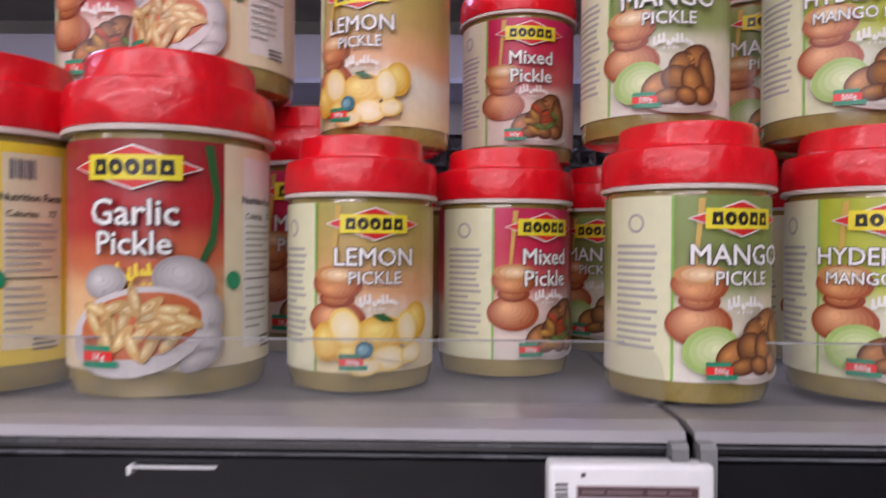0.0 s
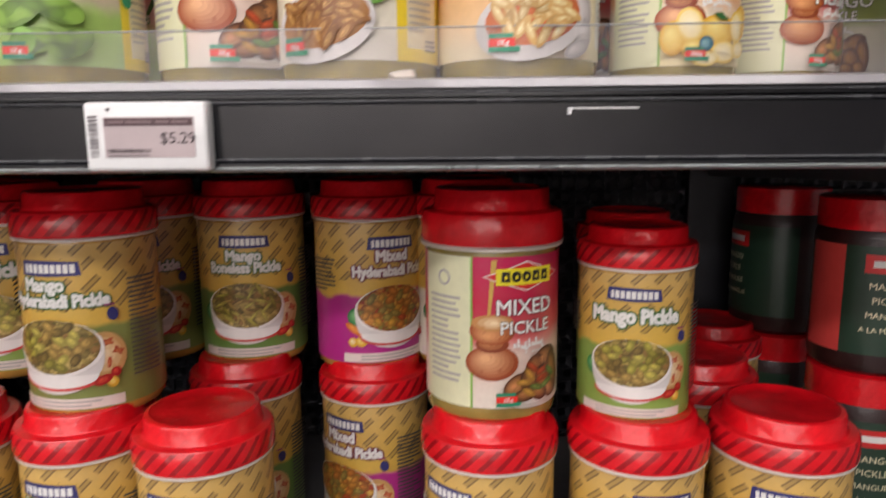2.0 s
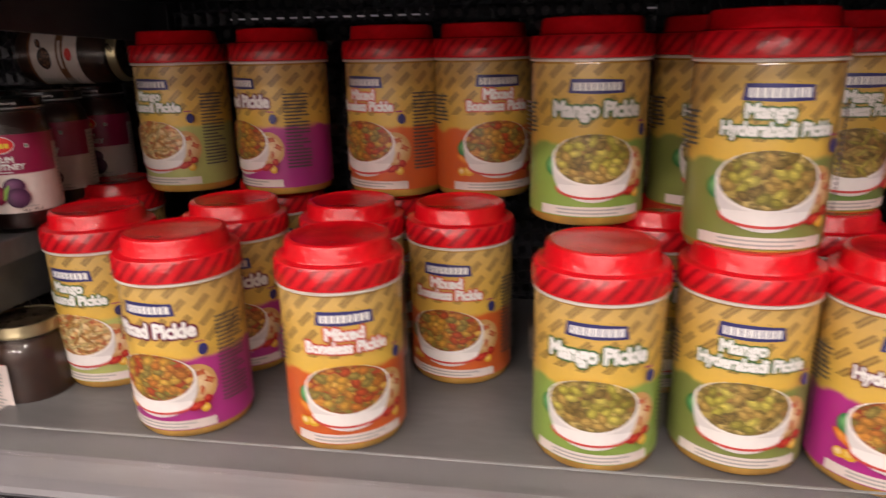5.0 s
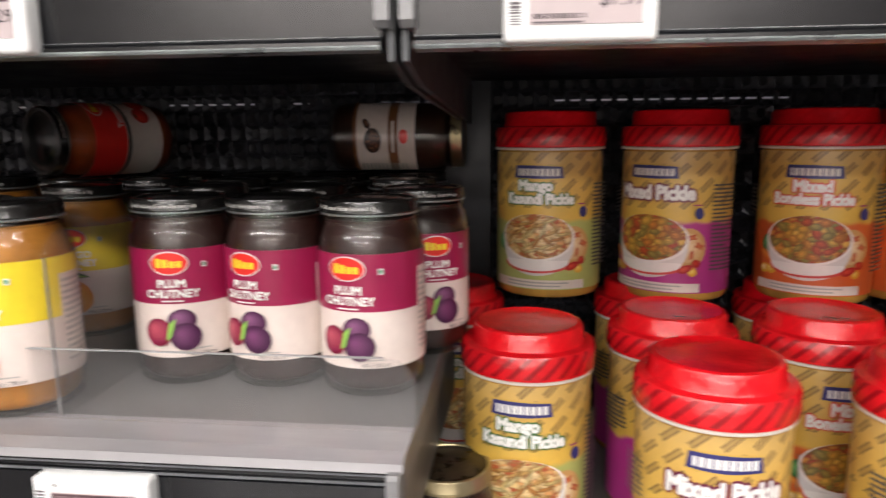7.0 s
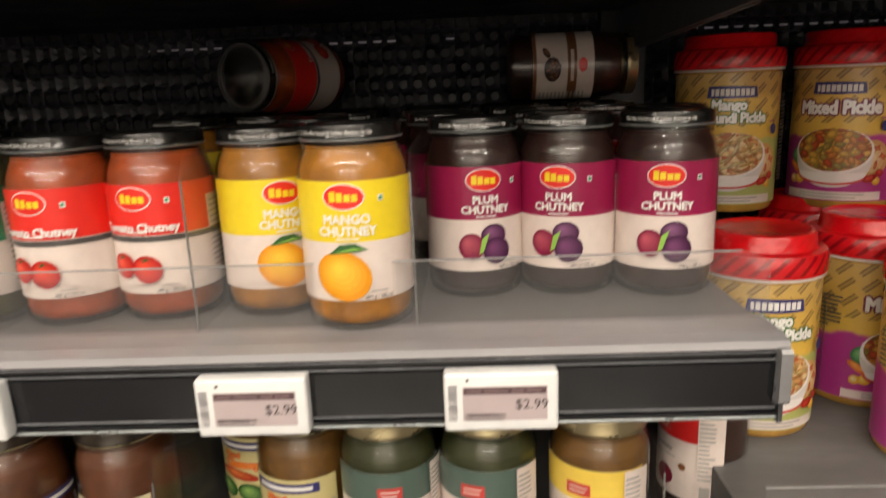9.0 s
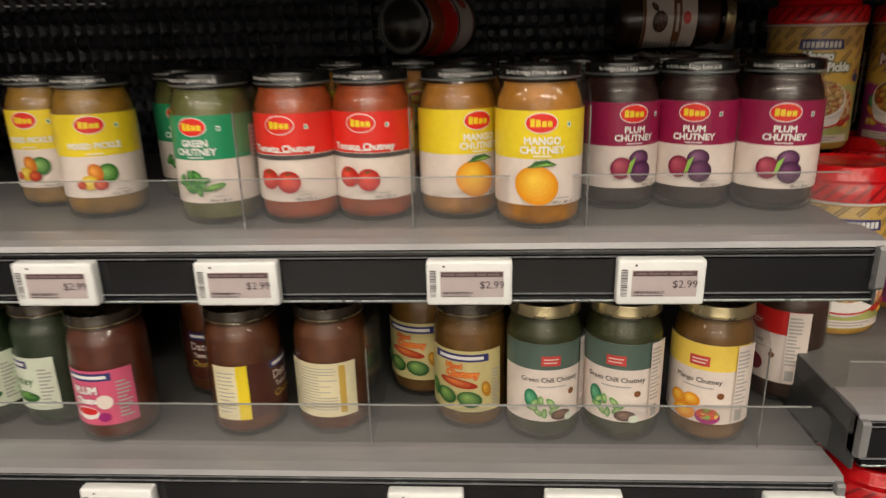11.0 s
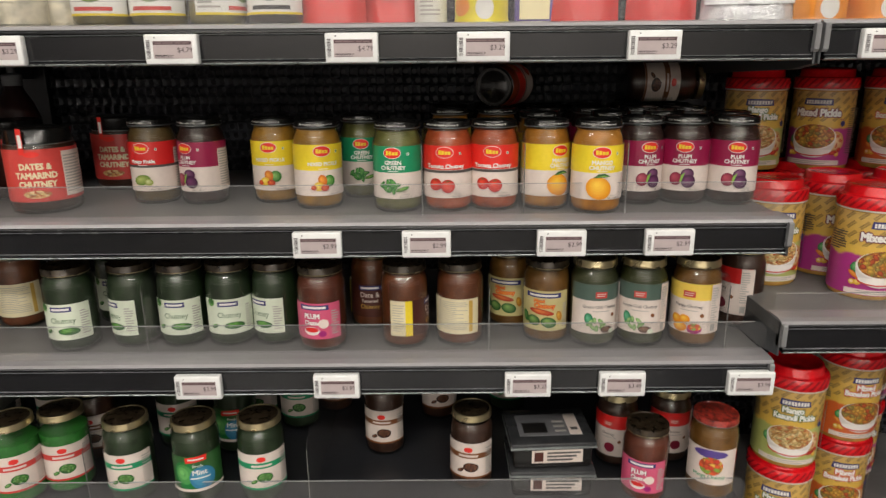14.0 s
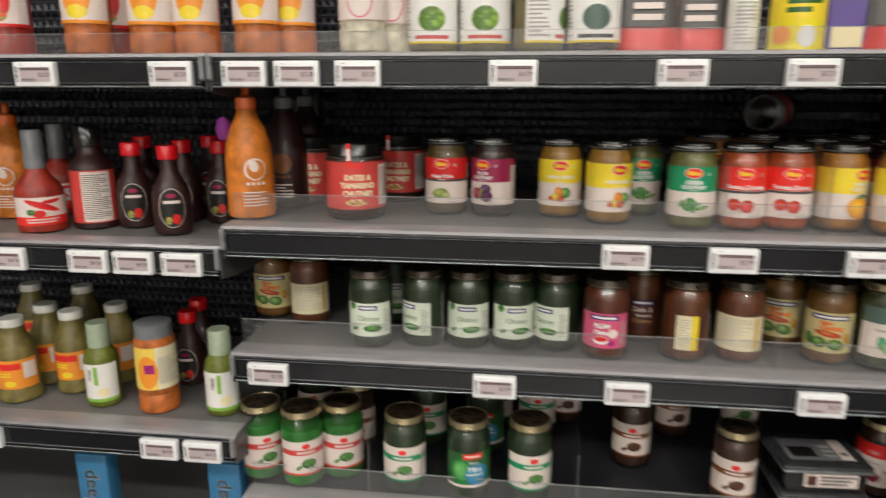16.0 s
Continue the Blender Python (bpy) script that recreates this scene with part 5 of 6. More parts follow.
    return jar


KINDS["dates_jar"] = wide_jar()


# ---- bottles ----
def bottle(name, profile, content, cap, cap_profile, label, draw=None, R=0.03, sx=1.0, sy=1.0, category="sauce bottle"):
    b = empty(name)
    part("body", lathe(profile, 36, sx, sy), content, b)
    part("cap", lathe(cap_profile, 28), cap, b)
    if draw:
        draw(Art(b, R + 0.0004), R)
    return tagged(b, label, category, "sauce bottles")


def nozzle(r, z):
    return [(r * 0.9, z), (r, z + 0.001), (r, z + 0.017), (r * 0.85, z + 0.019), (r * 0.45, z + 0.021), (r * 0.32, z + 0.036), (r * 0.2, z + 0.040), (0, z + 0.0405)]


def cap(r, z, h):
    return [(r * 0.95, z), (r, z + 0.0008), (r, z + h - 0.0015), (r * 0.94, z + h), (0, z + h)]


def draw_bird(art, R):
    art.ellipse("picture", 0.0, 0.078, 0.017, 0.017, "ink_paper")
    art.ellipse("picture", 0.001, 0.0775, 0.0145, 0.0145, "content_sriracha")
    art.ellipse("picture", -0.002, 0.083, 0.0070, 0.0090, "ink_paper", 0.3)
    for i in range(4):
        art.ellipse("picture", -0.012 + 0.008 * i, 0.056, 0.0026, 0.0026, "ink_paper")
    art.lines("small_print", -0.020, 0.018, 0.020, 0.045, 5, "ink_paper", 0.4)


S_PRO = [(0, 0.001), (0.030, 0.0), (0.036, 0.003), (0.037, 0.01), (0.0365, 0.09), (0.034, 0.115), (0.027, 0.138), (0.018, 0.155), (0.0145, 0.163), (0.0135, 0.168), (0, 0.168)]
KINDS["orange_sriracha"] = bottle("sauce_bottle", S_PRO, "content_sriracha", "cap_orange", nozzle(0.0155, 0.1675), "tall orange squeeze bottle of chilli sauce, orange nozzle", draw_bird, 0.0372)
net = part("net_tag", lathe([(0.001, 0.118), (0.012, 0.122), (0.015, 0.135), (0.012, 0.150), (0.002, 0.156)], 14, 0.8, 0.5), "purple_net", KINDS["orange_sriracha"], "crumpled purple tag")
net.location = (-0.034, 0.01, 0)
KINDS["dark_sriracha"] = bottle("sauce_bottle", S_PRO, "content_dark", "cap_grey", nozzle(0.0155, 0.1675), "dark red squeeze bottle of sauce, grey nozzle", draw_bird, 0.0372)
for child in KINDS["dark_sriracha"].children:
    if child.name.startswith("picture"):
        child.data.materials[0] = MATS["ink_brown"]


def draw_hot(art, R):
    art.rect("label", -R * 1.4, 0.014, R * 1.4, 0.060, "ink_paper")
    art.rect("label_band", -R * 1.4, 0.014, R * 1.4, 0.028, "ink_shan_red")
    art.ellipse("picture", 0.0, 0.046, 0.028, 0.0050, "ink_red", -0.35)
    art.ellipse("picture", 0.015, 0.053, 0.016, 0.0030, "ink_red", 0.1)
    art.ellipse("picture", -0.006, 0.033, 0.010, 0.0060, "ink_tomato_fruit")
    art.ellipse("picture", -0.018, 0.036, 0.007, 0.0050, "food_leaves")
    art.lines("small_print", -0.026, 0.026, 0.017, 0.026, 2, "ink_paper", 0.45)


KINDS["hot_sauce"] = bottle("sauce_bottle", [(0, 0.001), (0.031, 0.0), (0.0365, 0.003), (0.037, 0.008), (0.037, 0.066), (0.034, 0.076), (0.022, 0.092), (0.0155, 0.102), (0.015, 0.108), (0, 0.108)], "content_red", "cap_grey",
                            [(0.0150, 0.104), (0.0162, 0.105), (0.0160, 0.120), (0.0150, 0.165), (0.0138, 0.167), (0, 0.167)], "red hot sauce bottle with chilli label, grey neck", draw_hot, 0.0372)


def draw_brown(art, R):
    art.rect("label", -R * 1.2, 0.012, R * 1.2, 0.100, "ink_bowl_red")
    art.rect("side_panel", -R * 0.55, 0.014, R * 0.75, 0.098, "ink_paper")
    art.lines("small_print", -R * 0.5, R * 0.7, 0.018, 0.094, 24, "ink_dark_grey", 0.4)


KINDS["brown_sauce"] = bottle("sauce_bottle", [(0, 0.001), (0.032, 0.0), (0.036, 0.004), (0.036, 0.100), (0.034, 0.110), (0.022, 0.122), (0.018, 0.130), (0.0175, 0.14), (0, 0.14)], "content_dark", "lid_black", cap(0.021, 0.138, 0.033), "dark sauce bottle turned to its printed back", draw_brown, 0.0362)


def draw_oval(art, R):
    art.ellipse("label", 0, 0.046, 0.0215, 0.032, "ink_paper")
    art.ellipse("label", 0, 0.046, 0.0205, 0.031, "ink_black")
    art.ellipse("logo", 0, 0.066, 0.008, 0.0036, "ink_maroon")
    art.lines("title", -0.013, 0.013, 0.052, 0.060, 1, "ink_paper", 0.6)
    art.ellipse("picture", 0.006, 0.028, 0.0065, 0.0085, "ink_tomato_fruit")
    art.ellipse("picture", -0.006, 0.026, 0.0055, 0.0060, "food_veg")


KINDS["oval_sauce"] = bottle("sauce_bottle", [(0, 0.001), (0.024, 0.0), (0.029, 0.004), (0.030, 0.012), (0.030, 0.062), (0.027, 0.078), (0.018, 0.094), (0.0135, 0.104), (0.013, 0.128), (0, 0.128)], "content_dark", "lid_red", cap(0.0165, 0.122, 0.022), "dark steak sauce bottle with oval black label, red cap", draw_oval, 0.0302)


def draw_squeeze(art, R):
    art.rect("label", -R * 1.2, 0.028, R * 1.2, 0.082, "ink_orange")
    art.rect("label_band", -R * 1.2, 0.064, R * 0.3, 0.076, "ink_shan_red")
    art.lines("title", -R * 1.0, R * 0.2, 0.050, 0.060, 2, "ink_yellow", 0.5)
    art.ellipse("picture", -0.010, 0.038, 0.010, 0.006, "ink_yellow")
    art.rect("side_panel", R * 0.4, 0.046, R * 1.1, 0.076, "ink_paper")


KINDS["squeeze_sauce"] = bottle("sauce_bottle", [(0, 0.001), (0.030, 0.0), (0.035, 0.003), (0.036, 0.008), (0.035, 0.014), (0.0335, 0.020), (0.0335, 0.088), (0.031, 0.102), (0.022, 0.122), (0.0195, 0.132), (0.0195, 0.142), (0, 0.142)], "content_olive", "cap_white", cap(0.0205, 0.138, 0.015), "yellow mustard sauce bottle with orange label", draw_squeeze, 0.0337)


def draw_lime(art, R):
    art.rect("label", -R * 1.3, 0.012, R * 1.3, 0.082, "ink_white")
    art.rect("label_band", -R * 1.3, 0.012, R * 1.3, 0.018, "ink_leaf")
    art.ellipse("picture", 0.010, 0.030, 0.010, 0.009, "ink_lemon_cut")
    art.rect("title", -0.004, 0.044, 0.003, 0.078, "ink_leaf")
    art.rect("side_panel", -0.016, 0.050, -0.007, 0.074, "ink_paper")
    art.lines("small_print", -0.015, -0.008, 0.052, 0.072, 9, "ink_dark_green")


KINDS["lime_sauce"] = bottle("sauce_bottle", [(0, 0.001), (0.025, 0.0), (0.028, 0.003), (0.0285, 0.008), (0.0285, 0.084), (0.026, 0.096), (0.018, 0.108), (0.0165, 0.114), (0.016, 0.13), (0, 0.13)], "content_lime", "cap_sage", cap(0.0185, 0.108, 0.044), "slim green sauce bottle with white and lime label", draw_lime, 0.0287)


def draw_shaker(art, R):
    art.rect("label", -R * 1.5, 0.046, R * 1.5, 0.122, "ink_cream")
    art.rect("label_band", -R * 1.5, 0.046, R * 0.1, 0.122, "ink_lemon")
    art.ellipse("picture", -R * 0.35, 0.078, 0.018, 0.030, "ink_orange")
    art.rect("logo", -R * 0.5, 0.076, R * 0.0, 0.092, "ink_magenta")
    art.lines("small_print", R * 0.2, R * 1.2, 0.056, 0.105, 14, "ink_grey")


KINDS["spice_shaker"] = bottle("spice_shaker", [(0, 0.001), (0.030, 0.0), (0.034, 0.003), (0.034, 0.030), (0.032, 0.034), (0.034, 0.040), (0.034, 0.128), (0.032, 0.136), (0, 0.136)], "content_orange", "cap_grey", cap(0.031, 0.134, 0.026), "orange spice shaker with cream and orange label", draw_shaker, 0.0342, category="spice jar")


def draw_upper(band, pic):
    def draw(art, R):
        art.rect("label", -R * 1.4, 0.045, R * 1.4, 0.13, "ink_paper")
        art.ellipse("picture", 0, 0.085, 0.022, 0.030, band)
        art.ellipse("picture", 0, 0.062, 0.016, 0.010, pic)
        art.rect("label_band", -R * 1.4, 0.045, R * 1.4, 0.050, band)
    return draw


UP = [(0, 0.001), (0.030, 0.0), (0.034, 0.003), (0.0345, 0.012), (0.0345, 0.030), (0.0325, 0.036), (0.0335, 0.042), (0.0335, 0.135), (0.030, 0.155), (0.018, 0.180), (0.015, 0.19), (0, 0.19)]
KINDS["orange_bottle"] = bottle("sauce_bottle", UP, "content_orange", "cap_orange", cap(0.017, 0.188, 0.03), "orange sauce bottle with cream and orange label", draw_upper("ink_orange", "ink_yellow"), 0.0347)
KINDS["red_bottle"] = bottle("sauce_bottle", UP, "content_red", "lid_red", cap(0.017, 0.188, 0.03), "red sauce bottle with pale pink label", draw_upper("ink_red", "food_veg"), 0.0347)


def draw_mayo(art, R):
    art.rect("label", -R * 1.4, 0.045, R * 1.4, 0.13, "ink_paper")
    art.ellipse("picture", 0, 0.075, 0.020, 0.028, "ink_pink")
    art.ellipse("picture", 0, 0.075, 0.018, 0.026, "ink_paper")


KINDS["mayo_bottle"] = bottle("sauce_bottle", UP, "content_cream", "cap_white", cap(0.017, 0.188, 0.03), "white mayonnaise bottle with pink ring label", draw_mayo, 0.0347)


def top_jar(content, picture, band, label):
    R, H = 0.037, 0.15
    jar = glass_jar("pickle_jar", R, H, content, "lid_gold", label, "pickle jar", "tall top-shelf jars")
    art = Art(jar, R + 0.0002)
    art.rect("label", -R * 1.9, 0.015, R * 1.3, 0.105, "ink_white")
    art.ellipse("picture", 0, 0.048, 0.020, 0.017, picture)
    art.rect("label_band", -0.026, 0.021, 0.026, 0.026, band)
    art.rect("label_band", -R * 1.9, 0.015, R * 1.3, 0.018, "ink_yellow")
    art.lines("small_print", -R * 1.8, -R * 1.0, 0.022, 0.09, 12, "ink_grey")
    return jar


KINDS["amber_jar"] = top_jar("content_olive", "food_chilli", "ink_bowl_red", "glass jar with green fruit on white label")
KINDS["dark_jar"] = top_jar("content_dark", "ink_teal", "ink_black", "dark glass jar with white and teal label")
KINDS["white_shaker"] = bottle("spice_shaker", [(0, 0.001), (0.018, 0.0), (0.0215, 0.003), (0.0215, 0.095), (0.019, 0.10), (0, 0.10)], "cap_white", "cap_white", cap(0.0215, 0.099, 0.02), "small white spice shaker with printed back", lambda art, R: art.lines("small_print", -0.014, 0.014, 0.012, 0.085, 14, "ink_grey"), 0.0217, category="spice jar")


def can(label, base, band):
    c = empty("food_can")
    R, H = 0.036, 0.11
    part("body", lathe([(0, 0.002), (R * 0.95, 0.0), (R, 0.001), (R, 0.003), (R * 0.975, 0.005)] + [(R * (0.975 - 0.012 * (i % 2)), 0.008 + i * 0.004) for i in range(6)] + [(R * 0.975, 0.034), (R * 0.975, H - 0.005), (R, H - 0.003), (R, H - 0.001), (R * 0.95, H), (R * 0.93, H - 0.004), (0, H - 0.004)]), base, c)
    art = Art(c, R * 0.978)
    art.rect("label_band", -R * 1.5, 0.040, R * 1.5, 0.075, band)
    art.lines("title", -0.024, 0.024, 0.046, 0.068, 2, "ink_dark_green", 0.6)
    art.ellipse("picture", -0.030, 0.020, 0.014, 0.012, "ink_orange")
    art.ellipse("picture", 0.004, 0.018, 0.012, 0.014, "ink_white")
    return tagged(c, label, "food can")


KINDS["yellow_can"] = can("ribbed yellow food can with white and orange print", "ink_logo_yellow", "ink_yellow")
KINDS["orange_can"] = can("orange food can with pale lettering bars", "ink_orange", "ink_terracotta")


def pouch(label, w, h, lower, upper):
    p = empty("sauce_pouch")
    bm = bmesh.new()
    nx, nz = 10, 12
    grid = {}
    for s in (-1, 1):
        for i in range(nx + 1):
            for j in range(nz + 1):
                a, b = i / nx * 2 - 1, j / nz
                thick = 0.022 * (1 - b) ** 0.6 * (1 - a ** 4) + 0.0008
                wob = 0.0015 * math.sin(7 * a + 9 * b + s)
                grid[s, i, j] = bm.verts.new((a * w / 2 * (1 - 0.03 * math.sin(b * 3)), s * thick + wob, b * h))
    for s in (-1, 1):
        for i in range(nx):
            for j in range(nz):
                bm.faces.new((grid[s, i, j], grid[s, i + 1, j], grid[s, i + 1, j + 1], grid[s, i, j + 1]))
    bmesh.ops.recalc_face_normals(bm, faces=bm.faces)
    part("bag", bm, lower, p)
    bm = flat_rect(-w * 0.47, h * 0.24, w * 0.47, h * 0.95, 0.01)
    for v in bm.verts:
        b = v.co.z / h
        v.co.y = -0.022 * (1 - b) ** 0.6 * (1 - (v.co.x / w * 2) ** 4) - 0.0042
    part("print_panel", bm, upper, p)
    for k in range(2):
        z = h * (0.30 + 0.10 * k)
        bm = flat_rect(-w * 0.22, z, w * 0.22, z + h * 0.055, 0.01)
        for v in bm.verts:
            b = v.co.z / h
            v.co.y = -0.022 * (1 - h * 0.24 / h) ** 0.6 - 0.0045
        part("title", bm, "ink_paper", p)
    return tagged(p, label, "sauce pouch")


KINDS["red_pouch"] = pouch("red and charcoal foil pouch of chutney sauce", 0.092, 0.15, "ink_red", "ink_dark_grey")
KINDS["yellow_tube"] = pouch("narrow yellow sauce sachet standing upright", 0.022, 0.12, "ink_yellow", "ink_yellow")
KINDS["clear_bag"] = pouch("crumpled clear plastic bag with blue print", 0.125, 0.10, "foil_clear", "foil_clear")
box_thing = empty("carton")
part("box", block(-0.026, 0.026, -0.02, 0.02, 0, 0.13, 0.001), "ink_purple", box_thing, smooth=False)
part("picture", block(-0.020, 0.020, -0.0215, -0.0195, 0.008, 0.035, 0.0005), "ink_lemon_cut", box_thing, smooth=False)
KINDS["purple_box"] = tagged(box_thing, "purple food carton with cream picture panel", "carton")


def draw_national(art, R):
    art.rect("label", -R * 1.5, 0.02, R * 1.5, 0.115, tint((0.02, 0.05, 0.03)))
    art.rect("logo", -0.020, 0.092, 0.022, 0.108, "ink_red")
    art.rect("logo", -0.014, 0.097, 0.016, 0.103, "ink_white")
    for i, (t, s) in enumerate((("MANGO", 0.0085), ("PICKLE", 0.0085), ("MANGUES", 0.0075), ("A LA MANGUE", 0.0065))):
        art.text(t, 0.0, 0.078 - i * 0.0125, s, "ink_cream", 0.01)
    art.rect("side_panel", -R * 1.5, 0.02, -R * 0.75, 0.115, "ink_bowl_red")


KINDS["na_pickle"] = bottle("pickle_jar", [(0, 0.002), (0.040, 0.0), (0.046, 0.004), (0.0475, 0.01), (0.0475, 0.12), (0.045, 0.128), (0, 0.128)], "content_dark", "lid_red", cap(0.0465, 0.127, 0.028), "red-capped pickle jar with dark green label", draw_national, 0.0477, category="pickle jar")


def tub():
    t = empty("food_tub")
    part("tray", block(-0.062, 0.062, -0.048, 0.048, 0.0, 0.040, 0.006), "lid_black", t)
    part("lid", block(-0.067, 0.067, -0.053, 0.053, 0.0405, 0.048, 0.003), "rail_edge", t, "dark clear plastic lid")
    part("rim", block(-0.068, 0.068, -0.054, 0.054, 0.0375, 0.0415, 0.0015), "bracket_steel", t)
    part("label", block(-0.034, 0.046, -0.0495, -0.0478, 0.012, 0.034, 0.0003), "ink_paper", t)
    part("picture", block(-0.030, -0.016, -0.0502, -0.0490, 0.015, 0.031, 0.0003), "ink_chocolate", t)
    for k in range(3):
        part("small_print", block(-0.010, 0.042 - 0.006 * k, -0.0502, -0.0490, 0.028 - 0.006 * k, 0.031 - 0.006 * k), "ink_dark_grey", t)
    part("top_label", block(-0.050, 0.050, -0.030, 0.034, 0.0478, 0.0486, 0.0003), tint((0.16, 0.16, 0.17)), t)
    part("top_picture", block(-0.042, -0.004, -0.022, 0.008, 0.0484, 0.0490, 0.0002), "ink_black", t)
    for k in range(3):
        part("top_print", block(0.008, 0.026, -0.020 + 0.014 * k, -0.014 + 0.014 * k, 0.0484, 0.0490, 0.0002), "ink_grey", t)
    part("top_panel", block(0.030, 0.049, -0.029, 0.033, 0.0484, 0.0489, 0.0002), "ink_paper", t)
    part("top_script", block(0.034, 0.045, -0.016, -0.008, 0.0487, 0.0492, 0.0002), "ink_dark_grey", t)
    return tagged(t, "black plastic tub of dates with printed sleeve", "food tub", "stacked date tubs")


KINDS["tub"] = tub()
USED = set()
KINDS["mi_small"] = gold_jar("mango", [("Mango Pickle", 0.0745, 0.0138, 0.82, 0.002)], "food_green", "mango")
KINDS["mi_small"]["label"] = "smaller plastic jar of mango pickle, yellow label"
SIZE = {"mi_small": 0.84}


def stand(kind, x, y, z, turn=0.0, tilt=None):
    """Sets a thing down: the built one the first time, then copies of it."""
    m = tilt if tilt is not None else pose(x, y, z, 0, 0, turn)
    m = m @ Matrix.Scale(SIZE.get(kind, 1.0), 4)
    if kind not in USED:
        USED.add(kind)
        KINDS[kind].matrix_basis = m
        return KINDS[kind]
    made = copy_thing(KINDS[kind], m)
    made.matrix_basis = m
    return made


# ---- the building ----
def structure(name, bm, material, label=""):
    return tagged(part(name, bm, material, None, label, False), kind="structure")


structure("floor", block(-6, 6, -6.5, 5, -0.1, 0), "floor_tile")
structure("ceiling", block(-6, 6, -6.5, 5, 3.2, 3.3), "ceiling_paint")
# unseen far wall, made pale to bounce light into the shelves and rails
structure("wall_south", block(-6, 6, -6.6, -6.5, 0, 3.2), "wall_dark")
structure("wall_north", block(-6, 6, 5.0, 5.1, 0, 3.2), "wall_paint")
structure("wall_west", block(-6.1, -6, -6.5, 5, 0, 3.2), "wall_paint")
structure("wall_east", block(6, 6.1, -6.5, 5, 0, 3.2), "wall_paint")
# unseen pendant housings, added to carry the down lamps and the upward fill
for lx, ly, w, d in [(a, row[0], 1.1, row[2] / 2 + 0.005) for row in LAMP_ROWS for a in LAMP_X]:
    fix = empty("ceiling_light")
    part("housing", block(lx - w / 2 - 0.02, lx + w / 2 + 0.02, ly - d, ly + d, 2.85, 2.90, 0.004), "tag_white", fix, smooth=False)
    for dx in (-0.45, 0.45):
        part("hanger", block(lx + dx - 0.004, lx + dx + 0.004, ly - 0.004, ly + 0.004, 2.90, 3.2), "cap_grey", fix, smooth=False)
    tagged(fix, "unseen long white pendant added to hold the down and fill lamps", "ceiling light", "ceiling lights")

# far shelving seen over the top shelf
far = empty("store_shelving")
for k in range(6):
    part("shelf_board", block(-3, 4, 3.2, 3.7, 0.5 + k * 0.36, 0.53 + k * 0.36, 0.004), "far_grey", far, smooth=False)
part("back_board", block(-3, 4, 3.7, 3.74, 0, 2.7), "wall_paint", far, smooth=False)
part("foot", block(-3, 4, 3.2, 3.7, 0, 0.1), "far_grey", far, smooth=False)
tagged(far, "pale grey empty store shelving in the distance", "shelving")

# ---- shelving bays ----
def perforated(x0, x1, z0, z1, y, pitch=0.0165, hole=0.0052):
    """A sheet with staggered round holes, as real openings."""
    vs, fs = [], []
    nx, nz = int((x1 - x0) / pitch), int((z1 - z0) / pitch)
    px, pz = (x1 - x0) / nx, (z1 - z0) / nz
    n = 8
    for j in range(nz):
        for i in range(nx):
            a, c = x0 + i * px, z0 + j * pz
            cx, cz = a + px * (0.32 if j % 2 else 0.68), c + pz / 2
            k = len(vs)
            outer = [(a + px, cz), (a + px, c + pz), (cx, c + pz), (a, c + pz), (a, cz), (a, c), (cx, c), (a + px, c)]
            for q in range(n):
                w = 2 * math.pi * q / n
                vs.append((outer[q][0], y, outer[q][1]))
                vs.append((cx + hole * math.cos(w), y + 0.0035, cz + hole * math.sin(w)))
            for q in range(n):
                r = (q + 1) % n
                fs.append((k + 2 * q, k + 2 * r, k + 2 * r + 1, k + 2 * q + 1))
    me = bpy.data.meshes.new("back_panel")
    me.from_pydata(vs, [], fs)
    me.materials.append(MATS["panel_black"])
    return me


# stretches where a slit left in the unseen backing lets light through the holes
GAPS = ((-1.57, -1.38), (-1.04, -0.79), (-0.54, -0.38), (-0.345, -0.24), (-0.195, -0.175), (-0.095, -0.015), (0.10, 0.35), (0.595, 0.612), (0.902, 0.920))


def bay(x0, x1, label):
    """Uprights, perforated back and foot of one bay."""
    b = empty("shelving_bay")
    ob = new("back_panel", perforated(x0 + 0.004, x1 - 0.004, 0.12, 1.60, DEPTH))
    ob.parent = b
    # unseen black sheets added behind the holes to block light, with a slit between
    part("backing", block(x0, x1, DEPTH + 0.02, DEPTH + 0.024, 0.1, 1.3578), "bay_black", b, smooth=False)
    part("backing", block(x0, x1, DEPTH + 0.02, DEPTH + 0.024, 1.3598, 1.60), "bay_black", b, smooth=False)
    edges = [x0] + [e for gap in GAPS if x0 < gap[0] < x1 for e in gap] + [x1]
    for a, c in zip(edges[::2], edges[1::2]):
        # closes the slit outside the open stretches, only to block light
        part("seam_cover", block(a, c, DEPTH + 0.0205, DEPTH + 0.0235, 1.3578, 1.3598), "bay_black", b, smooth=False)
    for x in (x0, x1 - 0.024):
        part("upright", block(x - 0.002, x + 0.026, DEPTH - 0.012, DEPTH + 0.03, 0.0, 1.66, 0.002), "bay_black", b, smooth=False)
    part("plinth", block(x0, x1, 0.03, DEPTH, 0, 0.10), "bay_black", b, smooth=False)
    return tagged(b, label, "shelving")


def fence_sheet(x0, x1, y0, y1, z0, z1, r=0.016):
    """A clear upright strip with its upper corner rounded at the far end."""
    outline = [(x0, z0), (x1, z0)] + [(x1 - r + r * math.cos(a), z1 - r + r * math.sin(a)) for a in (k * math.pi / 12 for k in range(7))] + [(x0, z1)]
    bm = bmesh.new()
    front = [bm.verts.new((x, y0, z)) for x, z in outline]
    back = [bm.verts.new((x, y1, z)) for x, z in outline]
    n = len(outline)
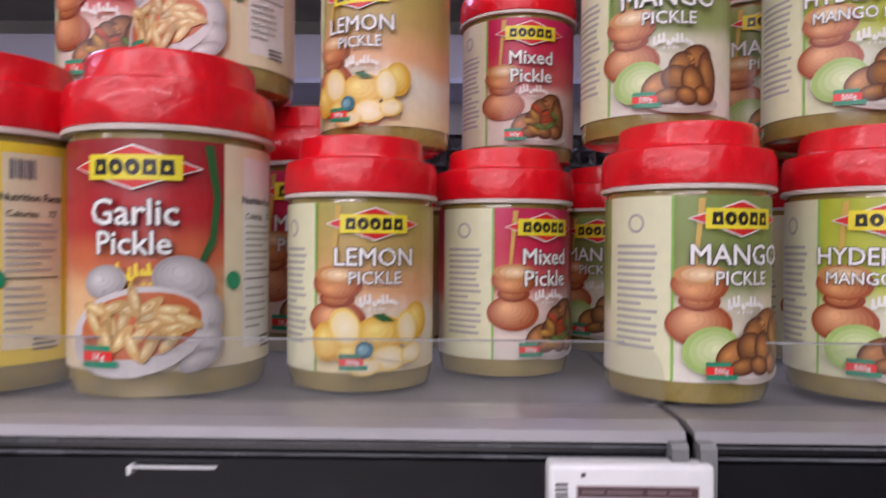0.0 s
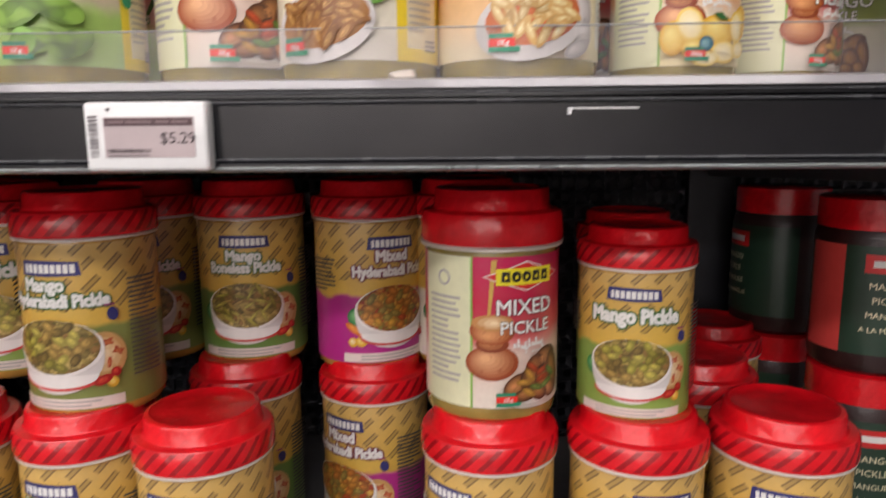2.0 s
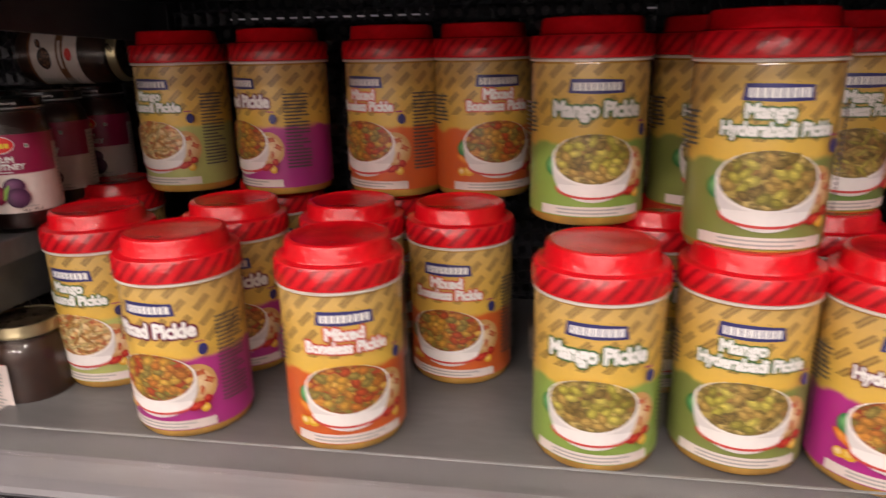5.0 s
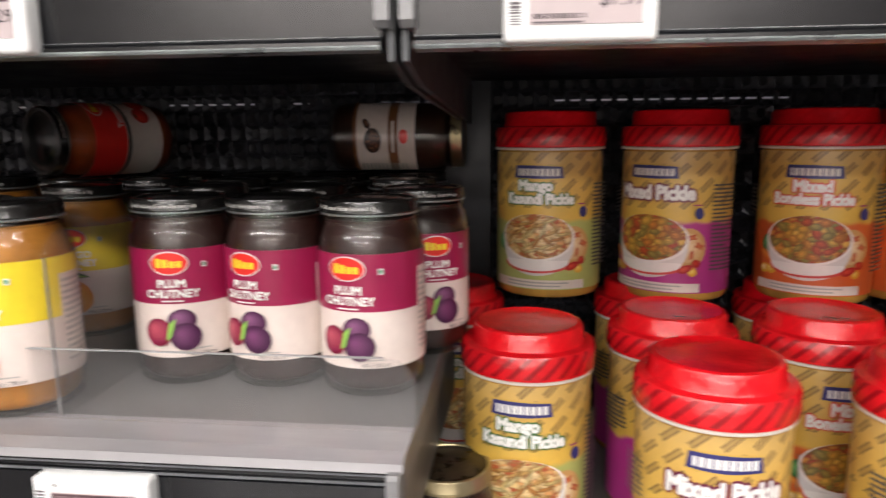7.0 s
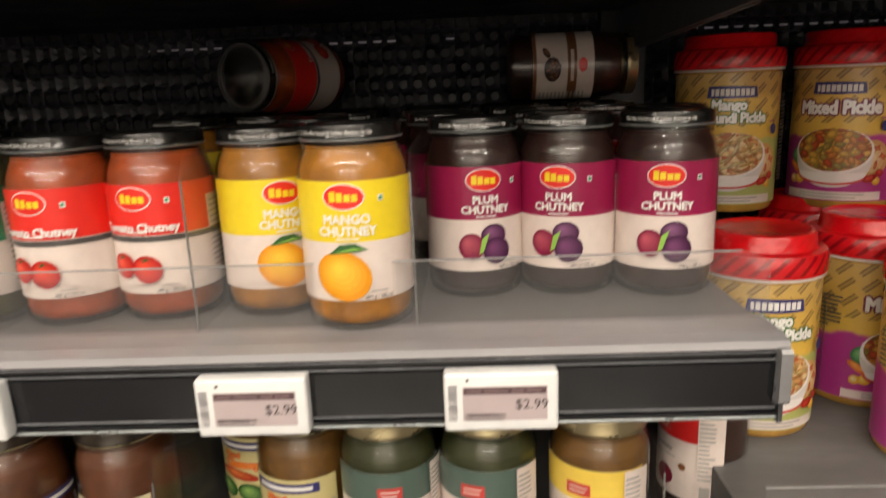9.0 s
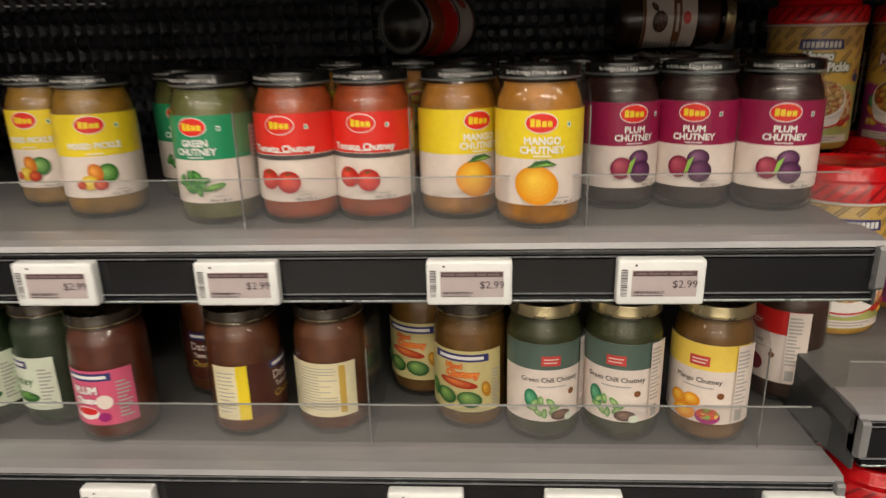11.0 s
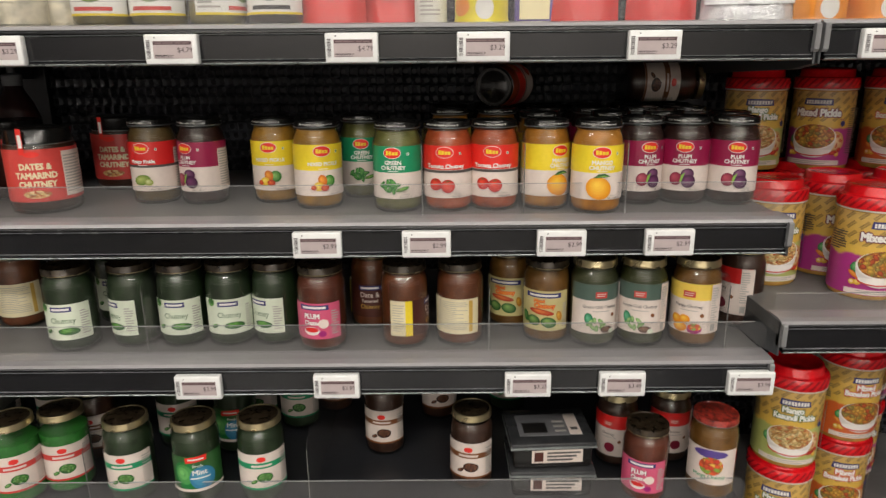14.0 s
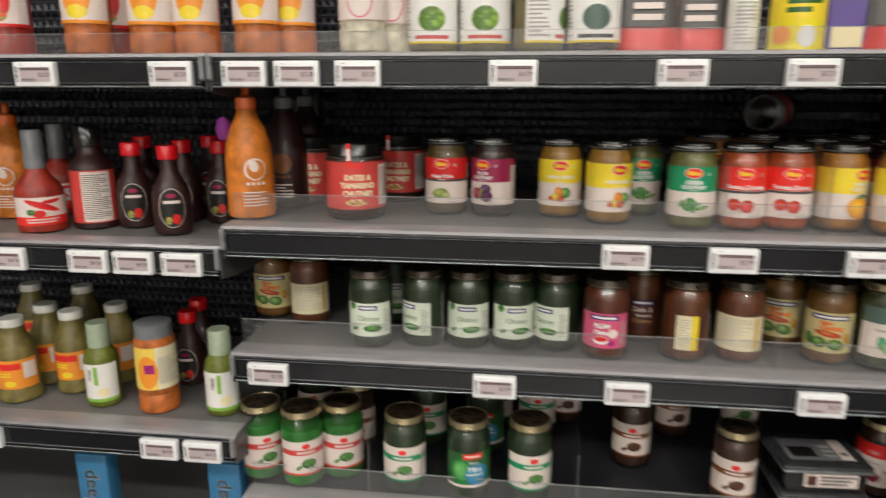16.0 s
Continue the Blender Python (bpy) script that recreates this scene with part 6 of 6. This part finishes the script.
    for i in range(n):
        bm.faces.new((front[i], front[(i + 1) % n], back[(i + 1) % n], back[i]))
    bm.faces.new(front)
    bm.faces.new(list(reversed(back)))
    bmesh.ops.recalc_face_normals(bm, faces=bm.faces)
    return bm


def divider(x, z, label="clear upright acrylic divider between rows of jars"):
    d = empty("shelf_divider")
    part("sheet", fence_sheet(-0.36, -0.002, -0.0006, 0.0006, 0.001, 0.112), "acrylic_thin", d, smooth=False)
    part("front_edge", block(-0.002, -0.0010, -0.0006, 0.0006, 0.001, 0.098), "divider_edge", d, smooth=False)
    d.matrix_basis = pose(x, 0.0460, z, 0, 0, -90)
    return tagged(d, label, "shelf divider", "acrylic shelf dividers")


def shelf(x0, x1, z, label, fence=0.045, deck="deck_grey"):
    s = empty("shelf")
    g = 0.0018
    x0, x1 = x0 + g, x1 - g
    part("deck", block(x0, x1, 0.012, DEPTH - 0.006, z - 0.022, z, 0.0015), deck, s, "painted metal deck", False)
    part("underside", block(x0 + 0.004, x1 - 0.004, 0.03, DEPTH - 0.01, z - 0.030, z - 0.0225), "bay_black", s, smooth=False)
    # light plastic strip along the front, then the dark ticket rail with its grooves
    part("front_lip", extrude_profile([(0.050, z + 0.0004), (0.050, z + 0.0026), (0.020, z + 0.0030), (0.009, z + 0.0012), (0.007, z - 0.003), (0.012, z - 0.003)], x0, x1), "lip_plastic", s, "pale plastic strip", False)
    part("ticket_rail", extrude_profile([(0.011, z - 0.0035), (0.0085, z - 0.004), (0.0080, z - 0.0075), (0.0105, z - 0.0085), (0.0105, z - 0.0105), (0.0078, z - 0.0115), (0.0090, z - 0.040), (0.0060, z - 0.0415), (0.0060, z - 0.0445), (0.020, z - 0.0455), (0.020, z - 0.0035)], x0 + 0.006, x1 - 0.006), "rail_black", s, "glossy black ticket rail", False)
    part("rail_edge", extrude_profile([(0.0056, z - 0.0432), (0.0050, z - 0.0440), (0.0056, z - 0.0452), (0.012, z - 0.0462), (0.012, z - 0.0457)], x0 + 0.006, x1 - 0.006), "bracket_steel", s, smooth=False)
    if fence:
        f = part("fence", fence_sheet(x0 + 0.006, x1 + 0.002, 0.0425, 0.0445, z + 0.003, z + fence), "acrylic", s, "clear acrylic front stop", False)
        # opaque pale strip puts the bright line of the clear edge into colour
        part("edge", block(x0 + 0.006, x1 - 0.016, 0.0424, 0.0446, z + fence, z + fence + 0.0006), "acrylic_edge", f, smooth=False)
    # rail ridges, coloured lighter than the rail to paint in their glints
    for k, (y, dz) in enumerate(((0.0072, 0.0052), (0.0070, 0.0098), (0.0074, 0.0395))):
        part("bead", extrude_profile([(y, z - dz), (y + 0.0016, z - dz + 0.0007), (y + 0.0030, z - dz), (y + 0.0016, z - dz - 0.0007)], x0 + 0.006, x1 - 0.006), "rail_bead", s, smooth=False)
    for x in (x0, x1 - 0.0075):
        part("end_clip", extrude_profile([(0.0012, z - 0.004), (0.0030, z - 0.002), (0.0190, z - 0.002), (0.0190, z - 0.036), (0.0050, z - 0.036), (0.0012, z - 0.033)], x, x + 0.0065), "clip_grey", s, "pale plastic end clip", False)
    for x in (x0, x1 - 0.003):
        part("bracket", extrude_profile([(0.010, z - 0.001), (0.010, z - 0.050), (0.06, z - 0.058), (DEPTH - 0.014, z - 0.075), (DEPTH - 0.014, z - 0.001)], x, x + 0.0026), "bracket_dark", s, smooth=False)
    return tagged(s, label, "shelf", "store shelves")


def tag(x, z, price, w=0.0645, h=0.0355, turn=0.0):
    """An electronic price tag clipped to the rail; x is its middle, z its top."""
    t = empty("price_tag")
    part("case", block(-w / 2, w / 2, -0.0052, 0.0062, -h, 0, 0.0022, 3), "tag_white", t, "white plastic case")
    screen = part("screen", block(-w * 0.335, w * 0.40, -0.0056, -0.0040, -h * 0.80, -h * 0.22), "tag_screen", t, "pale pinkish e-paper screen", False)
    part("heading", block(-w * 0.325, w * 0.39, -0.0058, -0.0050, -h * 0.345, -h * 0.235), "tag_head", screen, smooth=False)
    for k, (a, c) in enumerate(((-0.30, -0.17), (-0.15, 0.06), (0.09, 0.20), (0.22, 0.35))):
        part("heading_word", block(w * a, w * c, -0.0060, -0.0057, -h * 0.310, -h * 0.272), "tag_faint", screen, smooth=False)
    bm = bmesh.new()
    rnd = random.Random(3)
    a = -w * 0.31
    while a < w * 0.04:
        c = rnd.choice((0.0003, 0.0005, 0.0008))
        bm.faces.new([bm.verts.new(v) for v in ((a, -0.0058, -h * 0.735), (a + c, -0.0058, -h * 0.735), (a + c, -0.0058, -h * 0.675), (a, -0.0058, -h * 0.675))])
        a += c + rnd.choice((0.0003, 0.0006))
    tagged(part("code_strip", bm, "tag_ink", screen, smooth=False), kind="stuff")
    part("heading_line", block(-w * 0.31, w * 0.02, -0.0058, -0.0050, -h * 0.785, -h * 0.765), "tag_grey", screen, smooth=False)
    bm = flat_text(price, 0, 0, h * 0.235, 0.0)
    for v in bm.verts:
        v.co = Vector((v.co.x + w * 0.265, -0.00585, v.co.z - h * 0.60))
    part("price", bm, "tag_ink", screen, smooth=False)
    bm = bmesh.new()
    rnd = random.Random(5)
    z0 = -h * 0.20
    while z0 > -h * 0.80:
        s = rnd.choice((0.0004, 0.0007, 0.0011))
        bm.faces.new([bm.verts.new(p) for p in ((-w * 0.46, -0.0056, z0 - s), (-w * 0.385, -0.0056, z0 - s), (-w * 0.385, -0.0056, z0), (-w * 0.46, -0.0056, z0))])
        z0 -= s + rnd.choice((0.0005, 0.0008))
    tagged(part("barcode", bm, "tag_grey", t, smooth=False), kind="stuff")
    part("lamp_dot", block(-w * 0.305, -w * 0.28, -0.0056, -0.0048, -h * 0.13, -h * 0.09), "tag_ink", t, smooth=False)
    t.matrix_basis = pose(x, 0.0024, z, 0, 0, turn)
    return tagged(t, "white electronic price tag reading " + price, "price tag", "price tags")


bay(JOINT[0], JOINT[1], "black shelving bay of sauces with perforated back")
bay(JOINT[1], JOINT[2], "black shelving bay of chutneys with perforated back")
bay(JOINT[2], JOINT[3], "black shelving bay of pickle jars with perforated back")
bay(JOINT[3], JOINT[4], "black shelving bay beside the pickle jars")
for k, b in ((0, "sauces"), (1, "jars and pouches"), (2, "large pickle jars"), (3, "pickle jars")):
    shelf(JOINT[k], JOINT[k + 1], Z_A, "grey shelf with black rail carrying " + b, 0.032)
shelf(JOINT[1], JOINT[2], Z_B, "grey shelf with black rail carrying small chutney jars")
shelf(JOINT[1], JOINT[2], Z_C, "grey shelf with black rail carrying dark chutney jars")
shelf(JOINT[1], JOINT[2], Z_D, "black shelf with black rail carrying green chutney jars", deck="deck_black")
shelf(JOINT[2], JOINT[3], Z_R, "grey shelf with black rail carrying stacked pickle jars", 0.030)
shelf(JOINT[3], JOINT[4], Z_R, "grey shelf with black rail, mostly bare")
shelf(JOINT[2], JOINT[3], Z_U, "grey lower shelf carrying stacked pickle jars")
shelf(JOINT[0], JOINT[1], Z_LB, "grey shelf with black rail carrying dark sauces", 0)
shelf(JOINT[0], JOINT[1], Z_LC, "grey shelf with black rail carrying green sauces", 0)
shelf(JOINT[0], JOINT[1], 0.50, "grey lower shelf carrying teal packets", 0)

for x in (-0.4810, -0.3425, -0.2040):
    divider(x, Z_B)
for x in (-0.8825, -0.3880, -0.0465):
    divider(x, Z_C)
for x in (-1.0060, -0.6640):
    divider(x, Z_D)

# ---- price tags ----
for xs, z, prices in (
        ([-0.781, -0.562, -0.402, -0.194, -1.158, -1.081, -0.994], Z_A - 0.009, ["$4.79", "$4.79", "$3.29", "$3.29", "$3.29", "$3.29", "$3.29"]),
        ([0.090, 0.261, 0.781, 1.198], Z_A - 0.009, ["$7.99", "$7.99", "$5.29", "$2.79"]),
        ([-1.477, -1.267], Z_A - 0.009, ["$3.29", "$3.29"]),
        ([-0.619, -0.475, -0.297, -0.155], Z_B - 0.009, ["$2.99"] * 4),
        ([-0.798, -0.604, -0.336, -0.204, -0.024, -1.151], Z_C - 0.012, ["$2.99", "$3.99", "$3.25", "$3.49", "$3.99", "$2.99"]),
        ([-0.883, -0.803, -0.609, -0.472, -0.354, -0.264, -0.155], Z_D - 0.012, ["$3.99"] * 7),
        ([-1.432, -1.357, -1.278, -1.571], Z_LB - 0.010, ["$4.99"] * 4),
        ([-1.347, -1.272, -1.664], Z_LC - 0.010, ["$4.99"] * 3)):
    for x, price in zip(xs, prices):
        tag(x, z, price)

clip = tagged(empty("rail_clip"), "thin white wire clip on the black rail", "clip")
part("wire", block(0.998, 1.034, 0.0040, 0.0062, Z_A - 0.0148, Z_A - 0.0140, 0.0003), "tag_white", clip, smooth=False)
part("hook", block(0.998, 1.0, 0.0040, 0.0090, Z_A - 0.0175, Z_A - 0.0138, 0.0004), "tag_white", clip, smooth=False)

bm = bmesh.new()
bmesh.ops.create_icosphere(bm, subdivisions=2, radius=0.006)
for v in bm.verts:
    k = 1 + 0.45 * noise.noise(v.co * 260)
    v.co = Vector((v.co.x * 1.5 * k, v.co.y * k, max(-0.0005, v.co.z * 0.7 * k)))
crumb = part("crumb", bm, "lid_rim")
crumb.location = (0.912, 0.034, Z_A + 0.0042)
tagged(crumb, "small pale crumb lying on the shelf front", "crumb")

# ---- goods, shelf by shelf: kind, x, y, turn ----
SHELF_A_RIGHT = [
    ('t1_garlic', 0.978, 0.097, 3),
    ('t1_mango', 0.878, 0.095, -18),
    ('t1_mixed', 0.788, 0.125, 26),
    ('t1_chilli', 0.683, 0.100, 18),
    ('t1_chilli', 0.678, 0.200, 9),
    ('t5_lemon', 1.078, 0.107, 17),
    ('t5_mixed', 1.159, 0.150, 31),
    ('t5_mango', 1.245, 0.078, 17),
    ('t5_hyderabadi', 1.340, 0.082, -20),
    ('t5_mango', 1.246, 0.235, -28),
    ('t1_mixed', 1.028, 0.235, 3),
    ('t5_hyderabadi', 1.374, 0.200, -8),
    ('t1_mixed', 0.555, 0.220, 11),
    ('t1_garlic', 0.576, 0.110, 13),
]
SHELF_A_RIGHT_UPPER_LARGE = [
    ('t1_mixed', 0.891, 0.235, 0),
    ('t1_garlic', 0.971, 0.185, -20),
    ('t1_chilli', 0.672, 0.150, 11),
]
SHELF_A_RIGHT_UPPER = [
    ('t5_lemon', 1.086, 0.155, -16),
    ('t5_mango', 1.239, 0.115, -6),
    ('t5_hyderabadi', 1.337, 0.105, -10),
    ('t5_mango', 1.330, 0.200, -7),
    ('t5_mixed', 1.174, 0.225, 7),
]
SHELF_A_RIGHT_REAR = [
    ('t5_mixed', 1.174, 0.225, 7),
    ('t5_lemon', 1.082, 0.225, 2),
]
SHELF_R_LOWER = [
    ('mi_mixed', 0.194, 0.135, -6),
    ('mi_mixedbl', 0.335, 0.133, 19),
    ('mi_mango', 0.540, 0.132, -6),
    ('mi_mangohyd', 0.648, 0.142, -9),
    ('mi_mixedhyd', 0.747, 0.126, -9),
    ('mi_garlic', 0.962, 0.136, -42),
    ('mi_garlic', 1.073, 0.136, 9),
    ('mi_karela', 1.181, 0.140, -19),
    ('mi_kasundi', 0.073, 0.205, -6),
    ('mi_mixedbl', 0.416, 0.255, -8),
    ('mi_mixedbl', 0.310, 0.255, 7),
    ('mi_mixed', 0.191, 0.250, 10),
    ('mi_mixedhyd', 0.858, 0.258, -32),
    ('mi_mangobl', 0.736, 0.258, 2),
    ('mi_mango', 0.596, 0.260, 6),
    ('mi_karela', 1.158, 0.260, -7),
    ('mi_kasundi', 0.001, 0.340, 12),
    ('mi_mixed', 0.192, 0.360, 9),
    ('mi_mixedbl', 0.325, 0.360, 6),
    ('mi_mango', 1.211, 0.380, -5),
]
SHELF_R_UPPER = [
    ('mi_kasundi', 0.094, 0.352, -15),
    ('mi_mixed', 0.211, 0.347, -38),
    ('mi_mixedbl', 0.335, 0.345, -27),
    ('mi_mixedbl', 0.429, 0.345, 23),
    ('mi_mango', 0.531, 0.245, 4),
    ('mi_mangohyd', 0.650, 0.162, -5),
    ('mi_mangobl', 0.739, 0.285, 8),
    ('mi_mixedhyd', 0.853, 0.272, 33),
    ('t1_mixed', 0.964, 0.155, 26),
    ('mi_small', 1.071, 0.150, -15),
    ('mi_mangohyd', 0.638, 0.290, 6),
    ('mi_garlic', 0.945, 0.278, -4),
    ('mi_small', 1.085, 0.245, -5),
]
SHELF_R_FAR = [
    ('na_pickle', 1.312, 0.270, -12),
    ('na_pickle', 1.285, 0.395, -87),
]
SHELF_B = [
    ('sh_plum', -0.165, 0.136, 10),
    ('sh_plum', -0.098, 0.136, -19),
    ('sh_plum', -0.031, 0.126, -14),
    ('sh_mango', -0.241, 0.068, -2),
    ('sh_mango', -0.306, 0.108, 28),
    ('sh_tomato', -0.380, 0.105, -8),
    ('sh_tomato', -0.4455, 0.100, -8),
    ('sh_green', -0.5165, 0.098, -9),
    ('sh_mixed', -0.634, 0.122, 20),
    ('sh_mixed', -0.706, 0.166, -3),
    ('sh_plum', -0.814, 0.160, -26),
    ('sh_karela', -0.891, 0.168, -7),
    ('sh_green', -0.578, 0.200, 3),
    ('sh_plum', -0.008, 0.210, 23),
    ('sh_plum', -0.104, 0.230, 6),
    ('sh_plum', -0.187, 0.230, 8),
    ('sh_mango', -0.299, 0.230, 11),
    ('dates_jar', -1.031, 0.115, 21),
    ('dates_jar', -1.143, 0.240, 7),
    ('dates_jar', -0.993, 0.290, 5),
]
SHELF_B_BOTTLES = [
    ('orange_sriracha', -1.194, 0.085, 35),
    ('dark_sriracha', -1.172, 0.190, 7),
    ('dark_sriracha', -1.173, 0.310, 7),
]
SHELF_C = [
    ('ch_mint', -1.002, 0.078, 4),
    ('ch_mint', -0.919, 0.100, -40),
    ('ch_mint', -0.846, 0.100, 0),
    ('ch_mint', -0.775, 0.102, 11),
    ('ch_mint', -0.706, 0.105, -36),
    ('ch_rose', -0.632, 0.075, -10),
    ('ch_date', -0.566, 0.165, -3),
    ('ch_date', -0.511, 0.090, 84),
    ('ch_plain', -0.429, 0.095, -18),
    ('ch_veg', -0.347, 0.165, -22),
    ('ch_veg', -0.298, 0.105, -16),
    ('gc_green', -0.232, 0.083, 6),
    ('gc_green', -0.161, 0.083, -20),
    ('gc_mango', -0.083, 0.080, -34),
    ('gc_plum', 0.016, 0.155, -75),
    ('ch_plain', -1.136, 0.175, 16),
    ('ch_veg', -1.211, 0.200, 8),
    ('ch_mint', -0.987, 0.200, 5),
]
SHELF_D = [
    ('dj_red', -1.205, 0.090, 33),
    ('dj_red', -1.128, 0.075, 28),
    ('dj_red', -1.067, 0.110, 19),
    ('dj_green', -0.950, 0.080, 3),
    ('dj_mint', -0.843, 0.076, 17),
    ('dj_green', -0.742, 0.080, 13),
    ('dj_choc', -0.410, 0.108, -11),
    ('dj_choc', -0.559, 0.210, -5),
    ('dj_choc', -0.465, 0.330, 7),
    ('ch_rose', -0.140, 0.070, -26),
    ('dj_salman', -0.033, 0.078, -25),
    ('dj_green', -1.251, 0.240, 8),
    ('dj_green', -1.161, 0.260, 7),
    ('dj_choc', -1.062, 0.200, 6),
    ('dj_green', -0.934, 0.240, 4),
    ('dj_mint', -0.825, 0.220, 3),
    ('dj_green', -0.811, 0.320, 3),
    ('dj_green', -0.727, 0.300, 1),
    ('dj_choc', -0.670, 0.360, 1),
    ('gc_plum', -0.160, 0.170, -38),
    ('gc_plum', -0.068, 0.180, -4),
    ('dj_green', -0.329, 0.360, -4),
]
SHELF_LB = [
    ('hot_sauce', -1.568, 0.090, 41),
    ('brown_sauce', -1.496, 0.130, 35),
    ('oval_sauce', -1.427, 0.140, 25),
    ('oval_sauce', -1.336, 0.095, 28),
    ('oval_sauce', -1.367, 0.200, 8),
    ('oval_sauce', -1.363, 0.300, 8),
    ('oval_sauce', -1.483, 0.270, 9),
    ('hot_sauce', -1.636, 0.240, 11),
    ('orange_sriracha', -1.698, 0.200, 12),
    ('oval_sauce', -1.296, 0.200, 8),
]
SHELF_LC = [
    ('squeeze_sauce', -1.666, 0.100, 30),
    ('squeeze_sauce', -1.660, 0.180, 12),
    ('squeeze_sauce', -1.587, 0.150, 22),
    ('lime_sauce', -1.501, 0.100, 12),
    ('squeeze_sauce', -1.529, 0.200, 10),
    ('spice_shaker', -1.393, 0.095, 23),
    ('lime_sauce', -1.274, 0.095, 15),
    ('oval_sauce', -1.386, 0.200, 9),
    ('oval_sauce', -1.399, 0.270, 8),
    ('squeeze_sauce', -1.782, 0.300, 12),
    ('squeeze_sauce', -1.666, 0.300, 11),
]
SHELF_A_MID = [
    ('orange_bottle', -1.169, 0.090, 7),
    ('orange_bottle', -1.126, 0.130, 6),
    ('mayo_bottle', -1.003, 0.078, 6),
    ('mayo_bottle', -0.966, 0.120, 5),
    ('amber_jar', -0.901, 0.090, 4),
    ('amber_jar', -0.825, 0.090, 3),
    ('amber_jar', -0.749, 0.090, 79),
    ('dark_jar', -0.671, 0.090, 1),
    ('white_shaker', -0.467, 0.100, -2),
    ('yellow_can', -0.400, 0.085, -3),
    ('orange_can', 0.044, 0.090, -9),
    ('orange_can', 0.128, 0.100, -10),
]
SHELF_A_MID_BAGS = [
    ('red_pouch', -0.599, 0.100, 0),
    ('red_pouch', -0.522, 0.130, -1),
    ('red_pouch', -0.263, 0.100, -5),
    ('red_pouch', -0.160, 0.100, -7),
    ('purple_box', -0.327, 0.120, -4),
    ('clear_bag', -0.043, 0.100, -8),
]
SHELF_A_LEFT = [
    ('orange_bottle', -1.441, 0.085, 10),
    ('orange_bottle', -1.337, 0.090, 9),
    ('orange_bottle', -1.269, 0.100, 8),
    ('red_bottle', -1.587, 0.100, 12),
    ('red_bottle', -1.435, 0.150, 10),
    ('red_bottle', -1.348, 0.190, 8),
]
SHELF_U = [
    ('mi_kasundi', 0.104, 0.126, -30),
    ('mi_mixedbl', 0.242, 0.200, -11),
    ('mi_mixed', 0.344, 0.330, -11),
    ('mi_mixed', 0.222, 0.330, -10),
]
for rows_here, z in ((SHELF_A_RIGHT, Z_A), (SHELF_A_RIGHT_UPPER_LARGE, Z_A + H1), (SHELF_A_RIGHT_UPPER, Z_A + H5), (SHELF_A_RIGHT_REAR, Z_A), (SHELF_R_LOWER, Z_R), (SHELF_R_UPPER, Z_R + 0.1605), (SHELF_R_FAR, Z_R),
                     (SHELF_B, Z_B), (SHELF_B_BOTTLES, Z_B), (SHELF_C, Z_C), (SHELF_D, Z_D), (SHELF_LB, Z_LB), (SHELF_LC, Z_LC), (SHELF_A_MID, Z_A), (SHELF_A_MID_BAGS, Z_A), (SHELF_A_LEFT, Z_A)):
    for kind, x, y, turn in rows_here:
        stand(kind, x, y, z + (0.0032 if y < 0.088 else 0.0006), turn)
for kind, x, y, turn in SHELF_U:
    stand(kind, x, y, Z_U + 0.0006, turn)
    stand(kind, x, y, Z_U + 0.1611, turn + 12)
for kind, x, y, turn in SHELF_R_FAR:
    stand(kind, x, y, Z_R + 0.1562, turn)
stand("tub", -0.285, 0.110, Z_D + 0.0006, 0)
stand("tub", -0.287, 0.112, Z_D + 0.0496, 3)
# jars lying on top of the rear row
LYING_A = Matrix.Translation((-0.318, 0.392, Z_B + 0.1613)) @ Euler((radians(90), 0, radians(-24.5))).to_matrix().to_4x4() @ pose(0, 0, 0, 0, 0, 150)
LYING_B = Matrix.Translation((-0.125, 0.395, Z_B + 0.1618)) @ Euler((0, radians(90), 0)).to_matrix().to_4x4() @ pose(0, 0, 0, 0, 0, 0)
stand("sh_tomato", 0, 0, 0, 0, LYING_A)
stand("dj_choc", 0, 0, 0, 0, LYING_B)
for x in (-0.44, -0.36, -0.28, -0.20, -0.12, -0.04):
    for y in (0.31, 0.385):
        stand("sh_plum" if x > -0.3 else "sh_mango", x, y, Z_B + 0.0006, 10)

# teal packets on the lowest shelf of the sauce bay
for x in (-1.55, -1.29):
    p = empty("food_packet")
    part("bag", block(-0.032, 0.032, -0.02, 0.02, 0, 0.20, 0.006), "ink_blue", p)
    bm = flat_text("deep", 0, 0, 0.040, 0.02)
    for v in bm.verts:
        v.co = Vector((v.co.z - 0.012, -0.0206, 0.13 - v.co.x))
    part("title", bm, "ink_white", p, smooth=False)
    p.matrix_basis = pose(x, 0.12, 0.5006)
    tagged(p, "teal food packet with white sideways lettering", "food packet")
for key in set(KINDS) - USED:
    for o in [KINDS[key], *KINDS[key].children_recursive]:
        bpy.data.objects.remove(o)
